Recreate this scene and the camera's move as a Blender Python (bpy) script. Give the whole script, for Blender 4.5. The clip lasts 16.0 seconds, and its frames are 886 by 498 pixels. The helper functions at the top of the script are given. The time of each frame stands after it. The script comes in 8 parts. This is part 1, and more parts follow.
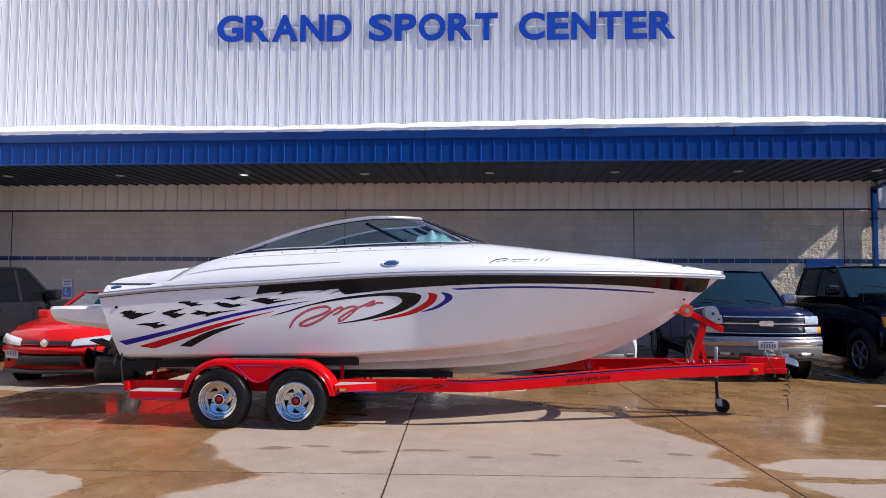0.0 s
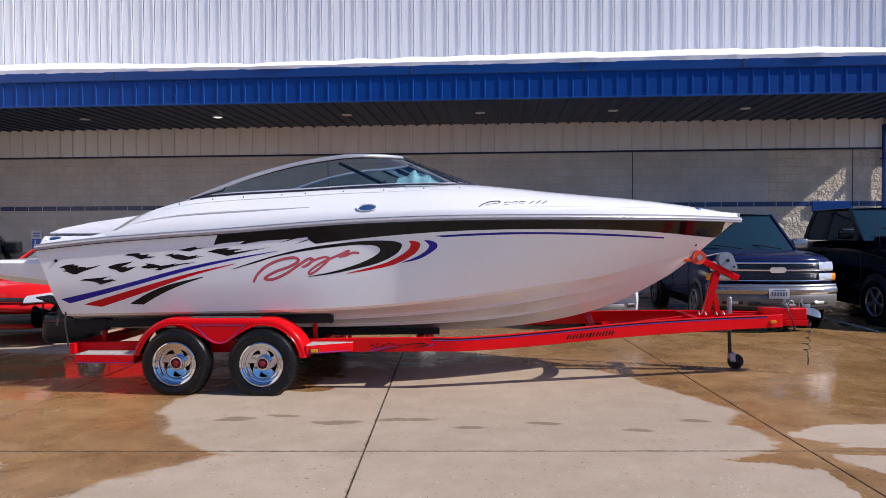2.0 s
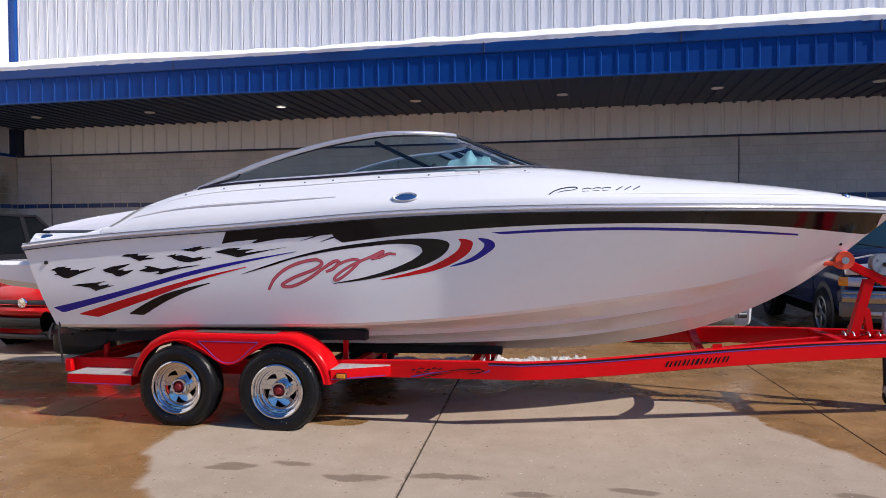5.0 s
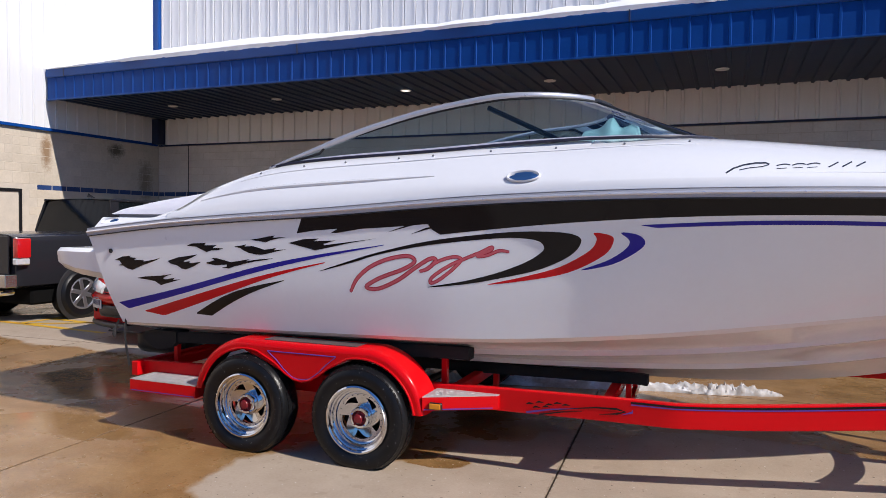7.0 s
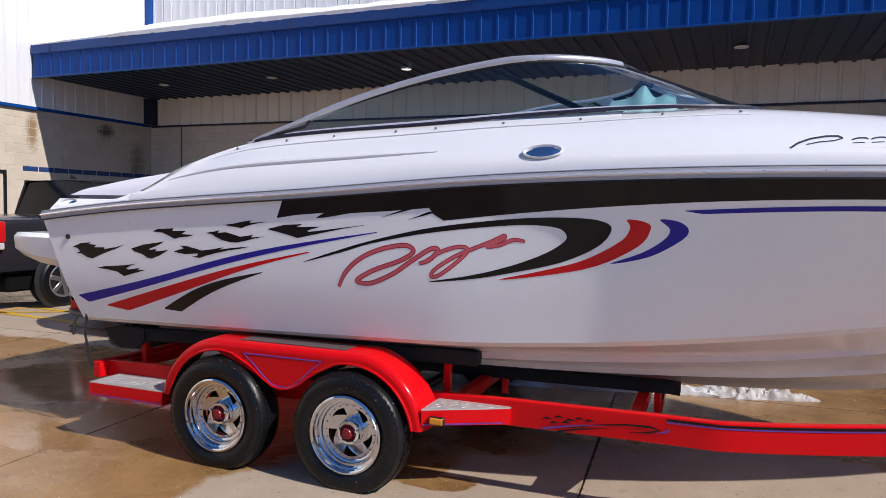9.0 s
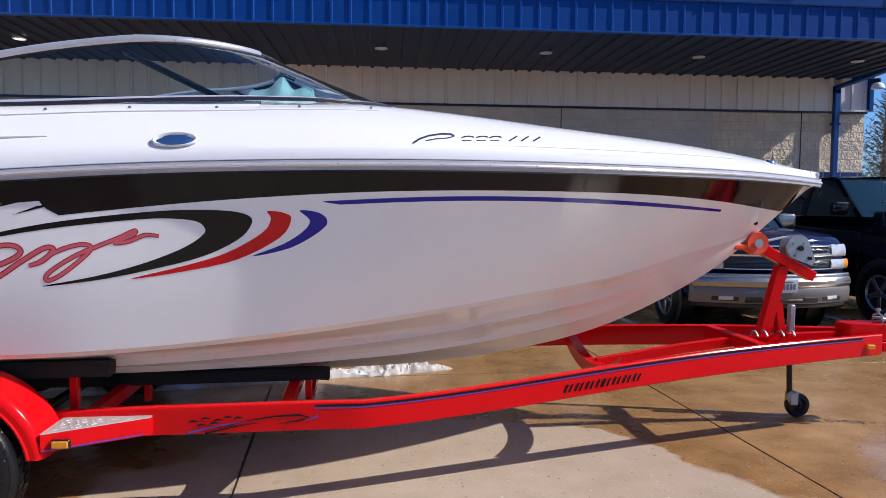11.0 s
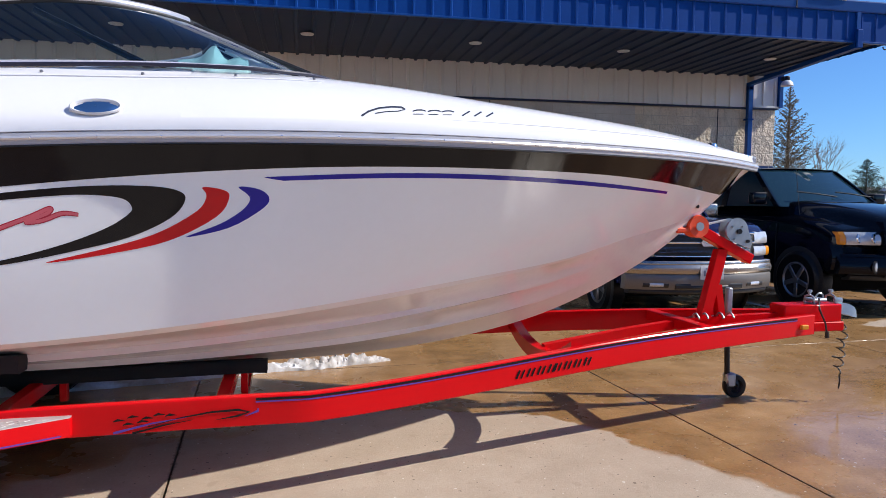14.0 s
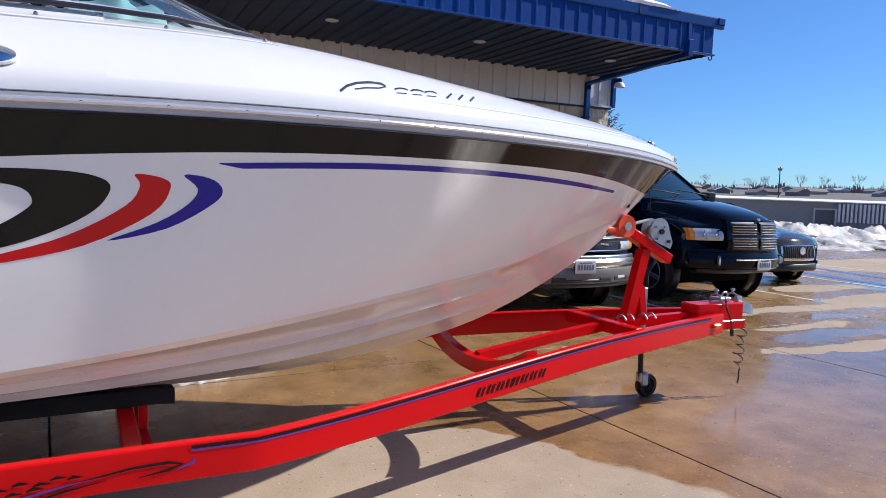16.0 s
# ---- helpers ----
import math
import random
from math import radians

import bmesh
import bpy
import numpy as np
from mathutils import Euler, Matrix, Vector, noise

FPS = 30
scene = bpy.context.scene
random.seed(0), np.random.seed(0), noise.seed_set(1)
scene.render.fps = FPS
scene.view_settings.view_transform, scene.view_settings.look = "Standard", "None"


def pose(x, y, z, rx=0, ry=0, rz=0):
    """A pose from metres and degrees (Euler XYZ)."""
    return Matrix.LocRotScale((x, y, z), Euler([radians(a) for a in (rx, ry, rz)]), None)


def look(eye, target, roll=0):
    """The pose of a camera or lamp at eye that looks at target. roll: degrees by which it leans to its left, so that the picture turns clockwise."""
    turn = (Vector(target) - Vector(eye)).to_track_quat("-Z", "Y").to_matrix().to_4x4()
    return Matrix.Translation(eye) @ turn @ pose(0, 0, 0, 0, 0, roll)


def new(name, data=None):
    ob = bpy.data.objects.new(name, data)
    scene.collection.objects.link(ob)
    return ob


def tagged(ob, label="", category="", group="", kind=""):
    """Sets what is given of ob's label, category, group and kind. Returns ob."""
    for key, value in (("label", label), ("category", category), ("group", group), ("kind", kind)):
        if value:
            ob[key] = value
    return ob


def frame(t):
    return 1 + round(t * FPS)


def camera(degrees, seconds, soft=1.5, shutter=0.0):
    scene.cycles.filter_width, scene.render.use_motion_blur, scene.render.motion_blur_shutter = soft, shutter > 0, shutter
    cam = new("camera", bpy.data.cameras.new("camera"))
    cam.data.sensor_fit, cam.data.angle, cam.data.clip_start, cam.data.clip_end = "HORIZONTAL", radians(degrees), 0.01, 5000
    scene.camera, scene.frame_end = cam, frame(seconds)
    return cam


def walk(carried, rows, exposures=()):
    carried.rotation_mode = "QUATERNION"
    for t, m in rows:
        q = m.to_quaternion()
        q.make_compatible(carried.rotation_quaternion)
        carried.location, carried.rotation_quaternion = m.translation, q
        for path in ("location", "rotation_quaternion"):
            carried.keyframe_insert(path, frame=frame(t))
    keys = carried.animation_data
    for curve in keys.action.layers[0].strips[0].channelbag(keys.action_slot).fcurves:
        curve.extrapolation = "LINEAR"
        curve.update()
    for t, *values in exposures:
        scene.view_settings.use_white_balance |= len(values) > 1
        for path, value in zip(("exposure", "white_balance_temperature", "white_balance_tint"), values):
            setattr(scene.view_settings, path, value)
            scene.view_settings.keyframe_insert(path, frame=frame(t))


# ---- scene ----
cam = camera(64.8, 16.0, 0.8)
PATH = [
    (0, (0.83, 0.228, 1.577), (0.659, 2.218, 1.682), 0.4),
    (0.5, (0.791, 0.416, 1.553), (0.623, 2.409, 1.542), 0.4),
    (1, (0.73, 0.671, 1.558), (0.567, 2.664, 1.526), 0.2),
    (1.5, (0.763, 0.928, 1.552), (0.613, 2.922, 1.509), -0.1),
    (2, (0.837, 1.157, 1.563), (0.688, 3.151, 1.52), -0.2),
    (2.5, (0.82, 1.382, 1.555), (0.669, 3.376, 1.508), -0.3),
    (3, (0.811, 1.611, 1.566), (0.658, 3.604, 1.515), -0.5),
    (3.5, (0.869, 1.836, 1.552), (0.695, 3.828, 1.492), -0.9),
    (4, (0.95, 2.089, 1.55), (0.724, 4.075, 1.485), -0.7),
    (4.5, (0.949, 2.364, 1.546), (0.624, 4.336, 1.484), -0.5),
    (5, (0.938, 2.661, 1.562), (0.542, 4.621, 1.509), -0.3),
    (5.2, (0.948, 2.813, 1.546), (0.445, 4.748, 1.497), -0.3),
    (7.3, (0.664, 4.08, 1.533), (-0.108, 5.924, 1.455), 1.0),
    (7.5, (0.627, 4.17, 1.527), (-0.151, 6.011, 1.443), 1.2),
    (8, (0.476, 4.382, 1.53), (-0.304, 6.221, 1.444), 1.2),
    (8.5, (0.456, 4.476, 1.529), (-0.325, 6.315, 1.428), 1.2),
    (9, (0.462, 4.511, 1.528), (-0.3, 6.357, 1.416), 1.1),
    (9.5, (0.476, 4.529, 1.527), (-0.107, 6.439, 1.414), 1.1),
    (10, (0.513, 4.538, 1.528), (0.232, 6.515, 1.411), 1.1),
    (10.2, (0.523, 4.551, 1.53), (0.374, 6.542, 1.412), 1.1),
    (12.3, (0.552, 4.556, 1.527), (0.839, 6.53, 1.383), -0.0),
    (12.5, (0.547, 4.56, 1.523), (0.839, 6.533, 1.374), -0.0),
    (13, (0.531, 4.578, 1.518), (0.831, 6.549, 1.366), 0.0),
    (13.5, (0.493, 4.609, 1.496), (0.839, 6.574, 1.361), 0.3),
    (14, (0.431, 4.747, 1.446), (0.82, 6.704, 1.311), 0.5),
    (14.5, (0.385, 4.969, 1.453), (0.851, 6.909, 1.316), 0.9),
    (15, (0.227, 5.126, 1.446), (0.906, 7.003, 1.321), 2.1),
    (15.5, (0.031, 5.264, 1.47), (0.853, 7.081, 1.318), 2.4),
    (16, (-0.091, 5.449, 1.479), (0.79, 7.237, 1.315), 2.1),
]
walk(cam, [(t, look(eye, target, roll)) for t, eye, target, roll in PATH], [(t, ev, 6500, tint) for t, ev, tint in ((0.0, 0.04, 14), (2.0, 0.02, 14), (3.5, 0.0, 14), (5.0, -0.05, 13.5), (7.5, -0.11, 12.5), (9.0, -0.12, 12.5), (10.0, -0.02, 12.5), (12.5, 0.20, 11.5), (14.0, 0.21, 11), (16.0, 0.16, 10.5))])

# ---- world, sun ----
SUN_TO = Vector((1.13, -0.235, 1.0)).normalized()
world = bpy.data.worlds.new("sky")
scene.world = world
world.use_nodes = True
wn = world.node_tree
sky = wn.nodes.new("ShaderNodeTexSky")
sky.sky_type = "NISHITA"
sky.sun_disc = False
sky.sun_elevation = math.asin(SUN_TO.z)
sky.sun_rotation = math.atan2(SUN_TO.x, SUN_TO.y)
sky.altitude, sky.air_density, sky.dust_density, sky.ozone_density = 300, 1.0, 0.2, 3.0
tint = wn.nodes.new("ShaderNodeMix")
tint.data_type, tint.blend_type = "RGBA", "MULTIPLY"
tint.inputs[0].default_value = 1.0
tint.inputs[7].default_value = (0.55, 0.905, 1.38, 1)
wn.links.new(sky.outputs[0], tint.inputs[6])
wn.links.new(tint.outputs[2], wn.nodes["Background"].inputs[0])
wn.nodes["Background"].inputs[1].default_value = 0.088
sun = new("sun", bpy.data.lights.new("sun", "SUN"))
sun.data.energy, sun.data.angle, sun.data.color = 5.4, radians(0.55), (1.0, 0.95, 0.87)
sun.matrix_world = look(SUN_TO * 60, (0, 0, 0))


# ---- mesh helpers ----
def spline(pts):
    """A natural cubic through (x, value) pairs, straight beyond its ends."""
    xs = np.array([p[0] for p in pts], float)
    ys = np.array([p[1] for p in pts], float)
    n = len(xs)
    h = np.diff(xs)
    A, r = np.eye(n), np.zeros(n)
    for i in range(1, n - 1):
        A[i, i - 1], A[i, i], A[i, i + 1] = h[i - 1], 2 * (h[i - 1] + h[i]), h[i]
        r[i] = 6 * ((ys[i + 1] - ys[i]) / h[i] - (ys[i] - ys[i - 1]) / h[i - 1])
    m = np.linalg.solve(A, r)

    def f(x):
        x = min(max(x, xs[0]), xs[-1])
        i = int(min(max(np.searchsorted(xs, x) - 1, 0), n - 2))
        a, b = xs[i + 1] - x, x - xs[i]
        return float((m[i] * a ** 3 + m[i + 1] * b ** 3) / (6 * h[i]) + (ys[i] / h[i] - m[i] * h[i] / 6) * a + (ys[i + 1] / h[i] - m[i + 1] * h[i] / 6) * b)
    return f


def lin(pts):
    xs, ys = [p[0] for p in pts], [p[1] for p in pts]
    return lambda x: float(np.interp(x, xs, ys))


def part(name, bm, material, parent=None, label="", smooth=False):
    me = bpy.data.meshes.new(name)
    if isinstance(bm, tuple):
        me.from_pydata(bm[0], [], bm[1])
    else:
        bm.to_mesh(me)
        bm.free()
    ob = new(name, me)
    for m in material if isinstance(material, (list, tuple)) else [material]:
        me.materials.append(m)
    if smooth:
        for p in me.polygons:
            p.use_smooth = True
        me.set_sharp_from_angle(angle=radians(38))
    if parent:
        ob.parent = parent
    if label:
        tagged(ob, label)
    return ob


def thing(name, label, category, m=None, group="", kind=""):
    ob = new(name)
    ob.empty_display_size = 0.1
    if m is not None:
        ob.matrix_world = m
    return tagged(ob, label, category, group, kind)


def setting(name, bm, material, label="", category="", smooth=False, parent=None):
    ob = part(name, bm, material, parent, "", smooth)
    return tagged(ob, label or name.replace("_", " "), category, "", "structure")


def box(bm, lo, hi, bevel=0.0, m=None, seg=1):
    c = [(a + b) / 2 for a, b in zip(lo, hi)]
    s = [abs(b - a) for a, b in zip(lo, hi)]
    mat = Matrix.Translation(c) @ Matrix.Diagonal((*s, 1))
    r = bmesh.ops.create_cube(bm, size=1, matrix=mat)
    vs = r["verts"]
    if bevel:
        es = list({e for v in vs for e in v.link_edges})
        g = bmesh.ops.bevel(bm, geom=es, offset=bevel, segments=seg, affect="EDGES", profile=0.6)
        vs = list({v for f in g["faces"] for v in f.verts} | {v for v in vs if v.is_valid})
    if m is not None:
        bmesh.ops.transform(bm, matrix=m, verts=vs)
    return vs


def boxed(lo, hi, bevel=0.0, m=None, seg=1):
    bm = bmesh.new()
    box(bm, lo, hi, bevel, m, seg)
    return bm


def cyl(bm, a, b, r, r2=None, seg=16, caps=True):
    a, b = Vector(a), Vector(b)
    d = b - a
    m = Matrix.Translation((a + b) / 2) @ d.to_track_quat("Z", "Y").to_matrix().to_4x4()
    return bmesh.ops.create_cone(bm, cap_ends=caps, segments=seg, radius1=r, radius2=r if r2 is None else r2, depth=d.length, matrix=m)["verts"]


def rod(a, b, r, r2=None, seg=16):
    bm = bmesh.new()
    cyl(bm, a, b, r, r2, seg)
    return bm


def tube(points, r, seg=10, closed=False, bm=None):
    """A round tube along points."""
    bm = bm or bmesh.new()
    P = [Vector(p) for p in points]
    n = len(P)
    rings = []
    up = Vector((0.13, 0.21, 0.97))
    for i, p in enumerate(P):
        a = P[(i - 1) % n] if closed or i else P[0]
        b = P[(i + 1) % n] if closed or i < n - 1 else P[-1]
        d = (b - a).normalized()
        u = d.cross(up)
        if u.length < 0.05:
            u = d.cross(Vector((1, 0, 0)))
        u.normalize()
        w = u.cross(d)
        rr = r[i] if isinstance(r, (list, tuple)) else r
        rings.append([bm.verts.new(p + rr * (math.cos(k * math.tau / seg) * u + math.sin(k * math.tau / seg) * w)) for k in range(seg)])
    for i in range(n if closed else n - 1):
        A, B = rings[i], rings[(i + 1) % n]
        for k in range(seg):
            bm.faces.new((A[k], A[(k + 1) % seg], B[(k + 1) % seg], B[k]))
    if not closed:
        bm.faces.new(rings[0][::-1])
        bm.faces.new(rings[-1])
    return bm


def sweep(points, profile, side=None):
    """A closed profile of (out, up) pairs swept along points; out is to the path's right seen from above."""
    bm = bmesh.new()
    P = [Vector(p) for p in points]
    rings = []
    for i, p in enumerate(P):
        d = P[min(i + 1, len(P) - 1)] - P[max(i - 1, 0)]
        d.z = 0
        d.normalize()
        o = Vector((d.y, -d.x, 0))
        rings.append([bm.verts.new(p + o * a + Vector((0, 0, b))) for a, b in profile])
    k = len(profile)
    for A, B in zip(rings, rings[1:]):
        for j in range(k):
            bm.faces.new((A[j], A[(j + 1) % k], B[(j + 1) % k], B[j]))
    bm.faces.new(rings[0][::-1])
    bm.faces.new(rings[-1])
    bmesh.ops.recalc_face_normals(bm, faces=bm.faces)
    return bm


def lathe(profile, seg=32, axis="Y", bm=None, closed=False):
    """Spins (radius, along) pairs round an axis."""
    bm = bm or bmesh.new()
    rings = []
    for r, a in profile:
        ring = []
        for k in range(seg):
            c, s = math.cos(k * math.tau / seg), math.sin(k * math.tau / seg)
            co = {"Y": (r * c, a, r * s), "Z": (r * c, r * s, a), "X": (a, r * c, r * s)}[axis]
            ring.append(bm.verts.new(co))
        rings.append(ring)
    pairs = list(zip(rings, rings[1:])) + ([(rings[-1], rings[0])] if closed else [])
    for A, B in pairs:
        for k in range(seg):
            bm.faces.new((A[k], A[(k + 1) % seg], B[(k + 1) % seg], B[k]))
    bmesh.ops.recalc_face_normals(bm, faces=bm.faces)
    return bm


def loft(rows, close_ring=False, cap=False):
    """A skin over rows of points."""
    bm = bmesh.new()
    V = [[bm.verts.new(p) for p in row] for row in rows]
    k = len(V[0])
    for A, B in zip(V, V[1:]):
        for j in range(k if close_ring else k - 1):
            q = (A[j], A[(j + 1) % k], B[(j + 1) % k], B[j])
            try:
                bm.faces.new(q)
            except ValueError:
                pass
    if cap:
        for ring in (V[0][::-1], V[-1]):
            try:
                bm.faces.new(ring)
            except ValueError:
                pass
    bmesh.ops.remove_doubles(bm, verts=bm.verts, dist=1e-5)
    bmesh.ops.recalc_face_normals(bm, faces=bm.faces)
    return bm


def extrude_outline(pts, depth, place):
    """A solid from a closed outline of (a, b) pairs; place(a, b, c) gives the point at c of 0 or depth."""
    bm = bmesh.new()
    A = [bm.verts.new(place(a, b, 0)) for a, b in pts]
    B = [bm.verts.new(place(a, b, depth)) for a, b in pts]
    fs = [bm.faces.new(A), bm.faces.new(B[::-1])]
    n = len(pts)
    for i in range(n):
        bm.faces.new((A[i], B[i], B[(i + 1) % n], A[(i + 1) % n]))
    bmesh.ops.triangulate(bm, faces=fs)
    bmesh.ops.recalc_face_normals(bm, faces=bm.faces)
    return bm


# ---- materials ----
class Nodes:
    """A small builder for node materials."""

    def __init__(self, name):
        self.m = bpy.data.materials.new(name)
        self.m.use_nodes = True
        self.t = self.m.node_tree
        self.b = self.t.nodes["Principled BSDF"]

    def put(self, sock, v):
        if v is None:
            return
        if hasattr(v, "is_output"):
            self.t.links.new(v, sock)
        elif isinstance(v, (tuple, list)) and len(v) == 3 and len(sock.default_value) == 4:
            sock.default_value = (*v, 1)
        else:
            sock.default_value = v

    def option(self, n, k, v):
        if k == "operation":
            n.operation = v
        elif k == "use_clamp":
            n.use_clamp = v
        elif k == "clamp":
            n.clamp = v
        elif k == "data_type":
            n.data_type = v
        elif k == "blend_type":
            n.blend_type = v

    def node(self, kind, **kw):
        n = self.t.nodes.new("ShaderNode" + kind)
        for k, v in kw.items():
            if k[0] == "i" and k[1:].isdigit():
                self.put(n.inputs[int(k[1:])], v)
            else:
                self.option(n, k, v)
        return n

    def coord(self, which="Object"):
        if which == "World":
            return self.node("NewGeometry").outputs["Position"]
        return self.node("TexCoord").outputs[which]

    def noise(self, scale, detail=4, rough=0.55, vec=None, stretch=None, distort=0.0):
        v = vec if vec is not None else self.coord()
        if stretch:
            v = self.node("VectorMath", operation="MULTIPLY", i0=v, i1=stretch).outputs[0]
        n = self.node("TexNoise")
        self.put(n.inputs["Vector"], v)
        n.inputs["Scale"].default_value = scale
        n.inputs["Detail"].default_value = detail
        n.inputs["Roughness"].default_value = rough
        n.inputs["Distortion"].default_value = distort
        return n.outputs[0]

    def ramp(self, f, stops):
        n = self.node("ValToRGB", i0=f)
        e = n.color_ramp.elements
        while len(e) < len(stops):
            e.new(0.5)
        for q, (p, c) in zip(e, stops):
            q.position = p
            q.color = (*c, 1) if isinstance(c, (tuple, list)) else (c, c, c, 1)
        return n.outputs[0]

    def math(self, op, a, b=None, clamp=False):
        return self.node("Math", operation=op, use_clamp=clamp, i0=a, i1=b).outputs[0]

    def mix(self, f, a, b, mode="MIX"):
        n = self.node("Mix", data_type="RGBA", blend_type=mode)
        self.put(n.inputs[0], f)
        self.put(n.inputs[6], a)
        self.put(n.inputs[7], b)
        return n.outputs[2]

    def bump(self, h, strength=0.3, dist=0.01):
        n = self.node("Bump")
        n.inputs["Strength"].default_value = strength
        n.inputs["Distance"].default_value = dist
        self.put(n.inputs["Height"], h)
        return n.outputs[0]

    def toned(self, col, k):
        """Each piece a little lighter or darker than the next."""
        a = self.math("FRACT", self.math("ADD", self.node("ObjectInfo").outputs["Random"], self.node("NewGeometry").outputs["Random Per Island"]))
        t = self.math("ADD", self.math("MULTIPLY", a, 2 * k), 1 - k)
        return self.mix(1.0, col, self.node("CombineColor", i0=t, i1=t, i2=t).outputs[0], "MULTIPLY")

    def done(self, **kw):
        for k, v in kw.items():
            self.put(self.b.inputs[k.replace("_", " ")], v)
        return self.m


def plain(name, color, rough=0.5, metal=0.0, vary=0.12, scale=6.0, bump=0.0, bscale=80.0, coat=0.0, stretch=None, dirt=None, rvary=0.08, which="Object", pieces=0.0, bdist=0.01, **more):
    """A surface with variation at two scales."""
    n = Nodes(name)
    v = n.coord(which)
    big = n.noise(scale, 3, 0.6, v, stretch)
    fine = n.noise(scale * 14, 3, 0.6, v, stretch)
    f = n.math("ADD", n.math("MULTIPLY", big, 0.65), n.math("MULTIPLY", fine, 0.35))
    lo = tuple(c * (1 - vary) for c in color)
    hi = tuple(min(1, c * (1 + vary)) for c in color)
    col = n.ramp(f, [(0.3, lo), (0.7, hi)])
    if dirt:
        d = n.ramp(n.noise(scale * 0.6, 6, 0.7, v), [(dirt[1], 0.0), (dirt[1] + 0.18, 1.0)])
        col = n.mix(n.math("MULTIPLY", d, dirt[2]), col, dirt[0])
    if pieces:
        col = n.toned(col, pieces)
    r = n.math("ADD", n.math("MULTIPLY", n.math("SUBTRACT", f, 0.5), rvary * 2), rough, True)
    kw = dict(Base_Color=col, Roughness=r, Metallic=metal)
    if bump:
        kw["Normal"] = n.bump(n.noise(bscale, 4, 0.6, v), bump, bdist)
    if coat:
        kw["Coat_Weight"], kw["Coat_Roughness"] = coat, 0.03
    kw.update(more)
    return n.done(**kw)


def glass(name, tint=(0.75, 0.85, 0.88), rough=0.0, opacity=0.0):
    n = Nodes(name)
    out = n.t.nodes["Material Output"]
    tr = n.node("BsdfTransparent", i0=tint)
    gl = n.node("BsdfGlossy", i0=(1, 1, 1))
    gl.inputs["Roughness"].default_value = 0.02
    fr = n.node("Fresnel")
    fr.inputs[0].default_value = 1.5
    mx = n.node("MixShader", i0=n.math("ADD", fr.outputs[0], 0.02), i1=tr.outputs[0], i2=gl.outputs[0])
    n.t.links.new(mx.outputs[0], out.inputs[0])
    return n.m


gelcoat = plain("white_gelcoat", (0.87, 0.88, 0.89), 0.11, vary=0.02, scale=1.5, bump=0.012, bscale=3, rvary=0.02, Specular_IOR_Level=0.42)
deck_white = plain("deck_gelcoat", (0.77, 0.775, 0.80), 0.18, vary=0.02, scale=2, coat=0.3, bump=0.04, bscale=300)
bottom_white = plain("bottom_gelcoat", (0.82, 0.765, 0.73), 0.16, vary=0.06, scale=2.5, coat=0.3, dirt=((0.5, 0.42, 0.36), 0.58, 0.35))
vinyl_black = plain("black_decal", (0.006, 0.006, 0.008), 0.075, vary=0.1, rvary=0.02, Specular_IOR_Level=0.28, bump=0.03, bscale=4)
vinyl_red = plain("red_decal", (0.62, 0.006, 0.012), 0.10, vary=0.06, Specular_IOR_Level=0.3)
vinyl_pink = plain("sweep_red_decal", (0.62, 0.12, 0.15), 0.15, vary=0.1, Specular_IOR_Level=0.3)
vinyl_blue = plain("blue_decal", (0.022, 0.017, 0.30), 0.10, vary=0.06, Specular_IOR_Level=0.3)
chrome = plain("chrome", (0.86, 0.87, 0.88), 0.07, 1.0, vary=0.03, rvary=0.04)
wheel_chrome = plain("wheel_chrome", (0.60, 0.61, 0.63), 0.09, 1.0, vary=0.08, scale=6, rvary=0.05)
alu = plain("brushed_aluminium", (0.66, 0.66, 0.68), 0.28, 1.0, vary=0.05, scale=12)
alu_frame = plain("satin_frame", (0.62, 0.61, 0.64), 0.3, 0.6, vary=0.05, scale=10)
zinc = plain("zinc_plate", (0.38, 0.42, 0.45), 0.4, 0.85, vary=0.15, scale=14)
gasket = plain("black_gasket", (0.015, 0.015, 0.017), 0.5, vary=0.15)
rubber = plain("tyre_rubber", (0.006, 0.006, 0.007), 0.38, vary=0.25, scale=9, bump=0.12, bscale=120, dirt=((0.03, 0.028, 0.025), 0.66, 0.3), Specular_IOR_Level=0.28)
carpet = plain("bunk_carpet", (0.012, 0.012, 0.013), 0.95, vary=0.3, scale=20, bump=0.6, bscale=260)
red_paint = plain("red_trailer_paint", (0.62, 0.004, 0.007), 0.17, vary=0.05, scale=3, Specular_IOR_Level=0.16, dirt=((0.42, 0.02, 0.015), 0.66, 0.4))
orange_rubber = plain("red_roller_rubber", (0.75, 0.07, 0.02), 0.5, vary=0.1)
vinyl_pad = plain("white_vinyl", (0.72, 0.71, 0.77), 0.5, vary=0.04, scale=4, bump=0.25, bscale=30)
black_plastic = plain("black_plastic", (0.010, 0.010, 0.012), 0.32, vary=0.2, Specular_IOR_Level=0.35)
amber = plain("amber_lens", (0.75, 0.28, 0.02), 0.15, vary=0.1)
ws_glass = glass("windshield_glass", (0.60, 0.78, 0.84))

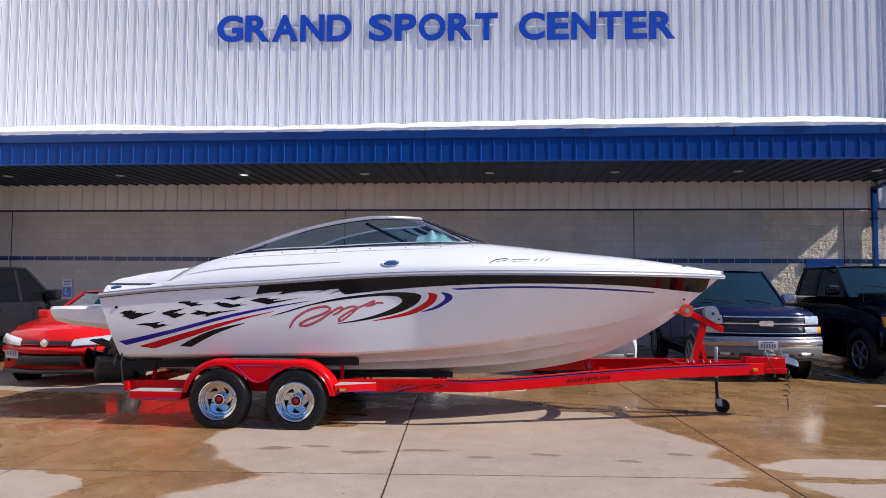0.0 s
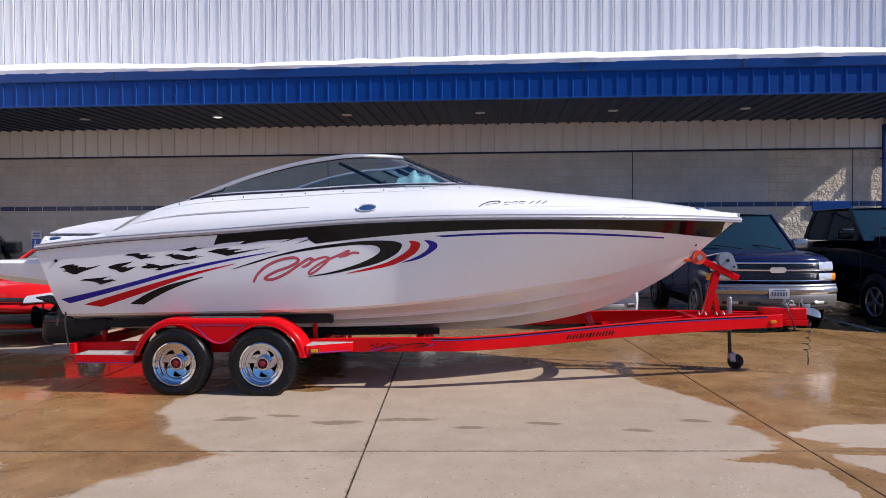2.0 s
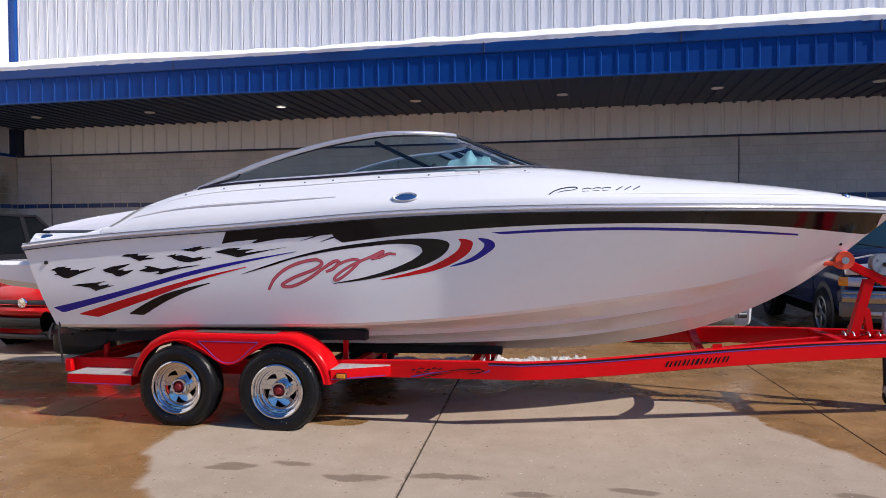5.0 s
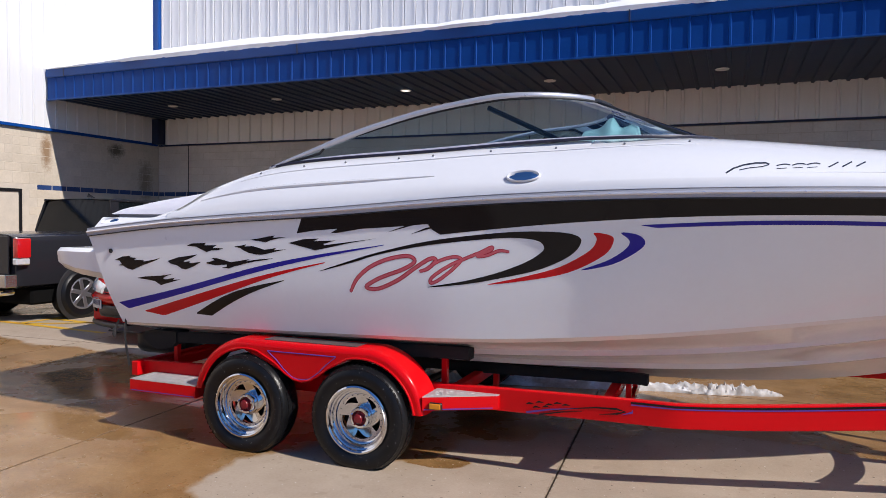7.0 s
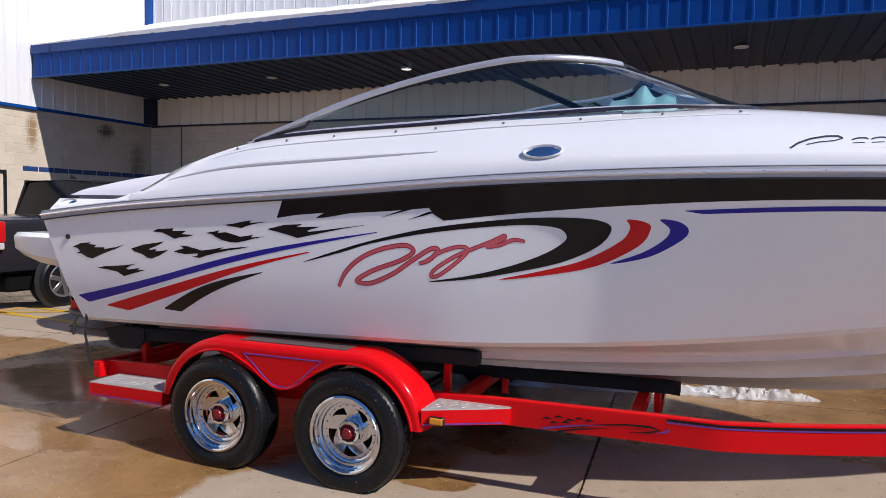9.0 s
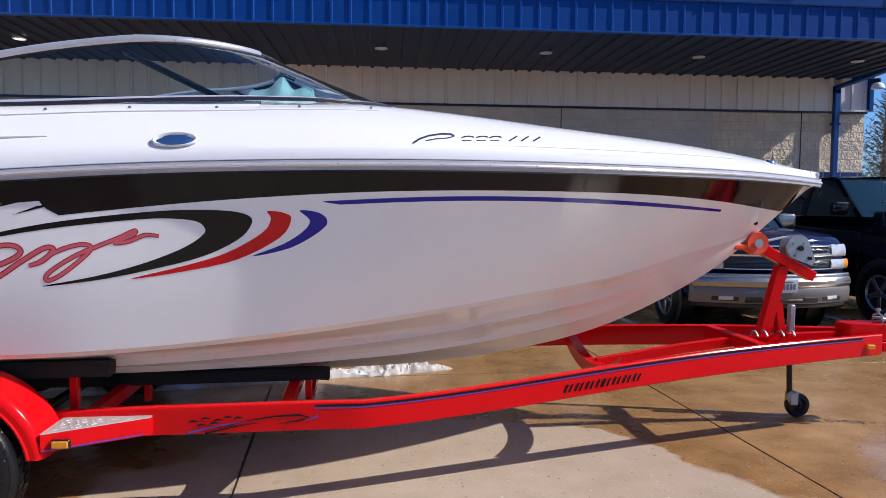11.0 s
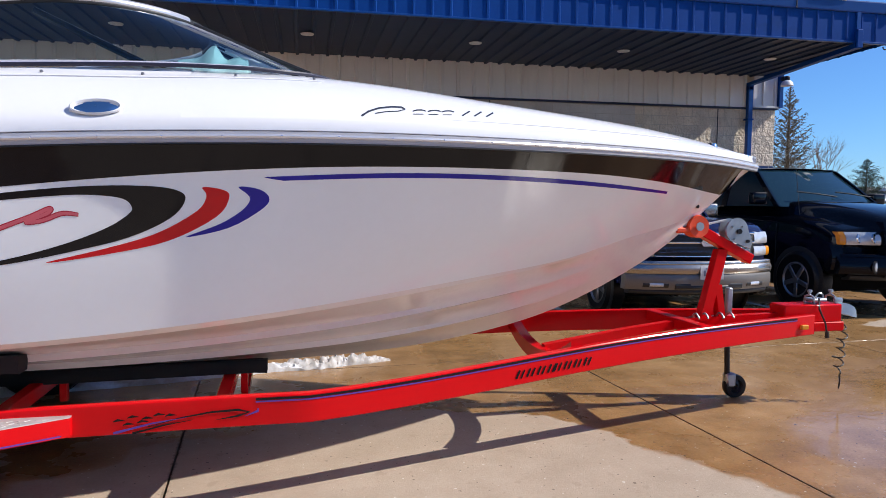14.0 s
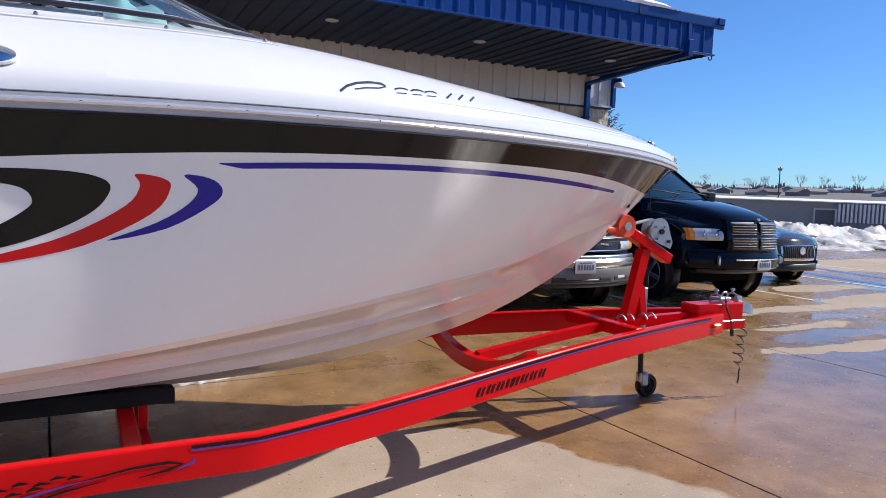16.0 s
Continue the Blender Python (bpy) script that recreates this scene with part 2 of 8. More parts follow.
blue_metal = plain("blue_painted_steel", (0.001, 0.050, 0.25), 0.45, vary=0.10, scale=1.5, dirt=((0.006, 0.035, 0.13), 0.6, 0.5), Specular_IOR_Level=0.15)
blue_trim = plain("blue_trim_steel", (0.002, 0.055, 0.25), 0.34, vary=0.08, scale=2, Specular_IOR_Level=0.35)
white_metal = plain("white_steel_cladding", (0.70, 0.70, 0.72), 0.42, vary=0.05, scale=0.8, stretch=(1, 1, 0.12), dirt=((0.70, 0.69, 0.69), 0.62, 0.3))
tan_metal = plain("tan_steel_cladding", (0.83, 0.815, 0.795), 0.42, vary=0.07, scale=0.9, stretch=(1, 1, 0.2))
soffit_mat = plain("dark_soffit_steel", (0.028, 0.046, 0.092), 0.45, vary=0.15, scale=1.5, Specular_IOR_Level=0.15)
snow_mat = plain("snow", (0.92, 0.93, 0.95), 0.7, vary=0.04, scale=3, bump=0.35, bscale=14, Subsurface_Weight=0.0)
letter_blue = plain("sign_letter_blue", (0.01, 0.06, 0.42), 0.3, vary=0.05)
lens_white = plain("lamp_lens", (0.8, 0.8, 0.78), 0.3, vary=0.03)


# concrete slabs of the forecourt, in metres
SX, SY = 3.2, 4.6


def concrete_material():
    n = Nodes("wet_concrete")
    p = n.coord("World")
    wob = n.node("TexNoise")
    n.put(wob.inputs["Vector"], p)
    wob.inputs["Scale"].default_value, wob.inputs["Detail"].default_value, wob.inputs["Roughness"].default_value = 0.9, 9, 0.66
    off = n.node("VectorMath", operation="SUBTRACT", i0=wob.outputs[1], i1=(0.5, 0.5, 0.5)).outputs[0]
    q = n.node("VectorMath", operation="MULTIPLY_ADD", i0=off, i1=(0.95, 0.85, 0)).outputs[0]
    n.put(q.node.inputs[2], p)

    q0 = q

    def blobs(rows, calm=1.0):
        best = None
        q = q0
        if calm < 1:
            q = n.node("VectorMath", operation="MULTIPLY_ADD", i0=off, i1=(0.55, 0.35, 0)).outputs[0]
            n.put(q.node.inputs[2], p)
        for x, y, rx, ry in rows:
            d = n.node("VectorMath", operation="SUBTRACT", i0=q, i1=(x, y, 0)).outputs[0]
            d = n.node("VectorMath", operation="MULTIPLY", i0=d, i1=(1 / rx, 1 / ry, 0)).outputs[0]
            ln = n.node("VectorMath", operation="LENGTH", i0=d).outputs["Value"]
            best = ln if best is None else n.math("MINIMUM", best, ln)
        return best

    dry = blobs(DRY)
    wet = n.node("MapRange", clamp=True, i0=dry, i1=0.985, i2=1.02, i3=0.0, i4=1.0).outputs[0]
    damp = n.node("MapRange", clamp=True, i0=blobs(WET, 0.25), i1=0.95, i2=1.05, i3=1.0, i4=0.0).outputs[0]
    wet = n.math("MAXIMUM", wet, damp)
    marks = blobs([(x, y, 0.15, 0.05) for x, y in ((-1.40, 6.84), (-1.34, 6.90), (-0.98, 7.01), (-0.53, 6.85), (-0.39, 6.89), (0.04, 6.94), (0.22, 6.95), (0.63, 6.73), (1.21, 6.92), (1.91, 6.76), (2.52, 7.10))], 0.25)
    marks = n.node("MapRange", clamp=True, i0=marks, i1=0.75, i2=1.15, i3=0.75, i4=0.0).outputs[0]
    pool = blobs(POOLS)
    pool = n.node("MapRange", clamp=True, i0=pool, i1=0.88, i2=1.08, i3=1.0, i4=0.0).outputs[0]
    big = n.noise(0.35, 5, 0.6, p)
    mid = n.noise(3.2, 6, 0.65, p)
    fine = n.noise(55, 4, 0.7, p)
    grit = n.noise(240, 2, 0.5, p)
    rnd = n.node("ObjectInfo").outputs["Random"]
    f = n.math("ADD", n.math("MULTIPLY", big, 0.4), n.math("ADD", n.math("MULTIPLY", mid, 0.35), n.math("MULTIPLY", fine, 0.25)))
    dcol = n.ramp(f, [(0.33, (0.295, 0.228, 0.165)), (0.52, (0.385, 0.305, 0.23)), (0.7, (0.46, 0.378, 0.295))])
    wcol = n.ramp(f, [(0.36, (0.132, 0.069, 0.023)), (0.52, (0.295, 0.166, 0.067)), (0.68, (0.44, 0.275, 0.132))])
    tone = n.math("ADD", n.math("MULTIPLY", rnd, 0.10), 0.95)
    tc = n.node("CombineColor", i0=tone, i1=tone, i2=tone).outputs[0]
    dcol = n.mix(1.0, dcol, tc, "MULTIPLY")
    spots = n.ramp(n.noise(9, 2, 0.5, p), [(0.66, 0.0), (0.70, 1.0)])
    dcol = n.mix(n.math("MULTIPLY", spots, 0.3), dcol, (0.24, 0.18, 0.13))
    dcol = n.mix(marks, dcol, (0.15, 0.105, 0.07))
    so = n.node("SeparateXYZ", i0=n.coord()).outputs
    ex = n.math("SUBTRACT", SX / 2, n.math("ABSOLUTE", so[0]))
    ey = n.math("SUBTRACT", SY / 2, n.math("ABSOLUTE", so[1]))
    near = n.math("ADD", n.math("MINIMUM", ex, ey), n.math("MULTIPLY", n.math("SUBTRACT", n.noise(14, 4, 0.7, p), 0.5), 0.05))
    seam = n.node("MapRange", clamp=True, i0=near, i1=0.003, i2=0.017, i3=0.7, i4=0.0).outputs[0]
    col = n.mix(seam, n.mix(wet, dcol, wcol), (0.085, 0.055, 0.032))
    specks = n.ramp(n.noise(34, 1, 0.4, p), [(0.735, 0.0), (0.75, 1.0)])
    col = n.mix(n.math("MULTIPLY", specks, 0.75), col, (0.07, 0.05, 0.035))
    chips = n.ramp(n.noise(41, 1, 0.4, n.node("VectorMath", operation="ADD", i0=p, i1=(7.3, 3.1, 0)).outputs[0]), [(0.75, 0.0), (0.765, 1.0)])
    col = n.mix(n.math("MULTIPLY", chips, 0.7), col, (0.62, 0.58, 0.52))
    film = n.ramp(n.noise(1.3, 5, 0.6, p), [(0.40, 0.0), (0.62, 1.0)])
    rwet = n.math("SUBTRACT", 0.38, n.math("MULTIPLY", film, 0.20))
    rwet = n.math("SUBTRACT", rwet, n.math("MULTIPLY", pool, 0.32), True)
    rough = n.math("ADD", n.math("MULTIPLY", wet, n.math("SUBTRACT", rwet, 0.82)), 0.82, True)
    rough = n.math("MAXIMUM", n.math("MAXIMUM", rough, 0.025), n.math("MULTIPLY", seam, 1.1, True))
    h = n.math("ADD", n.math("MULTIPLY", grit, 0.5), n.math("MULTIPLY", fine, 0.8))
    b = n.node("Bump")
    b.inputs["Distance"].default_value = 0.004
    n.put(b.inputs["Height"], h)
    calm = n.math("MULTIPLY", wet, n.math("ADD", 0.70, n.math("MULTIPLY", pool, 0.5)), True)
    n.put(b.inputs["Strength"], n.math("SUBTRACT", 0.55, n.math("MULTIPLY", calm, 0.52)))
    rip = n.node("Bump")
    rip.inputs["Distance"].default_value = 0.012
    n.put(rip.inputs["Height"], n.noise(13, 3, 0.6, p))
    n.put(rip.inputs["Strength"], n.math("MULTIPLY", wet, n.math("SUBTRACT", 0.26, n.math("MULTIPLY", pool, 0.13))))
    n.put(rip.inputs["Normal"], b.outputs[0])
    return n.done(Base_Color=col, Roughness=rough, Normal=rip.outputs[0])


# dry islands and standing water on the forecourt: centre x, y and radii
DRY = [(0.4, 7.4, 2.5, 1.75), (1.35, 6.75, 1.6, 0.85), (1.05, 8.6, 1.35, 0.85), (0.45, 4.3, 2.5, 2.1), (4.6, 6.15, 1.45, 0.7), (4.35, 6.72, 1.25, 0.3), (2.15, 5.55, 0.95, 0.62), (-3.7, 5.4, 1.25, 0.5), (6.5, 3.0, 2.6, 1.6),
       (-6.5, 11.2, 3.3, 1.3), (-8.6, 8.3, 1.9, 1.0), (-11.2, 7.6, 1.7, 1.3), (-10, 8.9, 1.2, 0.6), (14.5, 10.2, 3.6, 0.5), (20, 16.5, 6, 1.5), (-3, -3.2, 6, 3.4), (4, -3.0, 5, 3.1), (-9, -4.5, 5, 3.5), (10, -5, 5, 4), (0, -9, 12, 4), (15, 5.4, 2.6, 1.3), (8.7, 12.05, 1.7, 0.26), (6.9, 10.1, 1.2, 0.16), (12.4, 12.3, 2.6, 0.6), (11.4, 13.6, 1.2, 0.35), (7.7, 11.02, 0.9, 0.14), (18.5, 4.2, 3, 1.9)]
WET = [(-1.45, 8.45, 0.42, 0.55), (-1.05, 8.98, 0.45, 0.42), (-1.02, 8.06, 0.24, 0.13), (3.6, 6.33, 0.9, 0.085), (3.08, 6.0, 0.085, 0.8)]
POOLS = [(4.55, 8.35, 1.1, 0.75), (5.7, 9.1, 1.5, 0.6), (7.4, 9.9, 1.9, 0.32), (7.6, 10.6, 1.15, 0.2), (3.1, 9.55, 0.6, 0.18), (8.7, 11.42, 0.6, 0.14), (10.3, 12.2, 0.7, 0.5), (11.5, 10.4, 1.6, 0.3), (-3.9, 7.6, 0.7, 0.25), (13, 13.6, 3.5, 0.35), (-5.5, 6.6, 1.4, 0.4), (-4.3, 8.9, 1.3, 0.55)]
concrete = concrete_material()

# ---- ground ----
far_ground = plain("far_ground", (0.20, 0.165, 0.12), 0.9, vary=0.35, scale=0.05, dirt=((0.75, 0.76, 0.8), 0.56, 0.8), which="World")
bm = bmesh.new()
N = 40
for i in range(N + 1):
    for j in range(N + 1):
        x, y = -2000 + 4000 * i / N, -2000 + 4000 * j / N
        bm.verts.new((x, y, -0.06))
bm.verts.ensure_lookup_table()
for i in range(N):
    for j in range(N):
        a = i * (N + 1) + j
        bm.faces.new((bm.verts[a], bm.verts[a + N + 1], bm.verts[a + N + 2], bm.verts[a + 1]))
setting("ground", bm, far_ground, "bare brown ground with patches of old snow", "ground")

# forecourt slabs, turned a little against the building
forecourt = tagged(new("pavement"), "tan concrete forecourt slabs, dry in places and wet elsewhere", "pavement", "", "structure")
SLAB_TURN = 3.7
sm = bpy.data.meshes.new("slab")
bm = boxed((-SX / 2 + 0.0055, -SY / 2 + 0.0065, -0.12), (SX / 2 - 0.0055, SY / 2 - 0.0065, 0.0), 0.002)
bm.to_mesh(sm)
bm.free()
sm.materials.append(concrete)
ct, st = math.cos(radians(SLAB_TURN)), math.sin(radians(SLAB_TURN))
for i in range(-9, 16):
    for j in range(-6, 4):
        u, v = (i + 0.5) * SX, (j + 0.5) * SY
        x, y = -0.11 + ct * u - st * v, 6.1 + st * u + ct * v
        if y - SY / 2 > 19.2 and x < 12:
            continue
        s = new("slab", sm)
        s.parent = forecourt
        s.matrix_local = pose(x, y, 0, 0, 0, SLAB_TURN)
joint_fill = plain("joint_filler", (0.09, 0.062, 0.038), 0.9, vary=0.3)
setting("pavement_bed", boxed((-34, -26, -0.09), (50, 24, -0.035)), joint_fill, "dark joint filler under the concrete slabs", "pavement")

# painted stall lines
line_white = plain("white_line_paint", (0.62, 0.60, 0.56), 0.6, vary=0.2, scale=5, bump=0.2, dirt=((0.3, 0.24, 0.18), 0.5, 0.7))
line_yellow = plain("yellow_line_paint", (0.62, 0.36, 0.02), 0.6, vary=0.2, scale=5, dirt=((0.3, 0.2, 0.08), 0.55, 0.6))
line_blue = plain("blue_line_paint", (0.05, 0.16, 0.45), 0.55, vary=0.15, scale=5, dirt=((0.2, 0.22, 0.3), 0.55, 0.5))


def ground_line(name, a, b, w, mat, label):
    a, b = Vector((*a, 0)), Vector((*b, 0))
    d = (b - a).normalized()
    o = Vector((-d.y, d.x, 0)) * w / 2
    bm = bmesh.new()
    k = max(2, int((b - a).length / 0.4))
    top = []
    for i in range(k + 1):
        p = a.lerp(b, i / k)
        top.append((bm.verts.new(p + o + Vector((0, 0, 0.004))), bm.verts.new(p - o + Vector((0, 0, 0.004)))))
    for (p, q), (r, s) in zip(top, top[1:]):
        bm.faces.new((p, q, s, r))
    return setting(name, bm, mat, label, "road marking")


for x in (3.82, 6.85, 9.88):
    ground_line("stall_line", (x, 12.55), (x, 17.6), 0.10, line_white, "worn white painted parking stall line")
ground_line("stall_line", (12.95, 13.3), (12.95, 18.0), 0.10, line_white, "worn white painted parking stall line")
ground_line("stall_line", (16.0, 14.0), (16.0, 18.5), 0.10, line_white, "worn white painted parking stall line")
for x in (13.4, 14.6):
    ground_line("stall_line", (x, 13.4), (x + 0.5, 16.8), 0.28, line_blue, "blue painted accessible parking hatching")
for a, b in (((-8.8, 11.0), (-7.1, 10.9)), ((-8.9, 11.0), (-8.95, 12.4)), ((-8.8, 11.0), (-7.2, 12.1)), ((-8.9, 11.55), (-7.9, 11.5)), ((-12.5, 11.1), (-8.8, 11.0))):
    ground_line("stall_line", a, b, 0.10, line_yellow, "yellow painted no-parking hatching")

# ---- building ----
WY, XL, XR = 19.6, -14.7, 11.37
Z_BLOCK, Z_SOFFIT, Z_FTOP = 3.66, 4.42, 4.93
CY = 15.94
block_mat = plain("tan_concrete_block", (0.62, 0.57, 0.515), 0.85, vary=0.14, scale=1.3, bump=0.9, bscale=26, dirt=((0.46, 0.39, 0.32), 0.55, 0.45), which="World", pieces=0.035)
n_ = Nodes("stained_block")
pw = n_.coord("World")
f_ = n_.math("ADD", n_.math("MULTIPLY", n_.noise(1.3, 4, 0.6, pw), 0.6), n_.math("MULTIPLY", n_.noise(18, 3, 0.6, pw), 0.4))
c_ = n_.ramp(f_, [(0.3, (0.47, 0.405, 0.325)), (0.7, (0.59, 0.515, 0.425))])
for cy_, cz_, ry_, rz_, col_ in ((16.0, 3.2, 0.2, 0.62, (0.22, 0.12, 0.05)), (18.1, 3.4, 0.34, 0.26, (0.035, 0.035, 0.02)), (19.1, 2.6, 0.35, 0.8, (0.2, 0.16, 0.11))):
    d_ = n_.node("VectorMath", operation="MULTIPLY", i0=n_.node("VectorMath", operation="SUBTRACT", i0=pw, i1=(0, cy_, cz_)).outputs[0], i1=(0, 1 / ry_, 1 / rz_)).outputs[0]
    l_ = n_.math("ADD", n_.node("VectorMath", operation="LENGTH", i0=d_).outputs["Value"], n_.math("MULTIPLY", n_.noise(4.5, 6, 0.8, pw), 1.5))
    m_ = n_.node("MapRange", clamp=True, i0=l_, i1=1.0, i2=1.7, i3=0.85, i4=0.0).outputs[0]
    c_ = n_.mix(m_, c_, col_)
c_ = n_.toned(c_, 0.06)
block_stained = n_.done(Base_Color=c_, Roughness=0.85, Normal=n_.bump(n_.noise(26, 4, 0.6, pw), 0.7, 0.01))
block_rough = plain("split_face_block", (0.72, 0.62, 0.49), 0.9, vary=0.2, scale=2.5, bump=1.0, bscale=9, bdist=0.07, which="World", pieces=0.05)
gasket_blue = plain("dark_blue_drip", (0.01, 0.018, 0.06), 0.45)
block_blue = plain("blue_glazed_block", (0.02, 0.05, 0.16), 0.3, vary=0.15, scale=2, which="World")
mortar = plain("mortar", (0.53, 0.465, 0.39), 0.9, vary=0.1)

setting("wall_north", boxed((XL - 0.3, WY + 0.012, 0), (XR, WY + 0.3, 11.5)), mortar, "tan concrete block rear wall in shade under the canopy", "wall")
setting("wall_east", boxed((XR - 0.3, WY + 0.31, 0), (XR, WY + 22, 11.5)), block_mat, "tan block end wall of the building", "wall")
setting("wall_west", boxed((XL - 0.3, -6, 0), (XL - 0.012, WY, 11.5)), mortar, "sunlit tan block side wing wall", "wall")
setting("roof", boxed((XL - 0.5, WY - 0.1, 11.5), (XR + 0.1, WY + 22, 11.7)), white_metal, "flat roof edge of the tall hall", "roof")
setting("roof_west", boxed((-40, -6.1, 11.5), (XL + 0.05, WY + 22, 11.7)), white_metal, "flat roof of the side wing", "roof")


singles = []


def block_wall(parent, length, place, rows, skip=None, near=None, mat=None):
    """Blocks 0.4 by 0.2 in running bond as plain boxes; place(u, d, z) gives a point."""
    made = {}
    for r in range(rows):
        z0, z1 = r * 0.2033 + 0.005, (r + 1) * 0.2033 - 0.005
        if r == 11:
            z1 = z0 + 0.115
        if r == 12:
            z0 = r * 0.2033 - 0.075
        u = -0.2 if r % 2 else 0.0
        while u < length:
            g = 0.010 if r == 11 else 0.004
            a, b = max(u + g, 0), min(u + 0.4064 - g, length)
            if b - a > 0.05:
                kind = "blue" if r == 11 else "tan"
                if skip and skip(a, r):
                    kind = None
                if kind and near and near[0] <= a and b <= near[1] and r >= near[2] and abs(b - a - 0.4064 + 2 * g) < 1e-3:
                    singles.append((parent, place, (a + b) / 2, (b - a) / 2, z0, z1, block_blue if r == 11 else mat))
                    kind = None
                if kind:
                    V, F = made.setdefault(kind, ([], []))
                    k = len(V)
                    e = 0.004
                    for d, i in ((0, 0), (0.0035, e)):
                        for q, z in ((a + i, z0 + i), (b - i, z0 + i), (b - i, z1 - i), (a + i, z1 - i)):
                            V.append(place(q, d, z))
                    F += [(k + 4, k + 5, k + 6, k + 7), (k, k + 1, k + 5, k + 4), (k + 1, k + 2, k + 6, k + 5), (k + 2, k + 3, k + 7, k + 6), (k + 3, k, k + 4, k + 7)]
            u += 0.4064
    return made


def finish_blocks(made, parent, mats):
    for kind, data in made.items():
        ob = part("blocks", data, mats[kind], parent, "blue glazed accent course" if kind == "blue" else "")
        tagged(ob, kind="stuff")
        bmx = bmesh.new()
        bmx.from_mesh(ob.data)
        bmesh.ops.recalc_face_normals(bmx, faces=bmx.faces)
        bmx.to_mesh(ob.data)
        bmx.free()


wall_n = bpy.data.objects["wall_north"]
wall_w = bpy.data.objects["wall_west"]
X_SPLIT = 7.8
finish_blocks(block_wall(wall_n, X_SPLIT - XL, lambda u, d, z: (XL + u, WY + 0.012 - d, z), 18, None, (X_SPLIT - XL - 3.4, X_SPLIT - XL, 0), block_mat), wall_n, {"tan": block_mat, "blue": block_blue})
finish_blocks(block_wall(wall_n, XR - X_SPLIT, lambda u, d, z: (X_SPLIT + u, WY + 0.012 - d * 1.6, z), 18, None, (0, 4, 2), block_rough), wall_n, {"tan": block_rough, "blue": block_blue})
WIN = [(13.2, 15.35, 0.9, 2.24)]
finish_blocks(block_wall(wall_w, WY + 6, lambda u, d, z: (XL - 0.012 + d, -6 + u, z), 18, lambda a, r: any(y0 - 0.4 < a - 6 < y1 and z0 - 0.1 < r * 0.2033 < z1 for y0, y1, z0, z1 in WIN), (18.9, 26, 2), block_stained), wall_w, {"tan": block_stained, "blue": block_blue})
# dark control joints in the rear wall
for x in (-13.6, -3.62, 4.39, 9.87):
    setting("trim", boxed((x - 0.008, WY - 0.006, 0), (x + 0.008, WY + 0.02, Z_BLOCK)), gasket, "dark control joint in the block wall", "joint")


def ribbed(x0, x1, z0, z1, pitch, place, depth=0.035, rib=0.09, slope=0.03, seam=0.0):
    """Vertical ribbed cladding; place(u, d, z). seam: width of an open lap joint beside each rib."""
    prof = []
    u = x0
    while u < x1:
        lap = ((pitch - slope, -0.03), (pitch - slope + seam, -0.03), (pitch - slope + seam + 0.001, depth * 0.3)) if seam else ()
        for du, d in ((0, 0), (pitch - rib - 2 * slope, 0), (pitch - rib - slope, depth), (pitch - slope - 0.001, depth)) + lap:
            if u + du <= x1:
                prof.append((u + du, d))
        u += pitch
    prof.append((x1, 0))
    V, F = [], []
    for q, d in prof:
        V += [place(q, d, z0), place(q, d, z1)]
    for i in range(len(prof) - 1):
        F.append((2 * i, 2 * i + 2, 2 * i + 3, 2 * i + 1))
    return V, F


# tall hall cladding, band under the canopy, wing cladding
setting("cladding_upper", ribbed(XL, XR - 0.05, Z_SOFFIT + 0.5, 11.5, 0.305, lambda u, d, z: (u, WY - 0.135 - d, z), 0.021, 0.03, 0.018, 0.03), white_metal, "white ribbed steel cladding of the tall hall", "cladding")
setting("cladding_lower", ribbed(XL + 0.05, XR - 0.8, Z_BLOCK + 0.05, Z_SOFFIT + 0.2, 0.36, lambda u, d, z: (u, WY - 0.045 - d, z), 0.035, 0.045, 0.02), tan_metal, "pale tan ribbed steel band above the blocks", "cladding")
setting("cladding_pier", ribbed(XR - 0.62, XR, Z_BLOCK + 0.05, Z_SOFFIT + 0.5, 0.3, lambda u, d, z: (u, WY - 0.045 - d, z), 0.03, 0.045, 0.02), white_metal, "white ribbed steel above the corner pier", "cladding")
setting("cladding_wing", ribbed(-6, WY - 0.13, Z_BLOCK + 0.08, 11.5, 0.305, lambda u, d, z: (XL + 0.04 + d, u, z), 0.02, 0.03, 0.015, 0.02), white_metal, "white ribbed steel cladding on the side wing", "cladding")
setting("trim", boxed((XL + 0.08, WY - 0.085, Z_BLOCK + 0.005), (XR, WY - 0.004, Z_BLOCK + 0.045), 0.004), gasket_blue, "dark blue drip trim along the block top", "trim")
setting("trim", boxed((XL - 0.004, -6, Z_BLOCK + 0.012), (XL + 0.07, WY - 0.09, Z_BLOCK + 0.082), 0.004), blue_metal, "dark blue drip trim along the wing wall", "trim")
setting("trim", boxed((XL + 0.03, WY - 0.25, Z_FTOP + 0.2), (XL + 0.24, WY - 0.02, 11.5), 0.006), blue_trim, "blue steel corner trim of the tall hall", "trim")
setting("trim", boxed((XR - 0.22, WY - 0.22, Z_FTOP + 0.2), (XR + 0.03, WY + 0.1, 11.5), 0.006), blue_trim, "blue steel corner trim of the tall hall", "trim")
setting("trim", boxed((XL + 0.04, WY - 0.32, Z_BLOCK + 0.056), (XL + 0.30, WY - 0.05, Z_SOFFIT), 0.006), gasket_blue, "dark steel corner column under the canopy", "trim")

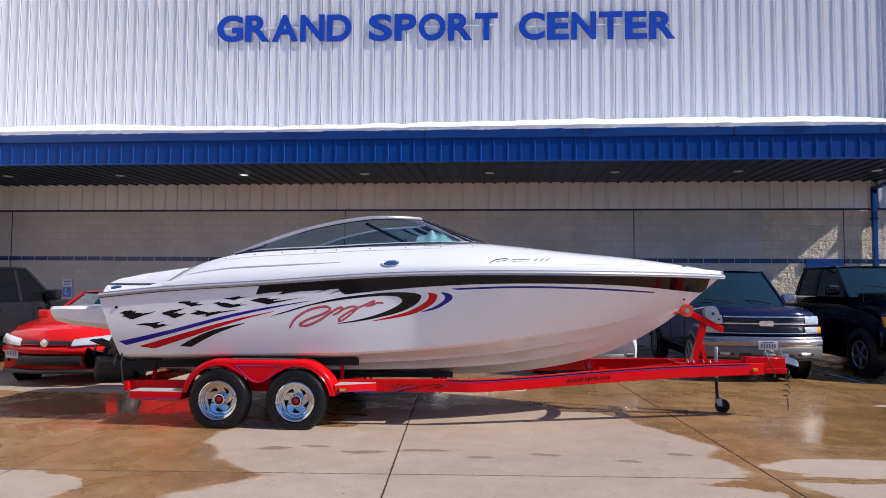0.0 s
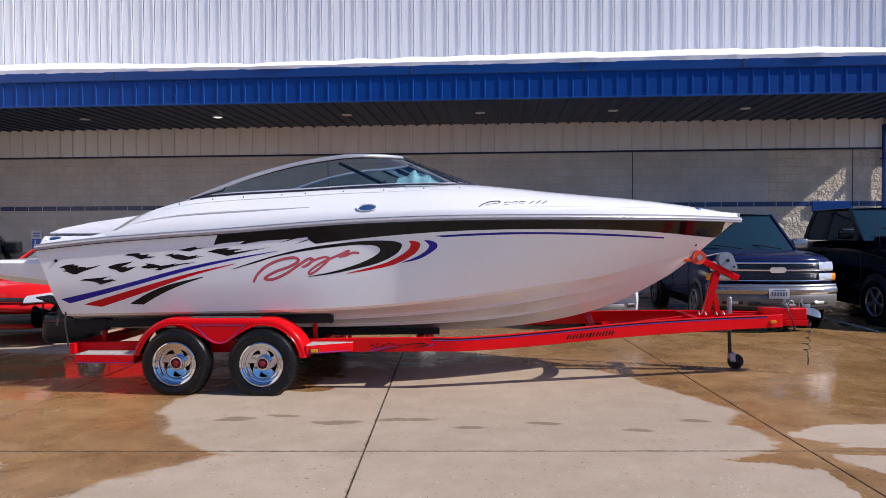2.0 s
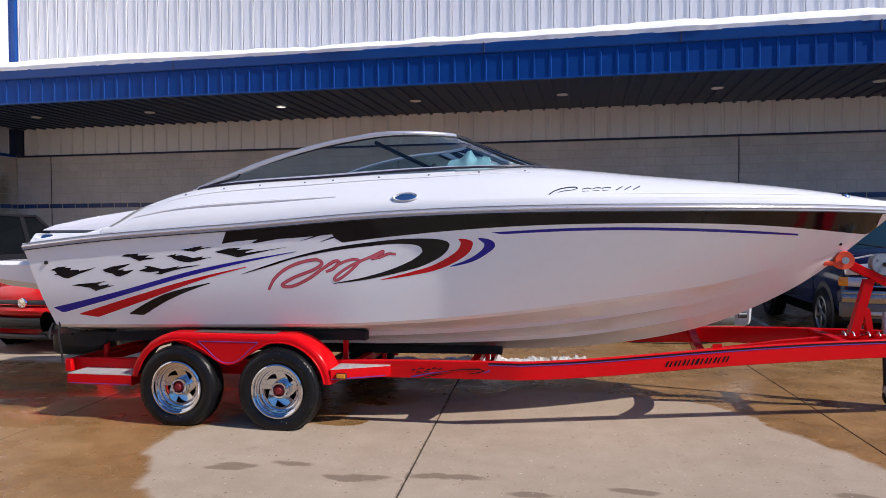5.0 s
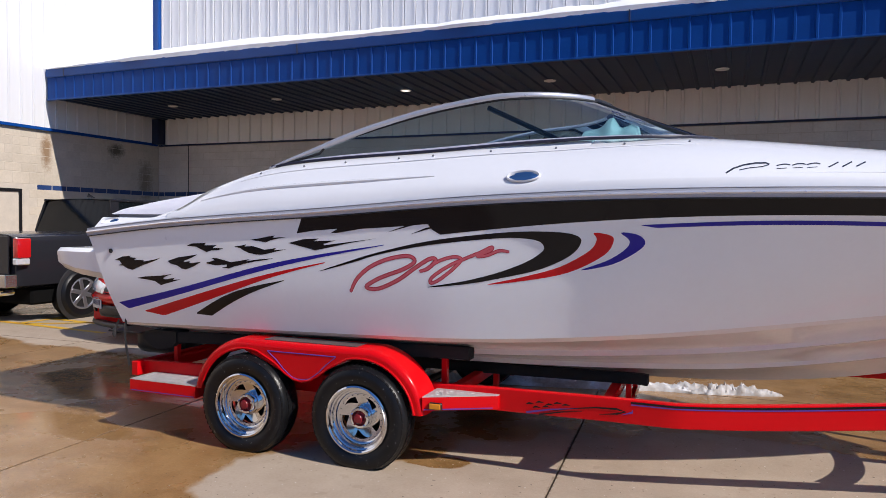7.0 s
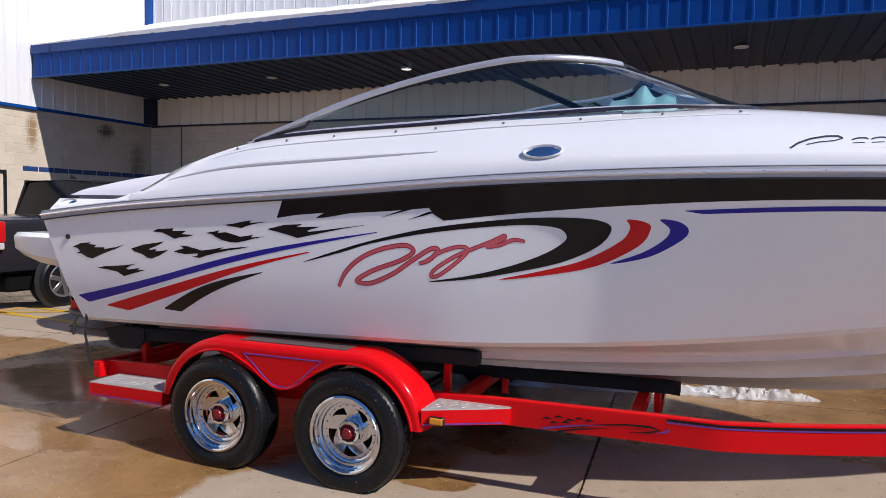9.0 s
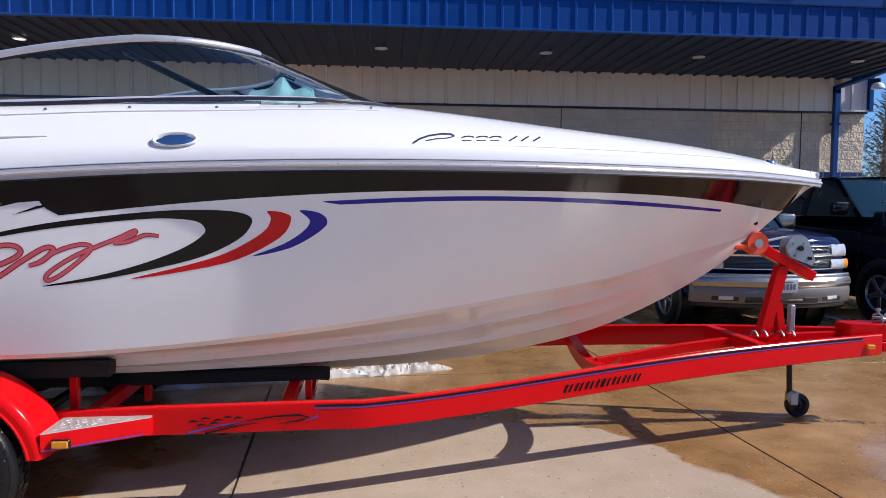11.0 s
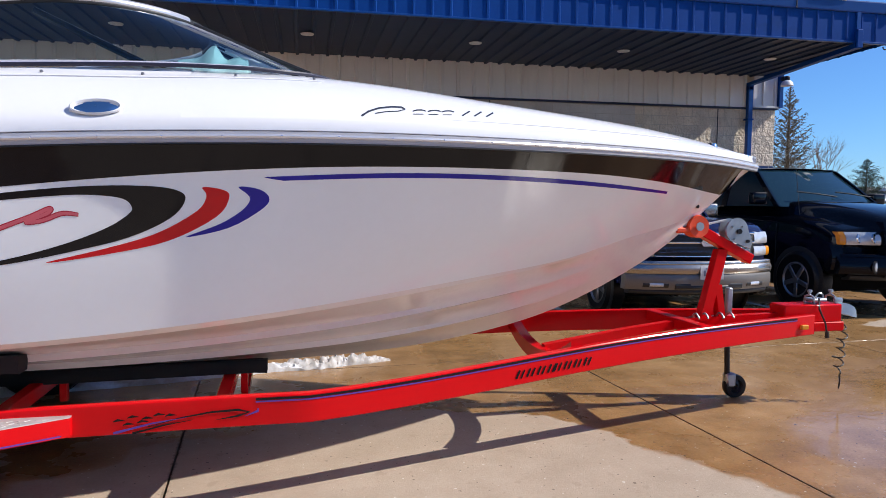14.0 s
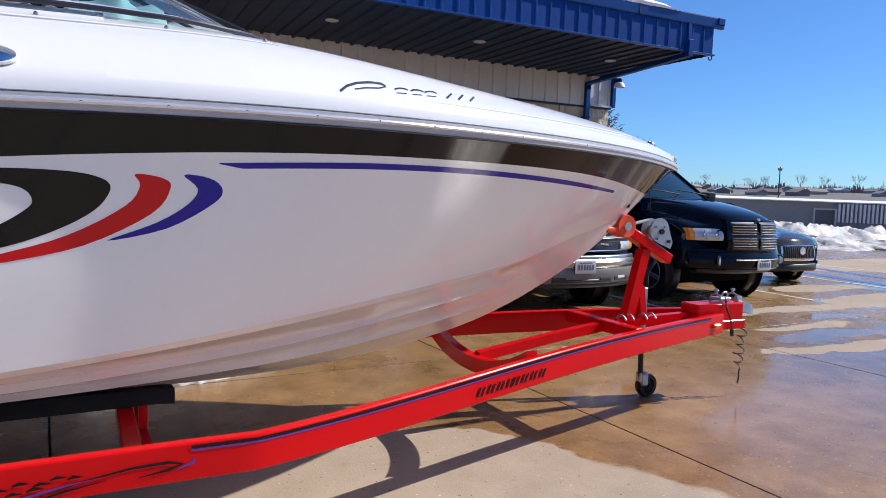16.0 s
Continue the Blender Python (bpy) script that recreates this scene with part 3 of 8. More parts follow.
setting("trim", boxed((XR + 0.002, WY - 0.13, Z_BLOCK + 0.056), (XR + 0.10, WY + 0.02, Z_SOFFIT + 0.5), 0.004), blue_trim, "blue steel strip at the corner pier", "trim")
setting("trim", boxed((XR - 0.63, WY - 0.11, Z_BLOCK + 0.046), (XR + 0.0, WY - 0.088, Z_BLOCK + 0.085), 0.003), lens_white, "pale drip flashing over the corner pier", "trim")

# window in the wing
win = tagged(new("window_1"), "dark-framed office window with closed pale blinds", "window", "", "structure")
y0, y1, z0, z1 = WIN[0]
bm = bmesh.new()
for lo, hi in (((XL - 0.1, y0, z0), (XL + 0.02, y0 + 0.07, z1)), ((XL - 0.1, y1 - 0.07, z0), (XL + 0.02, y1, z1)), ((XL - 0.1, y0 + 0.071, z0), (XL + 0.02, y1 - 0.071, z0 + 0.07)), ((XL - 0.1, y0 + 0.071, z1 - 0.07), (XL + 0.02, y1 - 0.071, z1)), ((XL - 0.1, 14.25, z0 + 0.071), (XL + 0.015, 14.31, z1 - 0.071))):
    box(bm, lo, hi, 0.005)
part("window_frame", bm, black_plastic, win)
part("window_sill", boxed((XL - 0.1, y0 - 0.05, z0 - 0.08), (XL + 0.06, y1 + 0.05, z0 - 0.002), 0.006), mortar, win)
blind = plain("pale_blind", (0.62, 0.66, 0.62), 0.6, vary=0.05)
z = z0 + 0.1
while z < z1 - 0.1:
    part("slat", boxed((XL - 0.06, y0 + 0.08, z), (XL - 0.052, y1 - 0.08, z + 0.045), 0, None), blind, win)
    z += 0.055
pane = part("pane", boxed((XL - 0.04, y0 + 0.072, z0 + 0.072), (XL - 0.034, y1 - 0.072, z1 - 0.072)), glass("window_glass", (0.8, 0.88, 0.86)), win)

# ---- canopy ----
canopy = tagged(new("canopy"), "long blue steel canopy with ribbed fascia and dark soffit", "canopy", "", "structure")
CX0, CX1 = XL + 0.1, 10.95
f = ribbed(CX0, CX1, Z_SOFFIT - 0.02, Z_FTOP + 0.02, 0.305, lambda u, d, z: (u, CY + 0.02 - d, z), 0.018, 0.03, 0.012)
part("fascia", f, blue_metal, canopy)
part("end_fascia", ribbed(CY + 0.05, WY - 0.1, Z_SOFFIT - 0.02, Z_FTOP + 0.02, 0.305, lambda u, d, z: (CX1 + d, u, z), 0.03, 0.05, 0.015), blue_metal, canopy)
V, F = ribbed(CX0, CX1, 0, 1, 0.305, lambda u, d, z: (u, CY + 0.04 + z * (WY - CY - 0.05), Z_SOFFIT + 0.03 - d), 0.035, 0.05, 0.015)
part("soffit", (V, F), soffit_mat, canopy, "dark ribbed steel soffit")
part("fascia_trim", boxed((CX0, CY - 0.012, Z_SOFFIT - 0.035), (CX1 + 0.04, CY + 0.06, Z_SOFFIT - 0.003), 0.004), blue_trim, canopy)
seams = [CX0, -14.0, -7.45, -0.93, 2.653, 5.914, 9.0, 11.2]
for a, b in zip(seams, seams[1:]):
    prof = [(-0.01, 0.0), (-0.02, 0.02), (-0.032, 0.18), (-0.028, 0.2), (0.05, 0.2), (0.05, 0.0)]
    rows = [[(xx, CY + o, Z_FTOP + zz) for o, zz in prof] for xx in (a + 0.006, b - 0.006)]
    part("gutter", loft(rows, True, True), blue_trim, canopy)
    if b < 11:
        part("gutter_joint", boxed((b - 0.014, CY - 0.036, Z_FTOP + 0.0), (b + 0.014, CY - 0.012, Z_FTOP + 0.203), 0.004), gasket_blue, canopy)
part("gutter_end", boxed((11.0, CY - 0.06, Z_FTOP + 0.07), (11.18, WY, Z_FTOP + 0.2), 0.01), blue_metal, canopy)
part("roof_sheet", boxed((CX0, CY + 0.055, Z_FTOP + 0.06), (10.98, WY - 0.13, Z_FTOP + 0.16)), blue_metal, canopy)
part("conduit_hook", tube([(10.90 + 0.045 * math.cos(a), CY + 0.02, Z_SOFFIT - 0.075 + 0.045 * math.sin(a)) for a in np.linspace(1.6, -3.3, 12)], 0.011, 8), black_plastic, canopy, "small dark hook under the canopy end")
part("corner_post_trim", boxed((10.25, CY - 0.022, Z_SOFFIT - 0.03), (10.33, CY + 0.03, Z_FTOP)), blue_trim, canopy)

# snow lying on the canopy roof
snow_top = lin([(-14.6, 0.03), (-13.2, 0.14), (-11.6, 0.24), (-9, 0.29), (-6, 0.20), (-4.5, 0.18), (-2, 0.22), (2, 0.26), (5, 0.27), (8.5, 0.24), (9.6, 0.14), (10.0, 0.0)])
bm = bmesh.new()
rows = []
for i in range(260):
    x = -14.55 + i * 0.0948
    hgt = snow_top(x) * 1.12 + 0.04 * noise.noise((x * 1.7, 3, 0)) + 0.012 * noise.noise((x * 9, 7, 0))
    hgt = max(hgt, 0.01)
    edge = -0.03 + 0.05 * noise.noise((x * 0.9, 11, 0)) + 0.02 * noise.noise((x * 6, 1, 0))
    zz = Z_FTOP + 0.185
    rows.append([(x, CY + edge, zz), (x, CY + edge - 0.015, zz + hgt * 0.3), (x, CY + edge + 0.05, zz + hgt * 0.62), (x, CY + edge + 0.15, zz + hgt * 0.85), (x, CY + 0.42, zz + hgt + 0.02 * noise.noise((x, 0.4, 2))),
                 (x, CY + 1.4, zz + hgt + 0.05 + 0.05 * noise.noise((x, 1.4, 2))), (x, WY - 0.2, zz + hgt + 0.12)])
roof_snow = part("roof_snow", loft(rows), snow_mat, None, "", True)
tagged(roof_snow, "melting white snow along the canopy roof edge", "snow", "", "stuff")

# downspout at the corner and its slanted top
dsp = thing("downspout", "blue square steel downspout on the corner wall", "downspout")
part("pipe", boxed((10.54, WY - 0.17, 0.05), (10.66, WY - 0.06, 4.18), 0.012), blue_trim, dsp)
part("offset_pipe", loft([[(10.54, WY - 0.17, 4.1), (10.66, WY - 0.17, 4.1), (10.66, WY - 0.06, 4.1), (10.54, WY - 0.06, 4.1)],
                          [(10.54, WY - 0.17, 4.2), (10.66, WY - 0.17, 4.2), (10.66, WY - 0.06, 4.26), (10.54, WY - 0.06, 4.26)],
                          [(10.23, CY - 0.02, 4.29), (10.35, CY - 0.02, 4.29), (10.35, CY - 0.01, 4.383), (10.23, CY - 0.01, 4.383)]], True, True), blue_metal, dsp)
part("elbow", boxed((10.228, CY - 0.075, 4.285), (10.352, CY - 0.024, 4.62), 0.012), blue_metal, dsp)
for zz in (0.6, 2.0, 3.4):
    part("strap", boxed((10.52, WY - 0.18, zz), (10.68, WY - 0.02, zz + 0.04), 0.003), blue_metal, dsp)

# round recessed lamps in the soffit, one of them burning
lens_lit = plain("burning_lamp_lens", (0.8, 0.8, 0.75), 0.3, vary=0.03, Emission_Color=(1.0, 0.95, 0.85, 1), Emission_Strength=1.6)
for i, x in enumerate((-12.3, -9.18, -5.84, -2.68, 0.495, 3.573, 6.54, 9.75)):
    lamp = thing("soffit_light", "small round recessed downlight in the dark soffit", "ceiling light", pose(x, 17.63, Z_SOFFIT - 0.012), "canopy downlights")
    part("trim_ring", lathe([(0.12, 0.0), (0.116, -0.014), (0.10, -0.018), (0.095, 0.0)], 24, "Z"), lens_white, lamp)
    part("lens", lathe([(0.001, -0.016), (0.06, -0.014), (0.096, -0.006), (0.096, 0.0)], 24, "Z"), lens_lit if x == -5.84 else lens_white, lamp)

# flood light at the corner
fl = thing("wall_light", "white dome flood light on a dark bracket at the building corner", "wall light")
part("bracket", boxed((XR + 0.0, WY - 0.24, 4.33), (XR + 0.10, WY - 0.132, 4.43), 0.012), black_plastic, fl, "dark steel bracket")
part("housing", lathe([(0.001, 0.09), (0.05, 0.09), (0.06, 0.075), (0.06, 0.01), (0.05, 0.0)], 20, "Z"), black_plastic, fl, "dark round ballast housing", True).matrix_local = pose(XR + 0.07, WY - 0.28, 4.33)
part("shade", lathe([(0.05, 0.0), (0.09, -0.02), (0.125, -0.07), (0.14, -0.13), (0.13, -0.13), (0.115, -0.07), (0.08, -0.03), (0.001, -0.02)], 28, "Z"), lens_white, fl, "white dome shade", True).matrix_local = pose(XR + 0.07, WY - 0.28, 4.33)

# letters of the wall sign
sign = thing("wall_sign", "large blue raised capital letters mounted on white cladding", "sign")
LETTER_Z = spline([(-8, 8.56), (6, 8.34)])


def letter(ch, x0, x1, z0, z1):
    cu = bpy.data.curves.new("letter", "FONT")
    cu.body, cu.extrude, cu.offset, cu.bevel_depth = ch, 0.06, 0.032, 0.0
    tmp = bpy.data.objects.new("letter", cu)
    me = bpy.data.meshes.new_from_object(tmp)
    bpy.data.objects.remove(tmp)
    co = np.array([v.co for v in me.vertices])
    lo, hi = co.min(0), co.max(0)
    for v in me.vertices:
        u, w = (v.co.x - lo[0]) / (hi[0] - lo[0]), (v.co.y - lo[1]) / (hi[1] - lo[1])
        v.co = (x0 + u * (x1 - x0), WY - 0.182 - v.co.z * 0.2, z0 + w * (z1 - z0))
    me.materials.clear()
    me.materials.append(letter_blue)
    ob = new("letter", me)
    ob.parent = sign
    for dx in (0.25, 0.75):
        cx = x0 + dx * (x1 - x0)
        part("stud", boxed((cx - 0.012, WY - 0.172, (z0 + z1) / 2 - 0.012), (cx + 0.012, WY - 0.12, (z0 + z1) / 2 + 0.012)), alu, sign)
    return ob


for word, x0, x1 in (("GRAND", -7.41, -3.48), ("SPORT", -2.97, 0.674), ("CENTER", 1.264, 5.503)):
    w = {"G": 1.08, "O": 1.12, "N": 1.0, "D": 1.0, "A": 1.08, "R": 1.02, "S": 0.98, "P": 0.92, "T": 0.95, "C": 1.05, "E": 0.88}
    tot = sum(w[c] for c in word)
    zm = LETTER_Z(x0) + 0.39
    part("mounting_rail", boxed((x0 + 0.1, WY - 0.169, zm - 0.016), (x1 - 0.1, WY - 0.158, zm + 0.016), 0.003), lens_white, sign, "thin pale mounting rail")
    gap = 0.07
    u = (x1 - x0 - gap * (len(word) - 1)) / tot
    x = x0
    for c in word:
        zz = LETTER_Z(x)
        letter(c, x, x + w[c] * u, zz, zz + 0.775)
        x += w[c] * u + gap

# ---- boat on its trailer: both built along x, bow to +x, near side at -y ----
RIG = pose(0, 9.115, 0, 0, 0, 1.3)
boat = thing("boat", "white sport powerboat with black, red and blue hull graphics", "boat", RIG)

keel_z = spline([(-3.7, 0.45), (-1.0, 0.45), (0.3, 0.467), (0.9, 0.50), (1.49, 0.582), (2.08, 0.74), (2.5, 0.93), (2.91, 1.18), (3.29, 1.50), (3.56, 1.725)])
chine_z0 = spline([(-3.7, 0.77), (-2.3, 0.795), (-1.4, 0.815), (-0.6, 0.845), (0.36, 0.92), (1.5, 1.05), (2.05, 1.13), (2.5, 1.235), (2.95, 1.33), (3.14, 1.40), (3.6, 1.7)])
sheer_z = spline([(-3.8, 1.382), (-3.3, 1.451), (-2.8, 1.508), (-1.84, 1.574), (-0.8, 1.65), (0, 1.685), (0.9, 1.70), (1.9, 1.703), (2.8, 1.70), (3.6, 1.685)])
deck_mid = spline([(-0.4, 2.10), (0.1, 2.105), (0.63, 2.085), (1.5, 2.0), (2.37, 1.925), (2.93, 1.86), (3.44, 1.775), (3.58, 1.74)])
BOW = 3.56


def sheer_b(x):
    return 1.31 if x < 0 else 1.31 * max(0.0, 1 - (x / BOW) ** 2.2)


def chine_b(x):
    if x < -1:
        return 1.17
    return 1.17 * max(0.0, 1 - ((x + 1) / 4.14) ** 1.5)


def chine_z(x):
    return max(chine_z0(x), keel_z(x))


def side_point(x, z):
    """y of the near hull side at x and height z."""
    zc, zs, bc, bs = chine_z(x), sheer_z(x), chine_b(x), sheer_b(x)
    if zs - zc < 1e-3:
        return -bs
    f = min(max((z - zc) / (zs - zc), 0), 1)
    full = 0.03 * math.sin(math.pi * f) * (1 - 0.3 * f) * min(1, max(0.0, (3.0 - x) / 1.7))
    s = max(0.0, (f - 0.3) / 0.7)
    full -= 0.007 * 6.75 * s * s * (1 - s)
    return -(bc + (bs - bc) * f + full)


def rake(x, z):
    """The transom leans aft towards its top."""
    k = max(0.0, min(1.0, (-2.6 - x) / 0.93))
    return x - 0.19 * k * (z - 0.77) / 0.66


def hull_section(x, sgn):
    zk, zc, bc = keel_z(x), chine_z(x), chine_b(x)
    pts = []
    # bottom with two spray strakes
    for u, lift in ((0, 0), (0.30, 0), (0.36, -0.03), (0.372, 0.002), (0.62, 0.0), (0.68, -0.03), (0.692, 0.002), (0.955, 0.0), (0.965, -0.014), (1.0, 0.0)):
        sink = lift * min(1, max(0, (2.3 - x) / 1.6))
        pts.append((x, sgn * bc * u, zk + (zc - zk) * u ** 1.04 + sink))
    return pts


xs = [-3.53 + i * 0.12 for i in range(49)] + [2.30 + i * 0.05 for i in range(26)]
xs = [x for x in xs if x < BOW - 0.005] + [BOW - 0.004]
rows = []
for x in xs:
    a = [(rake(p[0], p[2]), p[1], p[2]) for p in hull_section(x, -1)]
    b = [(rake(p[0], p[2]), p[1], p[2]) for p in hull_section(x, 1)]
    rows.append(a[::-1] + b[1:])
part("hull_bottom", loft(rows), bottom_white, boat, "white planing bottom with spray strakes", True)
for sgn, nm in ((-1, "hull_side"), (1, "hull_side")):
    rows = []
    for x in xs:
        zc, zs = chine_z(x), sheer_z(x)
        row = []
        for k in range(13):
            z = zc + (zs - zc) * k / 12
            row.append((rake(x, z), -sgn * side_point(x, z), z))
        rows.append(row)
    part(nm, loft(rows), gelcoat, boat, "glossy white hull side", True)
# transom
rows = []
for k in range(9):
    f = k / 8
    z = 0.77 + f * (sheer_z(-3.53) - 0.77)
    y = -side_point(-3.53, z)
    rows.append([(rake(-3.53, z), -y, z), (rake(-3.53, z), -y * 0.4, z), (rake(-3.53, z), y * 0.4, z), (rake(-3.53, z), y, z)])
rows.insert(0, [(-3.53, -0.8, 0.66), (-3.53, -0.25, 0.52), (-3.53, 0.25, 0.52), (-3.53, 0.8, 0.66)])
part("transom", loft(rows), gelcoat, boat, "", True)

rail_grey = plain("rub_rail_vinyl", (0.42, 0.42, 0.46), 0.35, 0.0, vary=0.05)
rail_bright = plain("rail_insert_metal", (0.78, 0.78, 0.82), 0.2, 0.55, vary=0.04)
# rub rail: black lower channel and bright insert
rail_path = [(rake(x, sheer_z(x)), -sheer_b(x), sheer_z(x)) for x in xs]
rail_path += [(BOW + 0.012, 0, sheer_z(BOW))] + [(p[0], -p[1], p[2]) for p in rail_path[::-1]]
part("rub_rail", sweep(rail_path, [(-0.012, -0.004), (0.012, -0.002), (0.016, 0.012), (0.014, 0.045), (-0.012, 0.048)]), rail_grey, boat, "satin grey rub rail", True)
part("rail_insert", sweep(rail_path, [(0.010, 0.014), (0.022, 0.017), (0.025, 0.024), (0.022, 0.031), (0.010, 0.034)]), rail_bright, boat, "bright rub rail insert", True)
part("rail_seam", sweep(rail_path, [(0.002, -0.010), (0.014, -0.009), (0.014, -0.003), (0.002, -0.002)]), gasket, boat, "dark seam under the rub rail", True)

part("rail_lip", sweep(rail_path, [(0.004, 0.046), (0.015, 0.047), (0.016, 0.050), (0.013, 0.052), (0.002, 0.052)]), rail_grey, boat, "thin grey line on top of the rub rail", True)
for i, (a, b) in enumerate(zip(rail_path[2:len(xs)], rail_path[3:len(xs)])):
    if i % 2 == 0:
        part("rail_screw", lathe([(0.001, -0.003), (0.004, -0.002), (0.005, 0.002)], 8), chrome, boat).matrix_local = pose(a[0], a[1] - 0.0245, a[2] + 0.024)

# deck: side slope up to the windshield base, crowned foredeck
base_b = spline([(-3.0, 1.17), (-2.3, 1.05), (-1.2, 0.97), (-0.4, 0.94), (0.1, 0.90), (0.7, 0.80)])
base_z = spline([(-3.0, 1.60), (-2.82, 1.725), (-2.67, 1.793), (-2.5, 1.855), (-2.3, 1.908), (-2.0, 1.948), (-1.16, 1.995), (-0.63, 2.028), (-0.1, 2.052), (0.4, 2.062)])


def deck_z(x, y):
    """Height of the crowned foredeck."""
    b = max(sheer_b(x) - 0.02, 1e-3)
    z0 = sheer_z(x) + 0.10
    return z0 + (deck_mid(x) - z0) * (1 - min(1, abs(y) / b) ** 4.4)


def deck_side(x, f):
    """Near side slope between the rail (0) and the windshield base (1)."""
    b0, z0, b1, z1 = sheer_b(x) - 0.020, sheer_z(x) + 0.10, base_b(x), base_z(x)
    y, z = b0 + (b1 - b0) * f ** 1.25, z0 + (z1 - z0) * f ** 0.92
    w = min(1.0, max(0.0, (x + 1.3) / 1.1))
    w = w * w * (3 - 2 * w)
    return -y, z + (deck_z(x, y) - z) * w


for sgn in (1, -1):
    rows = []
    for x in [-3.0 + i * 0.1 for i in range(30)]:
        row = [(x, -sgn * (sheer_b(x) - 0.010), sheer_z(x) + 0.046), (x, -sgn * (sheer_b(x) - 0.010), sheer_z(x) + 0.066), (x, -sgn * (sheer_b(x) - 0.016), sheer_z(x) + 0.082)]
        for k in range(9):
            f = k / 8
            y, z = deck_side(x, f)
            row.append((x, sgn * y, z))
        row.append((x, -sgn * (base_b(x) - 0.03), base_z(x) + 0.004))
        row.append((x, -sgn * (base_b(x) - 0.05), base_z(x) - 0.02))
        row.append((x, -sgn * (base_b(x) - 0.08), 1.25))
        rows.append(row)
    rows.insert(0, [(p[0] - 0.002, p[1], min(p[2], 1.40)) for p in rows[0]])
    part("side_deck", loft(rows), deck_white, boat, "white side deck", True)
fx = [-0.1 + i * 0.09 for i in range(41)]
fx = [x for x in fx if x < BOW - 0.02] + [BOW - 0.015, BOW + 0.006]
rows = []
for x in fx:
    b = max(sheer_b(x), 0.006)
    row = [(x, -b + 0.010, sheer_z(x) + 0.046), (x, -b + 0.010, sheer_z(x) + 0.066), (x, -b + 0.016, sheer_z(x) + 0.082)]
    for k in range(-14, 15):
        u = math.sin(k / 14 * math.pi / 2)
        y = u * max(b - 0.02, 0.002)
        row.append((x, y, deck_z(x, y)))
    row += [(p[0], -p[1], p[2]) for p in row[:3][::-1]]
    rows.append(row)
part("foredeck", loft(rows), deck_white, boat, "crowned white foredeck", True)
part("dash_face", loft([[(-0.1, y, deck_z(-0.1, y)) for y in np.linspace(-0.9, 0.9, 15)], [(-0.22, y, 1.5) for y in np.linspace(-0.9, 0.9, 15)]]), vinyl_pad, boat)
part("cockpit_floor", boxed((-2.9, -1.0, 1.2), (-0.1, 1.0, 1.25)), carpet, boat)

# stern quarters: sloped panel from the rail up to a flat ledge
for sgn in (1, -1):
    rows = []
    for i in range(17):
        x = -3.505 + i * 0.0425
        t = i / 13
        zc = sheer_z(x)
        xr = rake(x, zc) + 0.02 * (1 - t)
        led = 1.556 + 0.044 * max(0, t - 0.75) / 0.25
        rows.append([(xr, -sgn * 1.300, zc + 0.046), (xr, -sgn * 1.300, zc + 0.058), (xr, -sgn * 1.290, zc + 0.070),
                     (xr, -sgn * 1.232, led - 0.008), (xr, -sgn * 1.222, led), (xr, -sgn * 1.09, led), (xr, -sgn * 1.08, 1.42)])
    part("quarter_cap", loft(rows), deck_white, boat, "", True)
rows = []
for y in list(np.linspace(-1.30, -1.222, 5)) + list(np.linspace(-1.2, 1.2, 13)) + list(np.linspace(1.222, 1.30, 5)):
    k = min(1, max(0, (abs(y) - 1.222) / 0.078))
    top = 1.556 - 0.082 * k
    rows.append([(-3.706, y, 1.425), (-3.704, y, 1.455), (-3.69, y, top - 0.016), (-3.675, y, top - 0.003), (-3.64, y, top + 0.001)])
part("transom_cap", loft(rows), deck_white, boat, "", True)

# padded sunlounge over the engine hatch
pad_top = spline([(-3.74, 1.60), (-3.70, 1.632), (-3.6, 1.662), (-3.48, 1.69), (-3.285, 1.725), (-3.05, 1.76), (-2.82, 1.79), (-2.5, 1.82), (-2.15, 1.84)])
rows = []
for x in [-3.745, -3.74, -3.72, -3.69, -3.65] + [-3.58 + i * 0.07 for i in range(21)]:
    t = pad_top(x)
    row = []
    for k in range(-14, 15):
        u = math.sin(k / 14 * math.pi / 2)
        seam = 0.012 * math.exp(-((abs(u) - 0.5) / 0.02) ** 2)
        edge = (1 - abs(u) ** 7) ** (1 / 2.2)
        row.append((x + 0.06 * abs(u) ** 8, 1.125 * u, 1.582 + (t - 1.582) * edge - seam * edge))
    rows.append(row)
rows.insert(0, [(p[0] + 0.02, p[1] * 0.99, 1.575) for p in rows[0]])
part("sun_pad", loft(rows), vinyl_pad, boat, "white vinyl sun pad over the engine hatch", True)
part("pad_gap", boxed((-3.64, -1.105, 1.53), (-2.95, 1.105, 1.588), 0.006), plain("grey_seal", (0.16, 0.16, 0.18), 0.5), boat)
# slanted aft edge of the coaming: the facet's shade painted as a grey taper
facet_shade = plain("facet_shade_grey", (0.30, 0.30, 0.27), 0.7, vary=0.1, bump=0.3, bscale=200)
for sgn in (1, -1):
    rows = []
    for i in range(12):
        t = i / 11
        x = -2.985 + 0.33 * t
        w = 0.075 * (1 - t) ** 0.8 + 0.006
        row = []
        for k in range(4):
            xx = x + w * k / 3
            z0, z1 = sheer_z(xx) + 0.10, base_z(xx)
            f = min(1.0, max(0.02, (base_z(x) - 0.002 - z0) / (z1 - z0))) ** (1 / 0.92)
            y, z = deck_side(xx, f)
            row.append((xx, sgn * (y - 0.004), z + 0.003))
        rows.append(row)
    part("coaming_edge", loft(rows), facet_shade, boat, "", True)

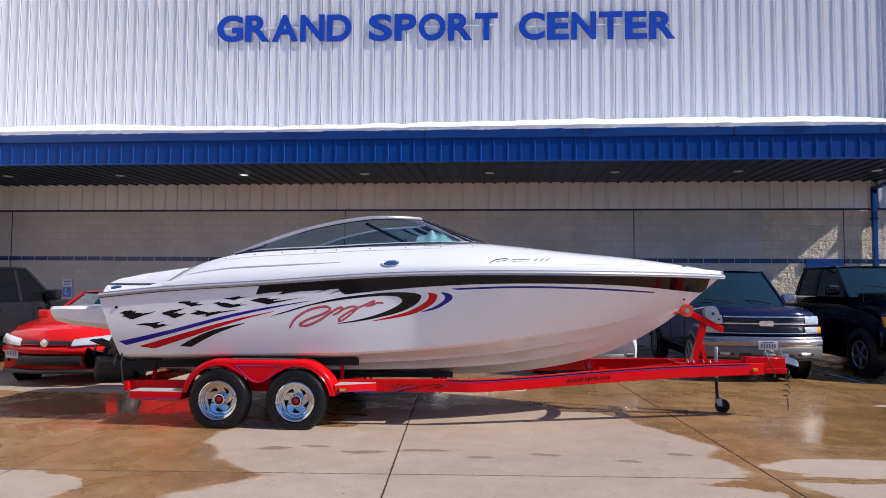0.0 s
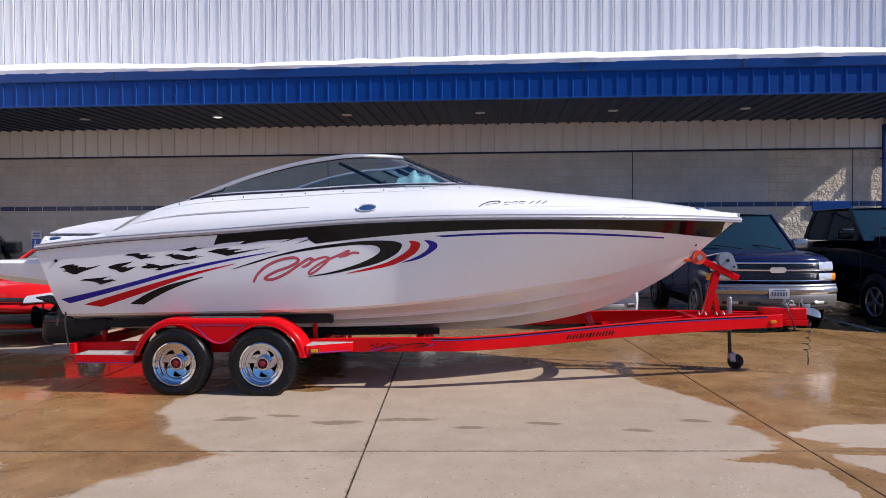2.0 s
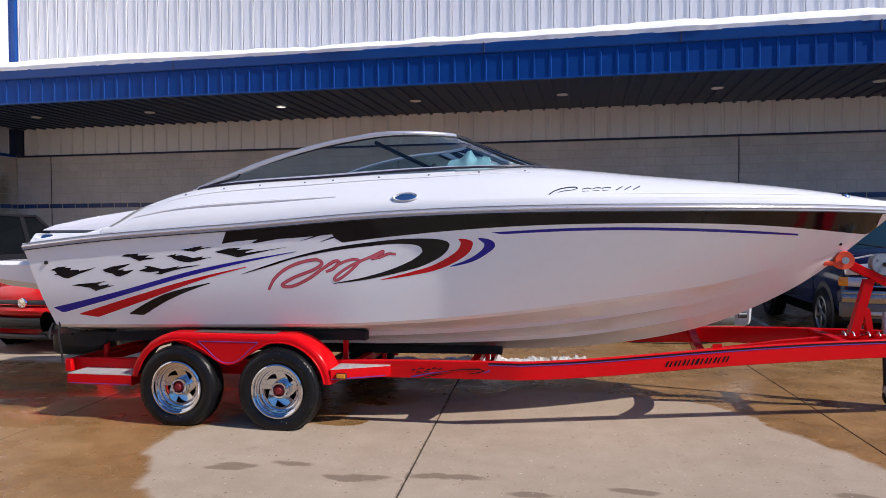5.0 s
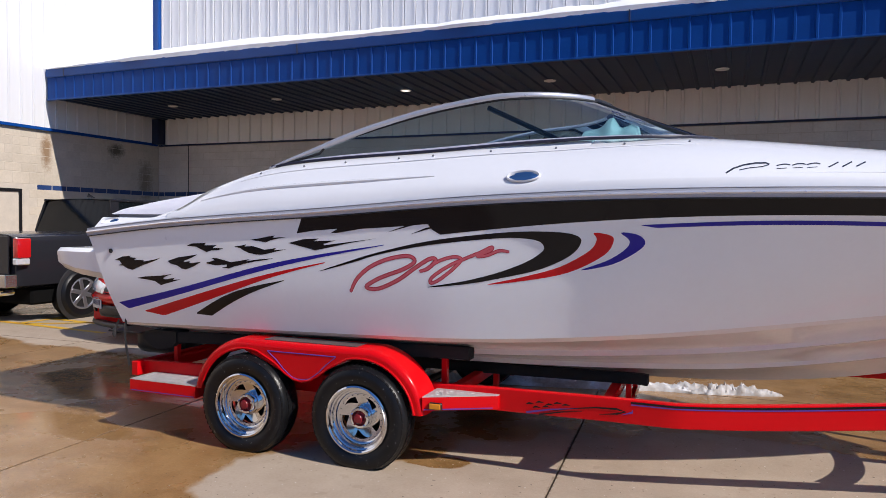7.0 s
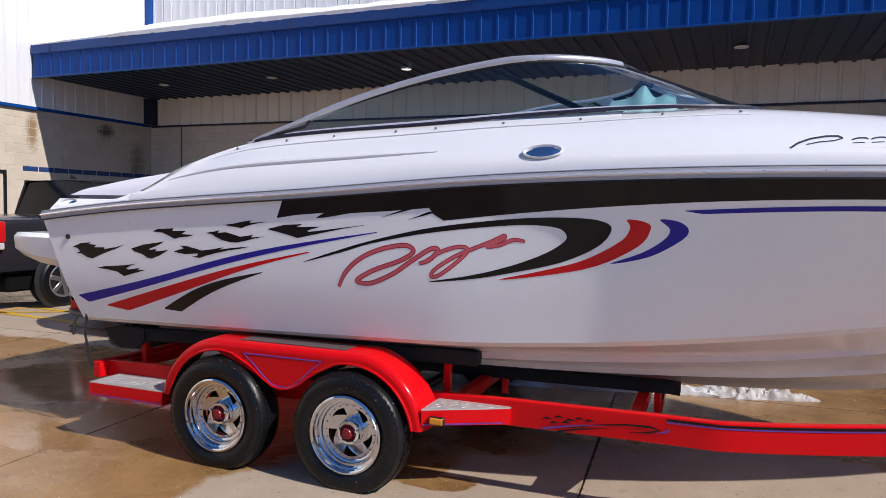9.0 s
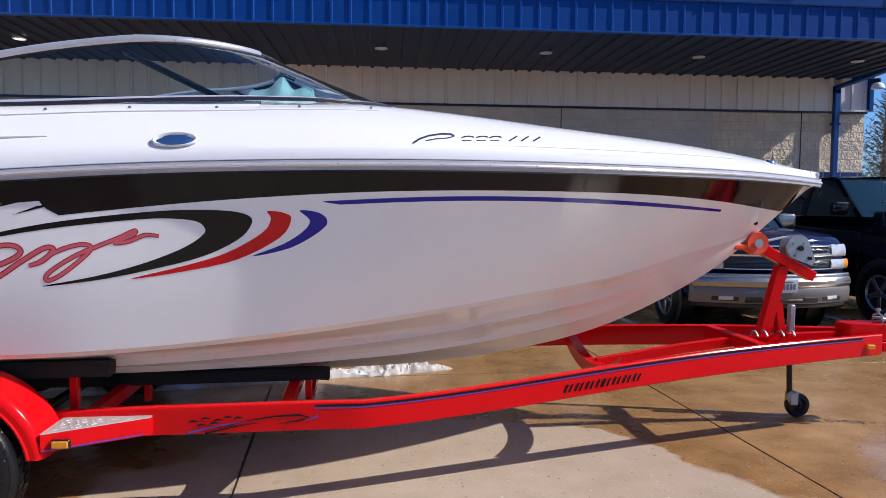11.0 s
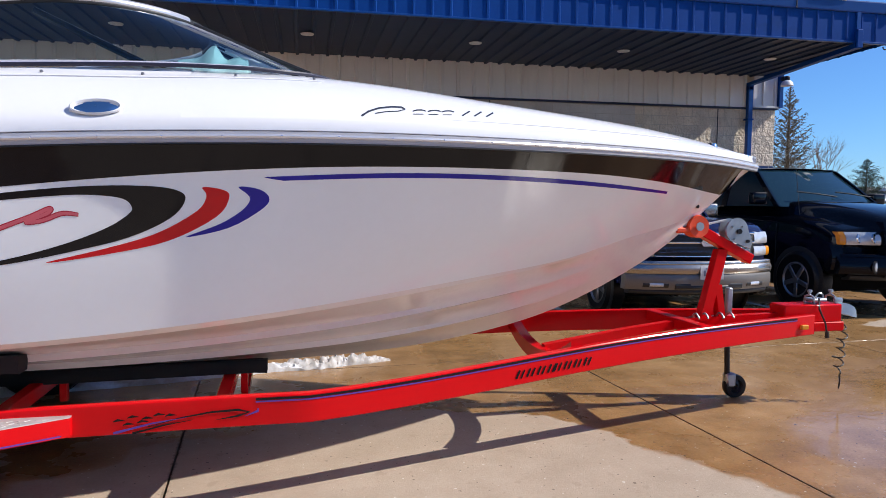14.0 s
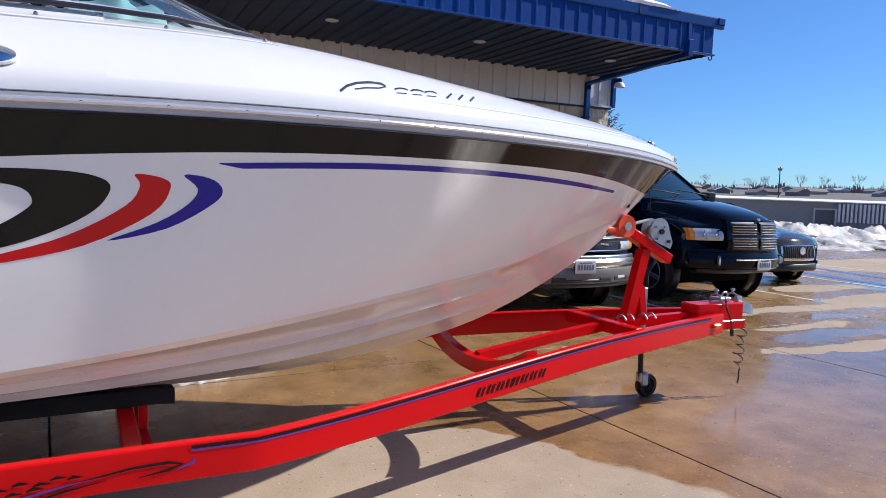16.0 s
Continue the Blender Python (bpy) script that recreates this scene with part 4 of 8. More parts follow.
# ---- windshield ----
def ws_base(s):
    """Near half of the base curve, s from 0 at the aft tip to 1 on the centre line."""
    if s < 0.62:
        x = -2.30 + s / 0.62 * 2.30
        return Vector((x, -base_b(x) + 0.012, base_z(x) + 0.008))
    a = (s - 0.62) / 0.38 * math.pi / 2
    x, y = 0.66 * math.sin(a), -(base_b(0) - 0.012) * math.cos(a) ** 0.9
    return Vector((x, y, max(deck_z(x, y), base_z(0) * (1 - a / 1.57) + deck_mid(0.66) * (a / 1.57)) + 0.006))


top_z = spline([(-2.38, 1.878), (-2.3, 1.91), (-2.2, 1.952), (-2.02, 2.022), (-1.75, 2.128), (-1.48, 2.215), (-1.2, 2.287), (-0.93, 2.335), (-0.75, 2.36), (-0.4, 2.385)])


def ws_top(s):
    if s < 0.62:
        x = -2.31 + s / 0.62 * 1.56
        y = -(base_b(x) - 0.005 - 0.42 * max(0, top_z(x) - base_z(x)))
        return Vector((x, y, top_z(x)))
    a = (s - 0.62) / 0.38 * math.pi / 2
    y0 = base_b(-0.75) - 0.005 - 0.42 * (top_z(-0.75) - base_z(-0.75))
    return Vector((-0.75 + 0.65 * math.sin(a), -y0 * math.cos(a), top_z(-0.75) + 0.028 * math.sin(a)))


S = [i / 40 for i in range(41)]
full_base = [ws_base(s) for s in S] + [Vector((p.x, -p.y, p.z)) for p in [ws_base(s) for s in S][-2::-1]]
full_top = [ws_top(s) for s in S] + [Vector((p.x, -p.y, p.z)) for p in [ws_top(s) for s in S][-2::-1]]
rows = [[a.lerp(b, k / 6) for k in range(7)] for a, b in zip(full_base, full_top)]
part("windshield_glass", loft(rows), ws_glass, boat, "tinted wraparound windshield glass", True)
ws_r = [0.010 + 0.013 * min(1, i / 8, (80 - i) / 8) for i in range(81)]
channel_grey = plain("base_channel_grey", (0.50, 0.50, 0.57), 0.32, 0.15, vary=0.05)
ws_frame = part("windshield_frame", tube([p + Vector((0, 0, 0.004)) for p in full_top[:36]], ws_r[:36], 10), alu_frame, boat, "satin silver windshield frame", True)
part("far_rail", tube([p + Vector((0, 0, 0.004)) for p in full_top[45:]], [0.6 * r for r in ws_r[45:]], 10), channel_grey, ws_frame, "grey inner face of the far rail", True)
part("front_rail", tube([p + Vector((0, 0, 0.004)) for p in full_top[35:46]], 0.016, 10), gasket, ws_frame, "dark front rail", True)
part("top_gasket", tube([a.lerp(b, 0.045 if (b - a).length > 0.2 else 0.3) for b, a in zip(full_base[:42], full_top[:42])], 0.009, 8), gasket, ws_frame, "", True)
seal_navy = plain("navy_window_seal", (0.016, 0.016, 0.035), 0.45, vary=0.15)
part("base_gasket", tube([p + Vector((0, -0.004 if p.y < 0 else 0.004, 0.006)) for p in full_base[:50]], 0.010, 8), seal_navy, ws_frame, "dark navy seal along the base", True)
near_base = list(zip(full_base, full_top))[3:]
part("base_channel", loft([[a.lerp(b, min(0.5, k / max((b - a).length, 0.05))) + o * (1 if a.y < 0 else -1) for k, o in ((0.022, Vector((0, -0.010, 0))), (0.030, Vector((0, -0.013, 0))), (0.050, Vector((0, -0.011, 0))), (0.056, Vector((0, -0.004, 0))), (0.030, Vector((0, 0.006, 0))))] for a, b in near_base[:-3]], True, True), channel_grey, ws_frame, "flat silver base channel", True)
# corner posts of the front panes and an inner brace
for sgn in (1, -1):
    a, b = ws_base(0.80), ws_top(0.88)
    part("mullion", tube([(a.x, sgn * a.y, a.z + 0.01), ((a.x + b.x) / 2, sgn * (a.y + b.y) / 2, (a.z + b.z) / 2), (b.x, sgn * b.y, b.z)], 0.013, 8), gasket, ws_frame)
part("mullion", tube([ws_base(1.0) + Vector((0, 0, 0.01)), ws_top(1.0)], 0.014, 8), gasket, ws_frame)
for sgn in (1, -1):
    part("brace", tube([(-0.79, sgn * 0.80, 2.30), (-0.28, sgn * 0.89, 2.055)], 0.017, 8), black_plastic, ws_frame)

# cockpit: two helm seats and wheel, seen through the glass
seat_mat = plain("aqua_seat_vinyl", (0.44, 0.58, 0.58), 0.5, vary=0.06)
for y in (-0.42, 0.42):
    part("seat", boxed((-0.72, y - 0.24, 1.25), (-0.30, y + 0.24, 1.78), 0.07, None, 3), seat_mat, boat, "", True)
    part("seat_back", boxed((-0.84, y - 0.24, 1.7), (-0.68, y + 0.24, 2.02), 0.06, None, 3), seat_mat, boat, "", True)
part("dash_pod", loft([[(x, 0.28 + y, 1.98 + 0.24 * math.sqrt(max(0, 1 - (y / 0.3) ** 2)) * max(0, math.sin((x + 0.25) / 0.55 * math.pi)) ** 0.6) for y in np.linspace(-0.3, 0.3, 13)] for x in np.linspace(-0.25, 0.3, 12)]), seat_mat, boat, "pale instrument pod", True)
pod_h = lin([(-0.27, 0.0), (-0.22, 0.17), (-0.12, 0.185), (-0.085, 0.21), (-0.06, 0.25), (-0.03, 0.255), (0.02, 0.18), (0.09, 0.205), (0.13, 0.19), (0.17, 0.0)])
part("dash_pod", loft([[(x, -0.45 + y, 2.0 + pod_h(x) * math.sqrt(max(0, 1 - (y / 0.22) ** 2))) for y in np.linspace(-0.22, 0.22, 11)] for x in np.linspace(-0.27, 0.17, 23)]), seat_mat, boat, "", True)
part("steering_wheel", tube([(-0.42 + 0.06 * math.sin(a), -0.42 + 0.17 * math.cos(a), 1.98 + 0.16 * math.sin(a)) for a in np.linspace(0, math.tau, 25)[:-1]], 0.014, 8, True), black_plastic, boat, "", True)
part("rear_bench", boxed((-2.5, -0.9, 1.25), (-2.05, 0.9, 1.82), 0.08, None, 3), vinyl_pad, boat, "", True)

# cover snaps along the windshield base
snap_metal = plain("dull_snap_metal", (0.22, 0.22, 0.24), 0.3, 0.8, vary=0.1)
for x in (-2.353, -2.026, -1.717, -1.331, -1.092, -0.708, -0.30, 0.10, 0.46):
    y, z = deck_side(x, 0.90)
    part("snap", lathe([(0.001, -0.010), (0.006, -0.008), (0.0075, -0.003), (0.0075, 0.006)], 10), snap_metal, boat).matrix_local = pose(x, y - 0.001, z, -40, 0, 0)


# engine room vents and lights: chrome oval eyes
def oval(cx, y, z, rx, rz, tilt, name, label):
    v = part(name, bmesh.new(), deck_white, boat, label)
    v.matrix_local = pose(cx, y, z, tilt, -2, 0)
    ring = []
    for rr, d in ((1.0, 0.0), (0.985, -0.008), (0.93, -0.011), (0.89, -0.006), (0.87, 0.004)):
        ring.append([(rx * rr * math.cos(a), d, rz * rr * math.sin(a) * (1 if rr > 0.9 else 0.95)) for a in np.linspace(0, math.tau, 33)[:-1]])
    part("bezel", loft(ring, True), deck_white, v, "", True)
    cup = [[(rx * rr * math.cos(a), d, rz * rr * math.sin(a)) for a in np.linspace(0, math.tau, 33)[:-1]] for rr, d in ((0.88, 0.001), (0.8, -0.005), (0.45, -0.009), (0.02, -0.010))]
    part("chrome_eye", loft(cup, True), chrome, v, "polished chrome eye", True)
    return v


y, z = deck_side(-0.43, 0.17)
oval(-0.43, y - 0.004, z + 0.006, 0.102, 0.046, -42, "hull_vent", "oval chrome vent with white bezel")
oval(-3.555, -1.258, 1.522, 0.088, 0.040, -44, "stern_light", "oval chrome stern fitting")
# moulded ridge on the aft coaming
part("moulded_ridge", tube([(x, deck_side(x, 0.40 - 0.05 * (x + 2.5))[0] - 0.002, deck_side(x, 0.40 - 0.05 * (x + 2.5))[1]) for x in np.linspace(-2.75, -1.0, 24)], [0.003 + 0.013 * math.sin(math.pi * i / 23) ** 0.7 for i in range(24)], 8), deck_white, boat, "", True)
part("moulded_ridge", tube([(x, deck_side(x, 0.80)[0] - 0.001, deck_side(x, 0.80)[1]) for x in np.linspace(-2.5, 0.5, 30)], [0.002 + 0.006 * math.sin(math.pi * i / 29) ** 0.5 for i in range(30)], 6), deck_white, boat, "", True)
part("moulded_ridge", tube([(x, -(sheer_b(x) - 0.055), sheer_z(x) + 0.125) for x in np.linspace(-2.9, 2.6, 60)], 0.006, 6), deck_white, boat, "", True)
# bow cleat, bow light, bow eye, drain
nl_ = part("navigation_light", lathe([(0.030, -0.02), (0.030, 0.006), (0.025, 0.017), (0.014, 0.025), (0.001, 0.028)], 18, "Z"), chrome, boat, "small chrome navigation light", True)
nl_.matrix_local = pose(3.005, -0.335, deck_z(3.005, 0.335) - 0.004, -24, 6, 0) @ Matrix.Diagonal((0.95, 0.7, 0.8, 1))
part("lens", boxed((-0.034, -0.024, 0.004), (-0.012, 0.024, 0.018), 0.005, None, 2), black_plastic, nl_, "dark lens", True)
part("bow_light", boxed((3.40, -0.06, deck_z(3.43, 0.0) - 0.01), (3.47, 0.06, deck_z(3.43, 0.0) + 0.014), 0.008, None, 2), chrome, boat, "", True)
part("through_hull", rod((3.05, side_point(3.05, 1.43) - 0.008, 1.43), (3.05, side_point(3.05, 1.43) + 0.03, 1.43), 0.013), black_plastic, boat)
part("through_hull", rod((-3.52, side_point(-3.4, 1.31) - 0.008, 1.31), (-3.52, side_point(-3.4, 1.31) + 0.03, 1.31), 0.016), black_plastic, boat)
part("bow_eye", tube([(3.14 + 0.05 * math.cos(a), 0, 1.30 + 0.05 * math.sin(a)) for a in np.linspace(-2.4, 1.0, 12)], 0.009, 8), chrome, boat)

# swim platform: flat top, chamfered sides, rising underside
rows = []
for x, hb, zt, zb in ((-3.55, 1.0, 1.305, 1.02), (-3.95, 1.0, 1.305, 1.055), (-4.25, 0.98, 1.305, 1.085), (-4.32, 0.96, 1.305, 1.095), (-4.50, 0.92, 1.302, 1.125), (-4.575, 0.86, 1.295, 1.15), (-4.60, 0.80, 1.27, 1.18)):
    rows.append([(x, -hb + 0.08, zb), (x, -hb + 0.01, zb + 0.06), (x, -hb, zt - 0.03), (x, -hb + 0.03, zt), (x, hb - 0.03, zt), (x, hb, zt - 0.03), (x, hb - 0.01, zb + 0.06), (x, hb - 0.08, zb)])
part("swim_platform", loft(rows, True, True), gelcoat, boat, "white moulded swim platform", True)

# stern drive
drive = part("stern_drive", boxed((-4.06, -0.20, 0.46), (-3.46, 0.20, 0.98), 0.09, None, 3), black_plastic, boat, "black stern drive with propeller", True)
part("leg", loft([[(x + dx, 0.11 * math.sin(a) * w, 0.86 - i * 0.13) for x, w, a in ((-0.17, 0.2, 1.57), (-0.05, 1, 1.57), (0.08, 1, 1.57), (0.17, 0.2, 1.57), (0.17, 0.2, -1.57), (0.08, 1, -1.57), (-0.05, 1, -1.57), (-0.17, 0.2, -1.57))] for i, dx in enumerate((-3.98, -4.0, -4.02, -4.04, -4.06))], True, True), black_plastic, drive, "", True)
part("cavitation_plate", boxed((-4.38, -0.14, 0.545), (-3.82, 0.14, 0.562), 0.006), black_plastic, drive)
part("gearcase", lathe([(0.002, -3.70), (0.06, -3.76), (0.10, -3.90), (0.095, -4.12), (0.06, -4.24)], 18, "X"), black_plastic, drive, "", True).matrix_local = pose(0, 0, 0.37)
hubp = part("propeller", lathe([(0.05, -4.24), (0.052, -4.3), (0.045, -4.38), (0.03, -4.4)], 16, "X"), black_plastic, drive, "", True)
hubp.matrix_local = pose(0, 0, 0.37)
for k in range(4):
    rows = []
    for r in np.linspace(0.045, 0.20, 7):
        wdt = 0.075 + 0.065 * math.sin((r - 0.045) / 0.145 * math.pi * 0.8)
        tw = 1.0 - 3.2 * r
        rows.append([(-4.31 + c * wdt * math.sin(tw), r * math.cos(c * wdt / r * 0.9), r * math.sin(c * wdt / r * 0.9)) for c in np.linspace(-1, 1, 7)])
    bl = part("blade", loft(rows), black_plastic, hubp, "", True)
    bl.matrix_local = pose(0, 0, 0, 90 * k + 20)
part("skeg", extrude_outline([(-3.86, 0.31), (-4.16, 0.31), (-4.18, 0.14), (-4.12, 0.13)], 0.016, lambda a, b, c: (a, c - 0.008, b)), black_plastic, drive)
part("drive_housing", boxed((-4.44, -0.17, 0.30), (-3.84, 0.17, 0.67), 0.11, None, 3), black_plastic, boat, "black drive housing below the transom", True)
part("trim_ram", rod((-3.62, -0.13, 0.60), (-4.12, -0.11, 0.70), 0.025), black_plastic, drive)
part("trim_ram", rod((-3.62, 0.13, 0.60), (-4.12, 0.11, 0.70), 0.025), black_plastic, drive)
for sgn in (-1, 1):
    part("trim_tab", boxed((-3.85, sgn * 0.85 - 0.16, 0.655), (-3.52, sgn * 0.85 + 0.16, 0.67), 0.004), black_plastic, boat)
drive.matrix_local = Matrix.Translation((-0.10, 0, 0.02)) @ pose(-3.62, 0, 0.72) @ pose(0, 0, 0, 0, 20, 0) @ pose(3.62, 0, -0.72)
part("transom_strap", tube([(-3.50, -1.17, 0.80), (-3.505, -1.18, 0.66), (-3.49, -1.15, 0.44)], 0.009, 6), gasket, boat, "black tie-down strap")
part("strap_tail", tube([(-3.54, -1.20, 0.79), (-3.56, -1.21, 0.74), (-3.575, -1.21, 0.68), (-3.57, -1.21, 0.655)], [0.006, 0.008, 0.016, 0.006], 6), gasket, boat)


# ---- hull graphics, laid on the near side ----
def on_side(x, z, lift=0.0012):
    xr = x
    for _ in range(4):
        xr = x + (xr - rake(xr, z))
    y = side_point(xr, z)
    return (x, y - lift, z)


def ribbon(name, top, bot, mat, label="", steps=60, lift=0.0012, power=None):
    """A shape between two splines over x; top and bot are (x, z) lists with common ends."""
    def tipped(pts):
        if len(pts) > 3 and pts[1][0] - pts[0][0] < 0.2:
            body, tip = spline(pts[1:]), lin(pts[:2])
            return lambda x: tip(x) if x < pts[1][0] else body(x)
        return spline(pts)
    ft, fb = tipped(top), tipped(bot)
    x0, x1 = max(top[0][0], bot[0][0]), min(top[-1][0], bot[-1][0])
    rows = []
    for i in range(steps + 1):
        x = x0 + (x1 - x0) * i / steps
        a, b = fb(x), ft(x)
        rows.append([on_side(x, a + (b - a) * k / 4, lift) for k in range(5)])
    return part(name, loft(rows), mat, boat, label, True)


def outline(name, pts, mat, label="", lift=0.0012, parent=None, smooth=0):
    """A flat closed shape, cut along x so that it follows the side."""
    P = list(pts)
    if smooth:
        n = len(P)
        Q = []
        for i in range(n):
            p0, p1, p2, p3 = (Vector(P[(i + k) % n]) for k in (-1, 0, 1, 2))
            for s in range(smooth):
                t = s / smooth
                Q.append(0.5 * ((2 * p1) + (p2 - p0) * t + (2 * p0 - 5 * p1 + 4 * p2 - p3) * t * t + (3 * p1 - p0 - 3 * p2 + p3) * t ** 3))
        P = [(q[0], q[1]) for q in Q]
    bm = bmesh.new()
    vs = [bm.verts.new((x, 0, z)) for x, z in P]
    bm.faces.new(vs)
    lo, hi = min(p[0] for p in P), max(p[0] for p in P)
    k = int((hi - lo) / 0.08)
    for i in range(1, k + 1):
        x = lo + (hi - lo) * i / (k + 1)
        bmesh.ops.bisect_plane(bm, geom=bm.verts[:] + bm.edges[:] + bm.faces[:], plane_co=(x, 0, 0), plane_no=(1, 0, 0))
    zs_ = [p[1] for p in P]
    k = int((max(zs_) - min(zs_)) / 0.08)
    for i in range(1, k + 1):
        z = min(zs_) + (max(zs_) - min(zs_)) * i / (k + 1)
        bmesh.ops.bisect_plane(bm, geom=bm.verts[:] + bm.edges[:] + bm.faces[:], plane_co=(0, 0, z), plane_no=(0, 0, 1))
    bmesh.ops.triangulate(bm, faces=bm.faces)
    for v in bm.verts:
        v.co = on_side(v.co.x, v.co.z, lift)
    return part(name, bm, mat, parent or boat, label)


def stroke(name, pts, width, mat, parent, lift=0.0012, steps=8):
    """A brush stroke along a smooth line on the hull side; width by point."""
    P = [Vector(p) for p in pts]
    n = len(P)
    L, R = [], []
    C, Wd = [], []
    for i in range(n - 1):
        p0, p1, p2, p3 = P[max(i - 1, 0)], P[i], P[i + 1], P[min(i + 2, n - 1)]
        for s in range(steps + (i == n - 2)):
            t = s / steps
            C.append(0.5 * ((2 * p1) + (p2 - p0) * t + (2 * p0 - 5 * p1 + 4 * p2 - p3) * t * t + (3 * p1 - p0 - 3 * p2 + p3) * t ** 3))
            w0 = width[i] if isinstance(width, (list, tuple)) else width
            w1 = width[i + 1] if isinstance(width, (list, tuple)) else width
            Wd.append(w0 + (w1 - w0) * t)
    rows = []
    for i, c in enumerate(C):
        d = (C[min(i + 1, len(C) - 1)] - C[max(i - 1, 0)])
        d = d.normalized() if d.length else Vector((1, 0))
        o = Vector((-d.y, d.x)) * Wd[i] / 2
        rows.append([on_side(c.x + o.x, c.y + o.y, lift), on_side(c.x - o.x, c.y - o.y, lift)])
    return part(name, loft(rows), mat, parent)


outline("stripe", [(-1.884, 1.562), (-1.53, 1.592), (-1.001, 1.626), (-0.997, 1.537), (-1.244, 1.515), (-1.457, 1.501), (-1.617, 1.474), (-1.679, 1.469), (-1.624, 1.499), (-1.8, 1.484), (-1.929, 1.464)], vinyl_black, "black flame-edged stripe")
outline("stripe", [(-1.284, 1.480), (-1.068, 1.536), (-1.138, 1.530)], vinyl_black)
outline("stripe", [(-1.126, 1.472), (-0.92, 1.527), (-1.016, 1.514)], vinyl_black)
band_bottom = spline([(-0.927, 1.473), (-0.659, 1.504), (-0.327, 1.538), (0.0, 1.565), (0.41, 1.59), (1.37, 1.608), (2.1, 1.596), (2.6, 1.567), (3.0, 1.532), (3.4, 1.50)])
xs_b = [-1.003, -0.98] + list(np.linspace(-0.927, 3.36, 90))
rows = []
for x in xs_b:
    b = band_bottom(x) if x >= -0.927 else (1.53 if x < -1 else 1.503)
    b = max(b, keel_z(x) + 0.002)
    t = sheer_z(x) - 0.001
    rows.append([on_side(x, b + (t - b) * k / 4, 0.0012) for k in range(5)])
rows += [[(3.36 + (BOW - 3.36) * k / 6, side_point(3.36 + (BOW - 0.01 - 3.36) * k / 6, max(keel_z(3.36 + (BOW - 3.36) * k / 6), 1.49)) - 0.0012, max(keel_z(3.36 + (BOW - 3.36) * k / 6) - 0.002, 1.49) + (sheer_z(3.4) - max(keel_z(3.36 + (BOW - 3.36) * k / 6), 1.49)) * j / 4) for j in range(5)] for k in range(1, 6)]
part("stripe", loft(rows), vinyl_black, boat, "broad black band under the rub rail", True)
ribbon("stripe", [(0.235, 1.546), (0.787, 1.574), (1.382, 1.577), (2.122, 1.551), (2.61, 1.521)], [(0.235, 1.543), (0.31, 1.531), (0.787, 1.552), (1.385, 1.555), (2.13, 1.530), (2.61, 1.506)], vinyl_blue, "thin blue line")
outline("stripe", [(-1.78, 1.22), (-1.528, 1.303), (-1.35, 1.355), (-1.085, 1.418), (-0.827, 1.46), (-0.49, 1.496), (-0.245, 1.501), (-0.122, 1.484), (-0.092, 1.444), (-0.156, 1.366), (-0.33, 1.282), (-0.581, 1.218), (-0.781, 1.178), (-0.994, 1.151),
                   (-0.995, 1.157), (-0.782, 1.198), (-0.579, 1.255), (-0.411, 1.322), (-0.318, 1.382), (-0.303, 1.415), (-0.335, 1.447), (-0.425, 1.46), (-0.557, 1.459), (-0.826, 1.432), (-1.085, 1.395), (-1.349, 1.34), (-1.528, 1.286)], vinyl_black, "black hook-shaped sweep", smooth=5)
outline("stripe", [(-0.02, 1.499), (0.064, 1.488), (0.086, 1.456), (0.031, 1.373), (-0.167, 1.269), (-0.415, 1.213), (-0.644, 1.181), (-0.413, 1.239), (-0.214, 1.301), (-0.049, 1.396), (-0.006, 1.462)], vinyl_red, "red crescent", smooth=4)
outline("stripe", [(0.126, 1.502), (0.209, 1.494), (0.252, 1.459), (0.226, 1.41), (0.08, 1.324), (-0.1, 1.284), (0.047, 1.343), (0.145, 1.408), (0.171, 1.458)], vinyl_blue, "blue crescent", smooth=4)
ribbon("stripe", [(-3.512, 0.926), (-2.819, 1.087), (-2.26, 1.233), (-1.763, 1.332), (-1.306, 1.404)], [(-3.512, 0.922), (-3.434, 0.881), (-2.83, 1.041), (-2.265, 1.196), (-1.768, 1.31), (-1.306, 1.400)], vinyl_blue, "blue tapering stripe")
ribbon("stripe", [(-3.283, 0.874), (-2.698, 1.045), (-2.184, 1.185), (-1.73, 1.282)], [(-3.283, 0.868), (-3.113, 0.846), (-2.572, 1.024), (-2.146, 1.166), (-1.73, 1.276)], vinyl_red, "red tapering stripe")
ribbon("stripe", [(-2.812, 0.886), (-2.535, 1.025), (-2.272, 1.105), (-2.051, 1.151)], [(-2.812, 0.876), (-2.685, 0.870), (-2.458, 0.992), (-2.24, 1.082), (-2.051, 1.146)], vinyl_black, "black tapering stripe")
outline("flag_fragment", [(-3.491, 1.245), (-3.419, 1.271), (-3.331, 1.279), (-3.352, 1.268), (-3.288, 1.264), (-3.311, 1.248), (-3.221, 1.251), (-3.226, 1.24), (-3.12, 1.258), (-3.056, 1.275), (-3.133, 1.244), (-3.229, 1.214), (-3.332, 1.176), (-3.376, 1.182), (-3.42, 1.204), (-3.466, 1.206), (-3.43, 1.217), (-3.449, 1.239)], vinyl_black, "ragged black checker fragment")
outline("flag_fragment", [(-3.006, 1.251), (-2.909, 1.28), (-2.82, 1.292), (-2.74, 1.304), (-2.791, 1.28), (-2.857, 1.257), (-2.864, 1.247), (-2.809, 1.256), (-2.816, 1.241), (-2.714, 1.253), (-2.784, 1.218), (-2.85, 1.195), (-2.887, 1.2), (-2.924, 1.222), (-2.981, 1.233)], vinyl_black, "ragged black checker fragment")
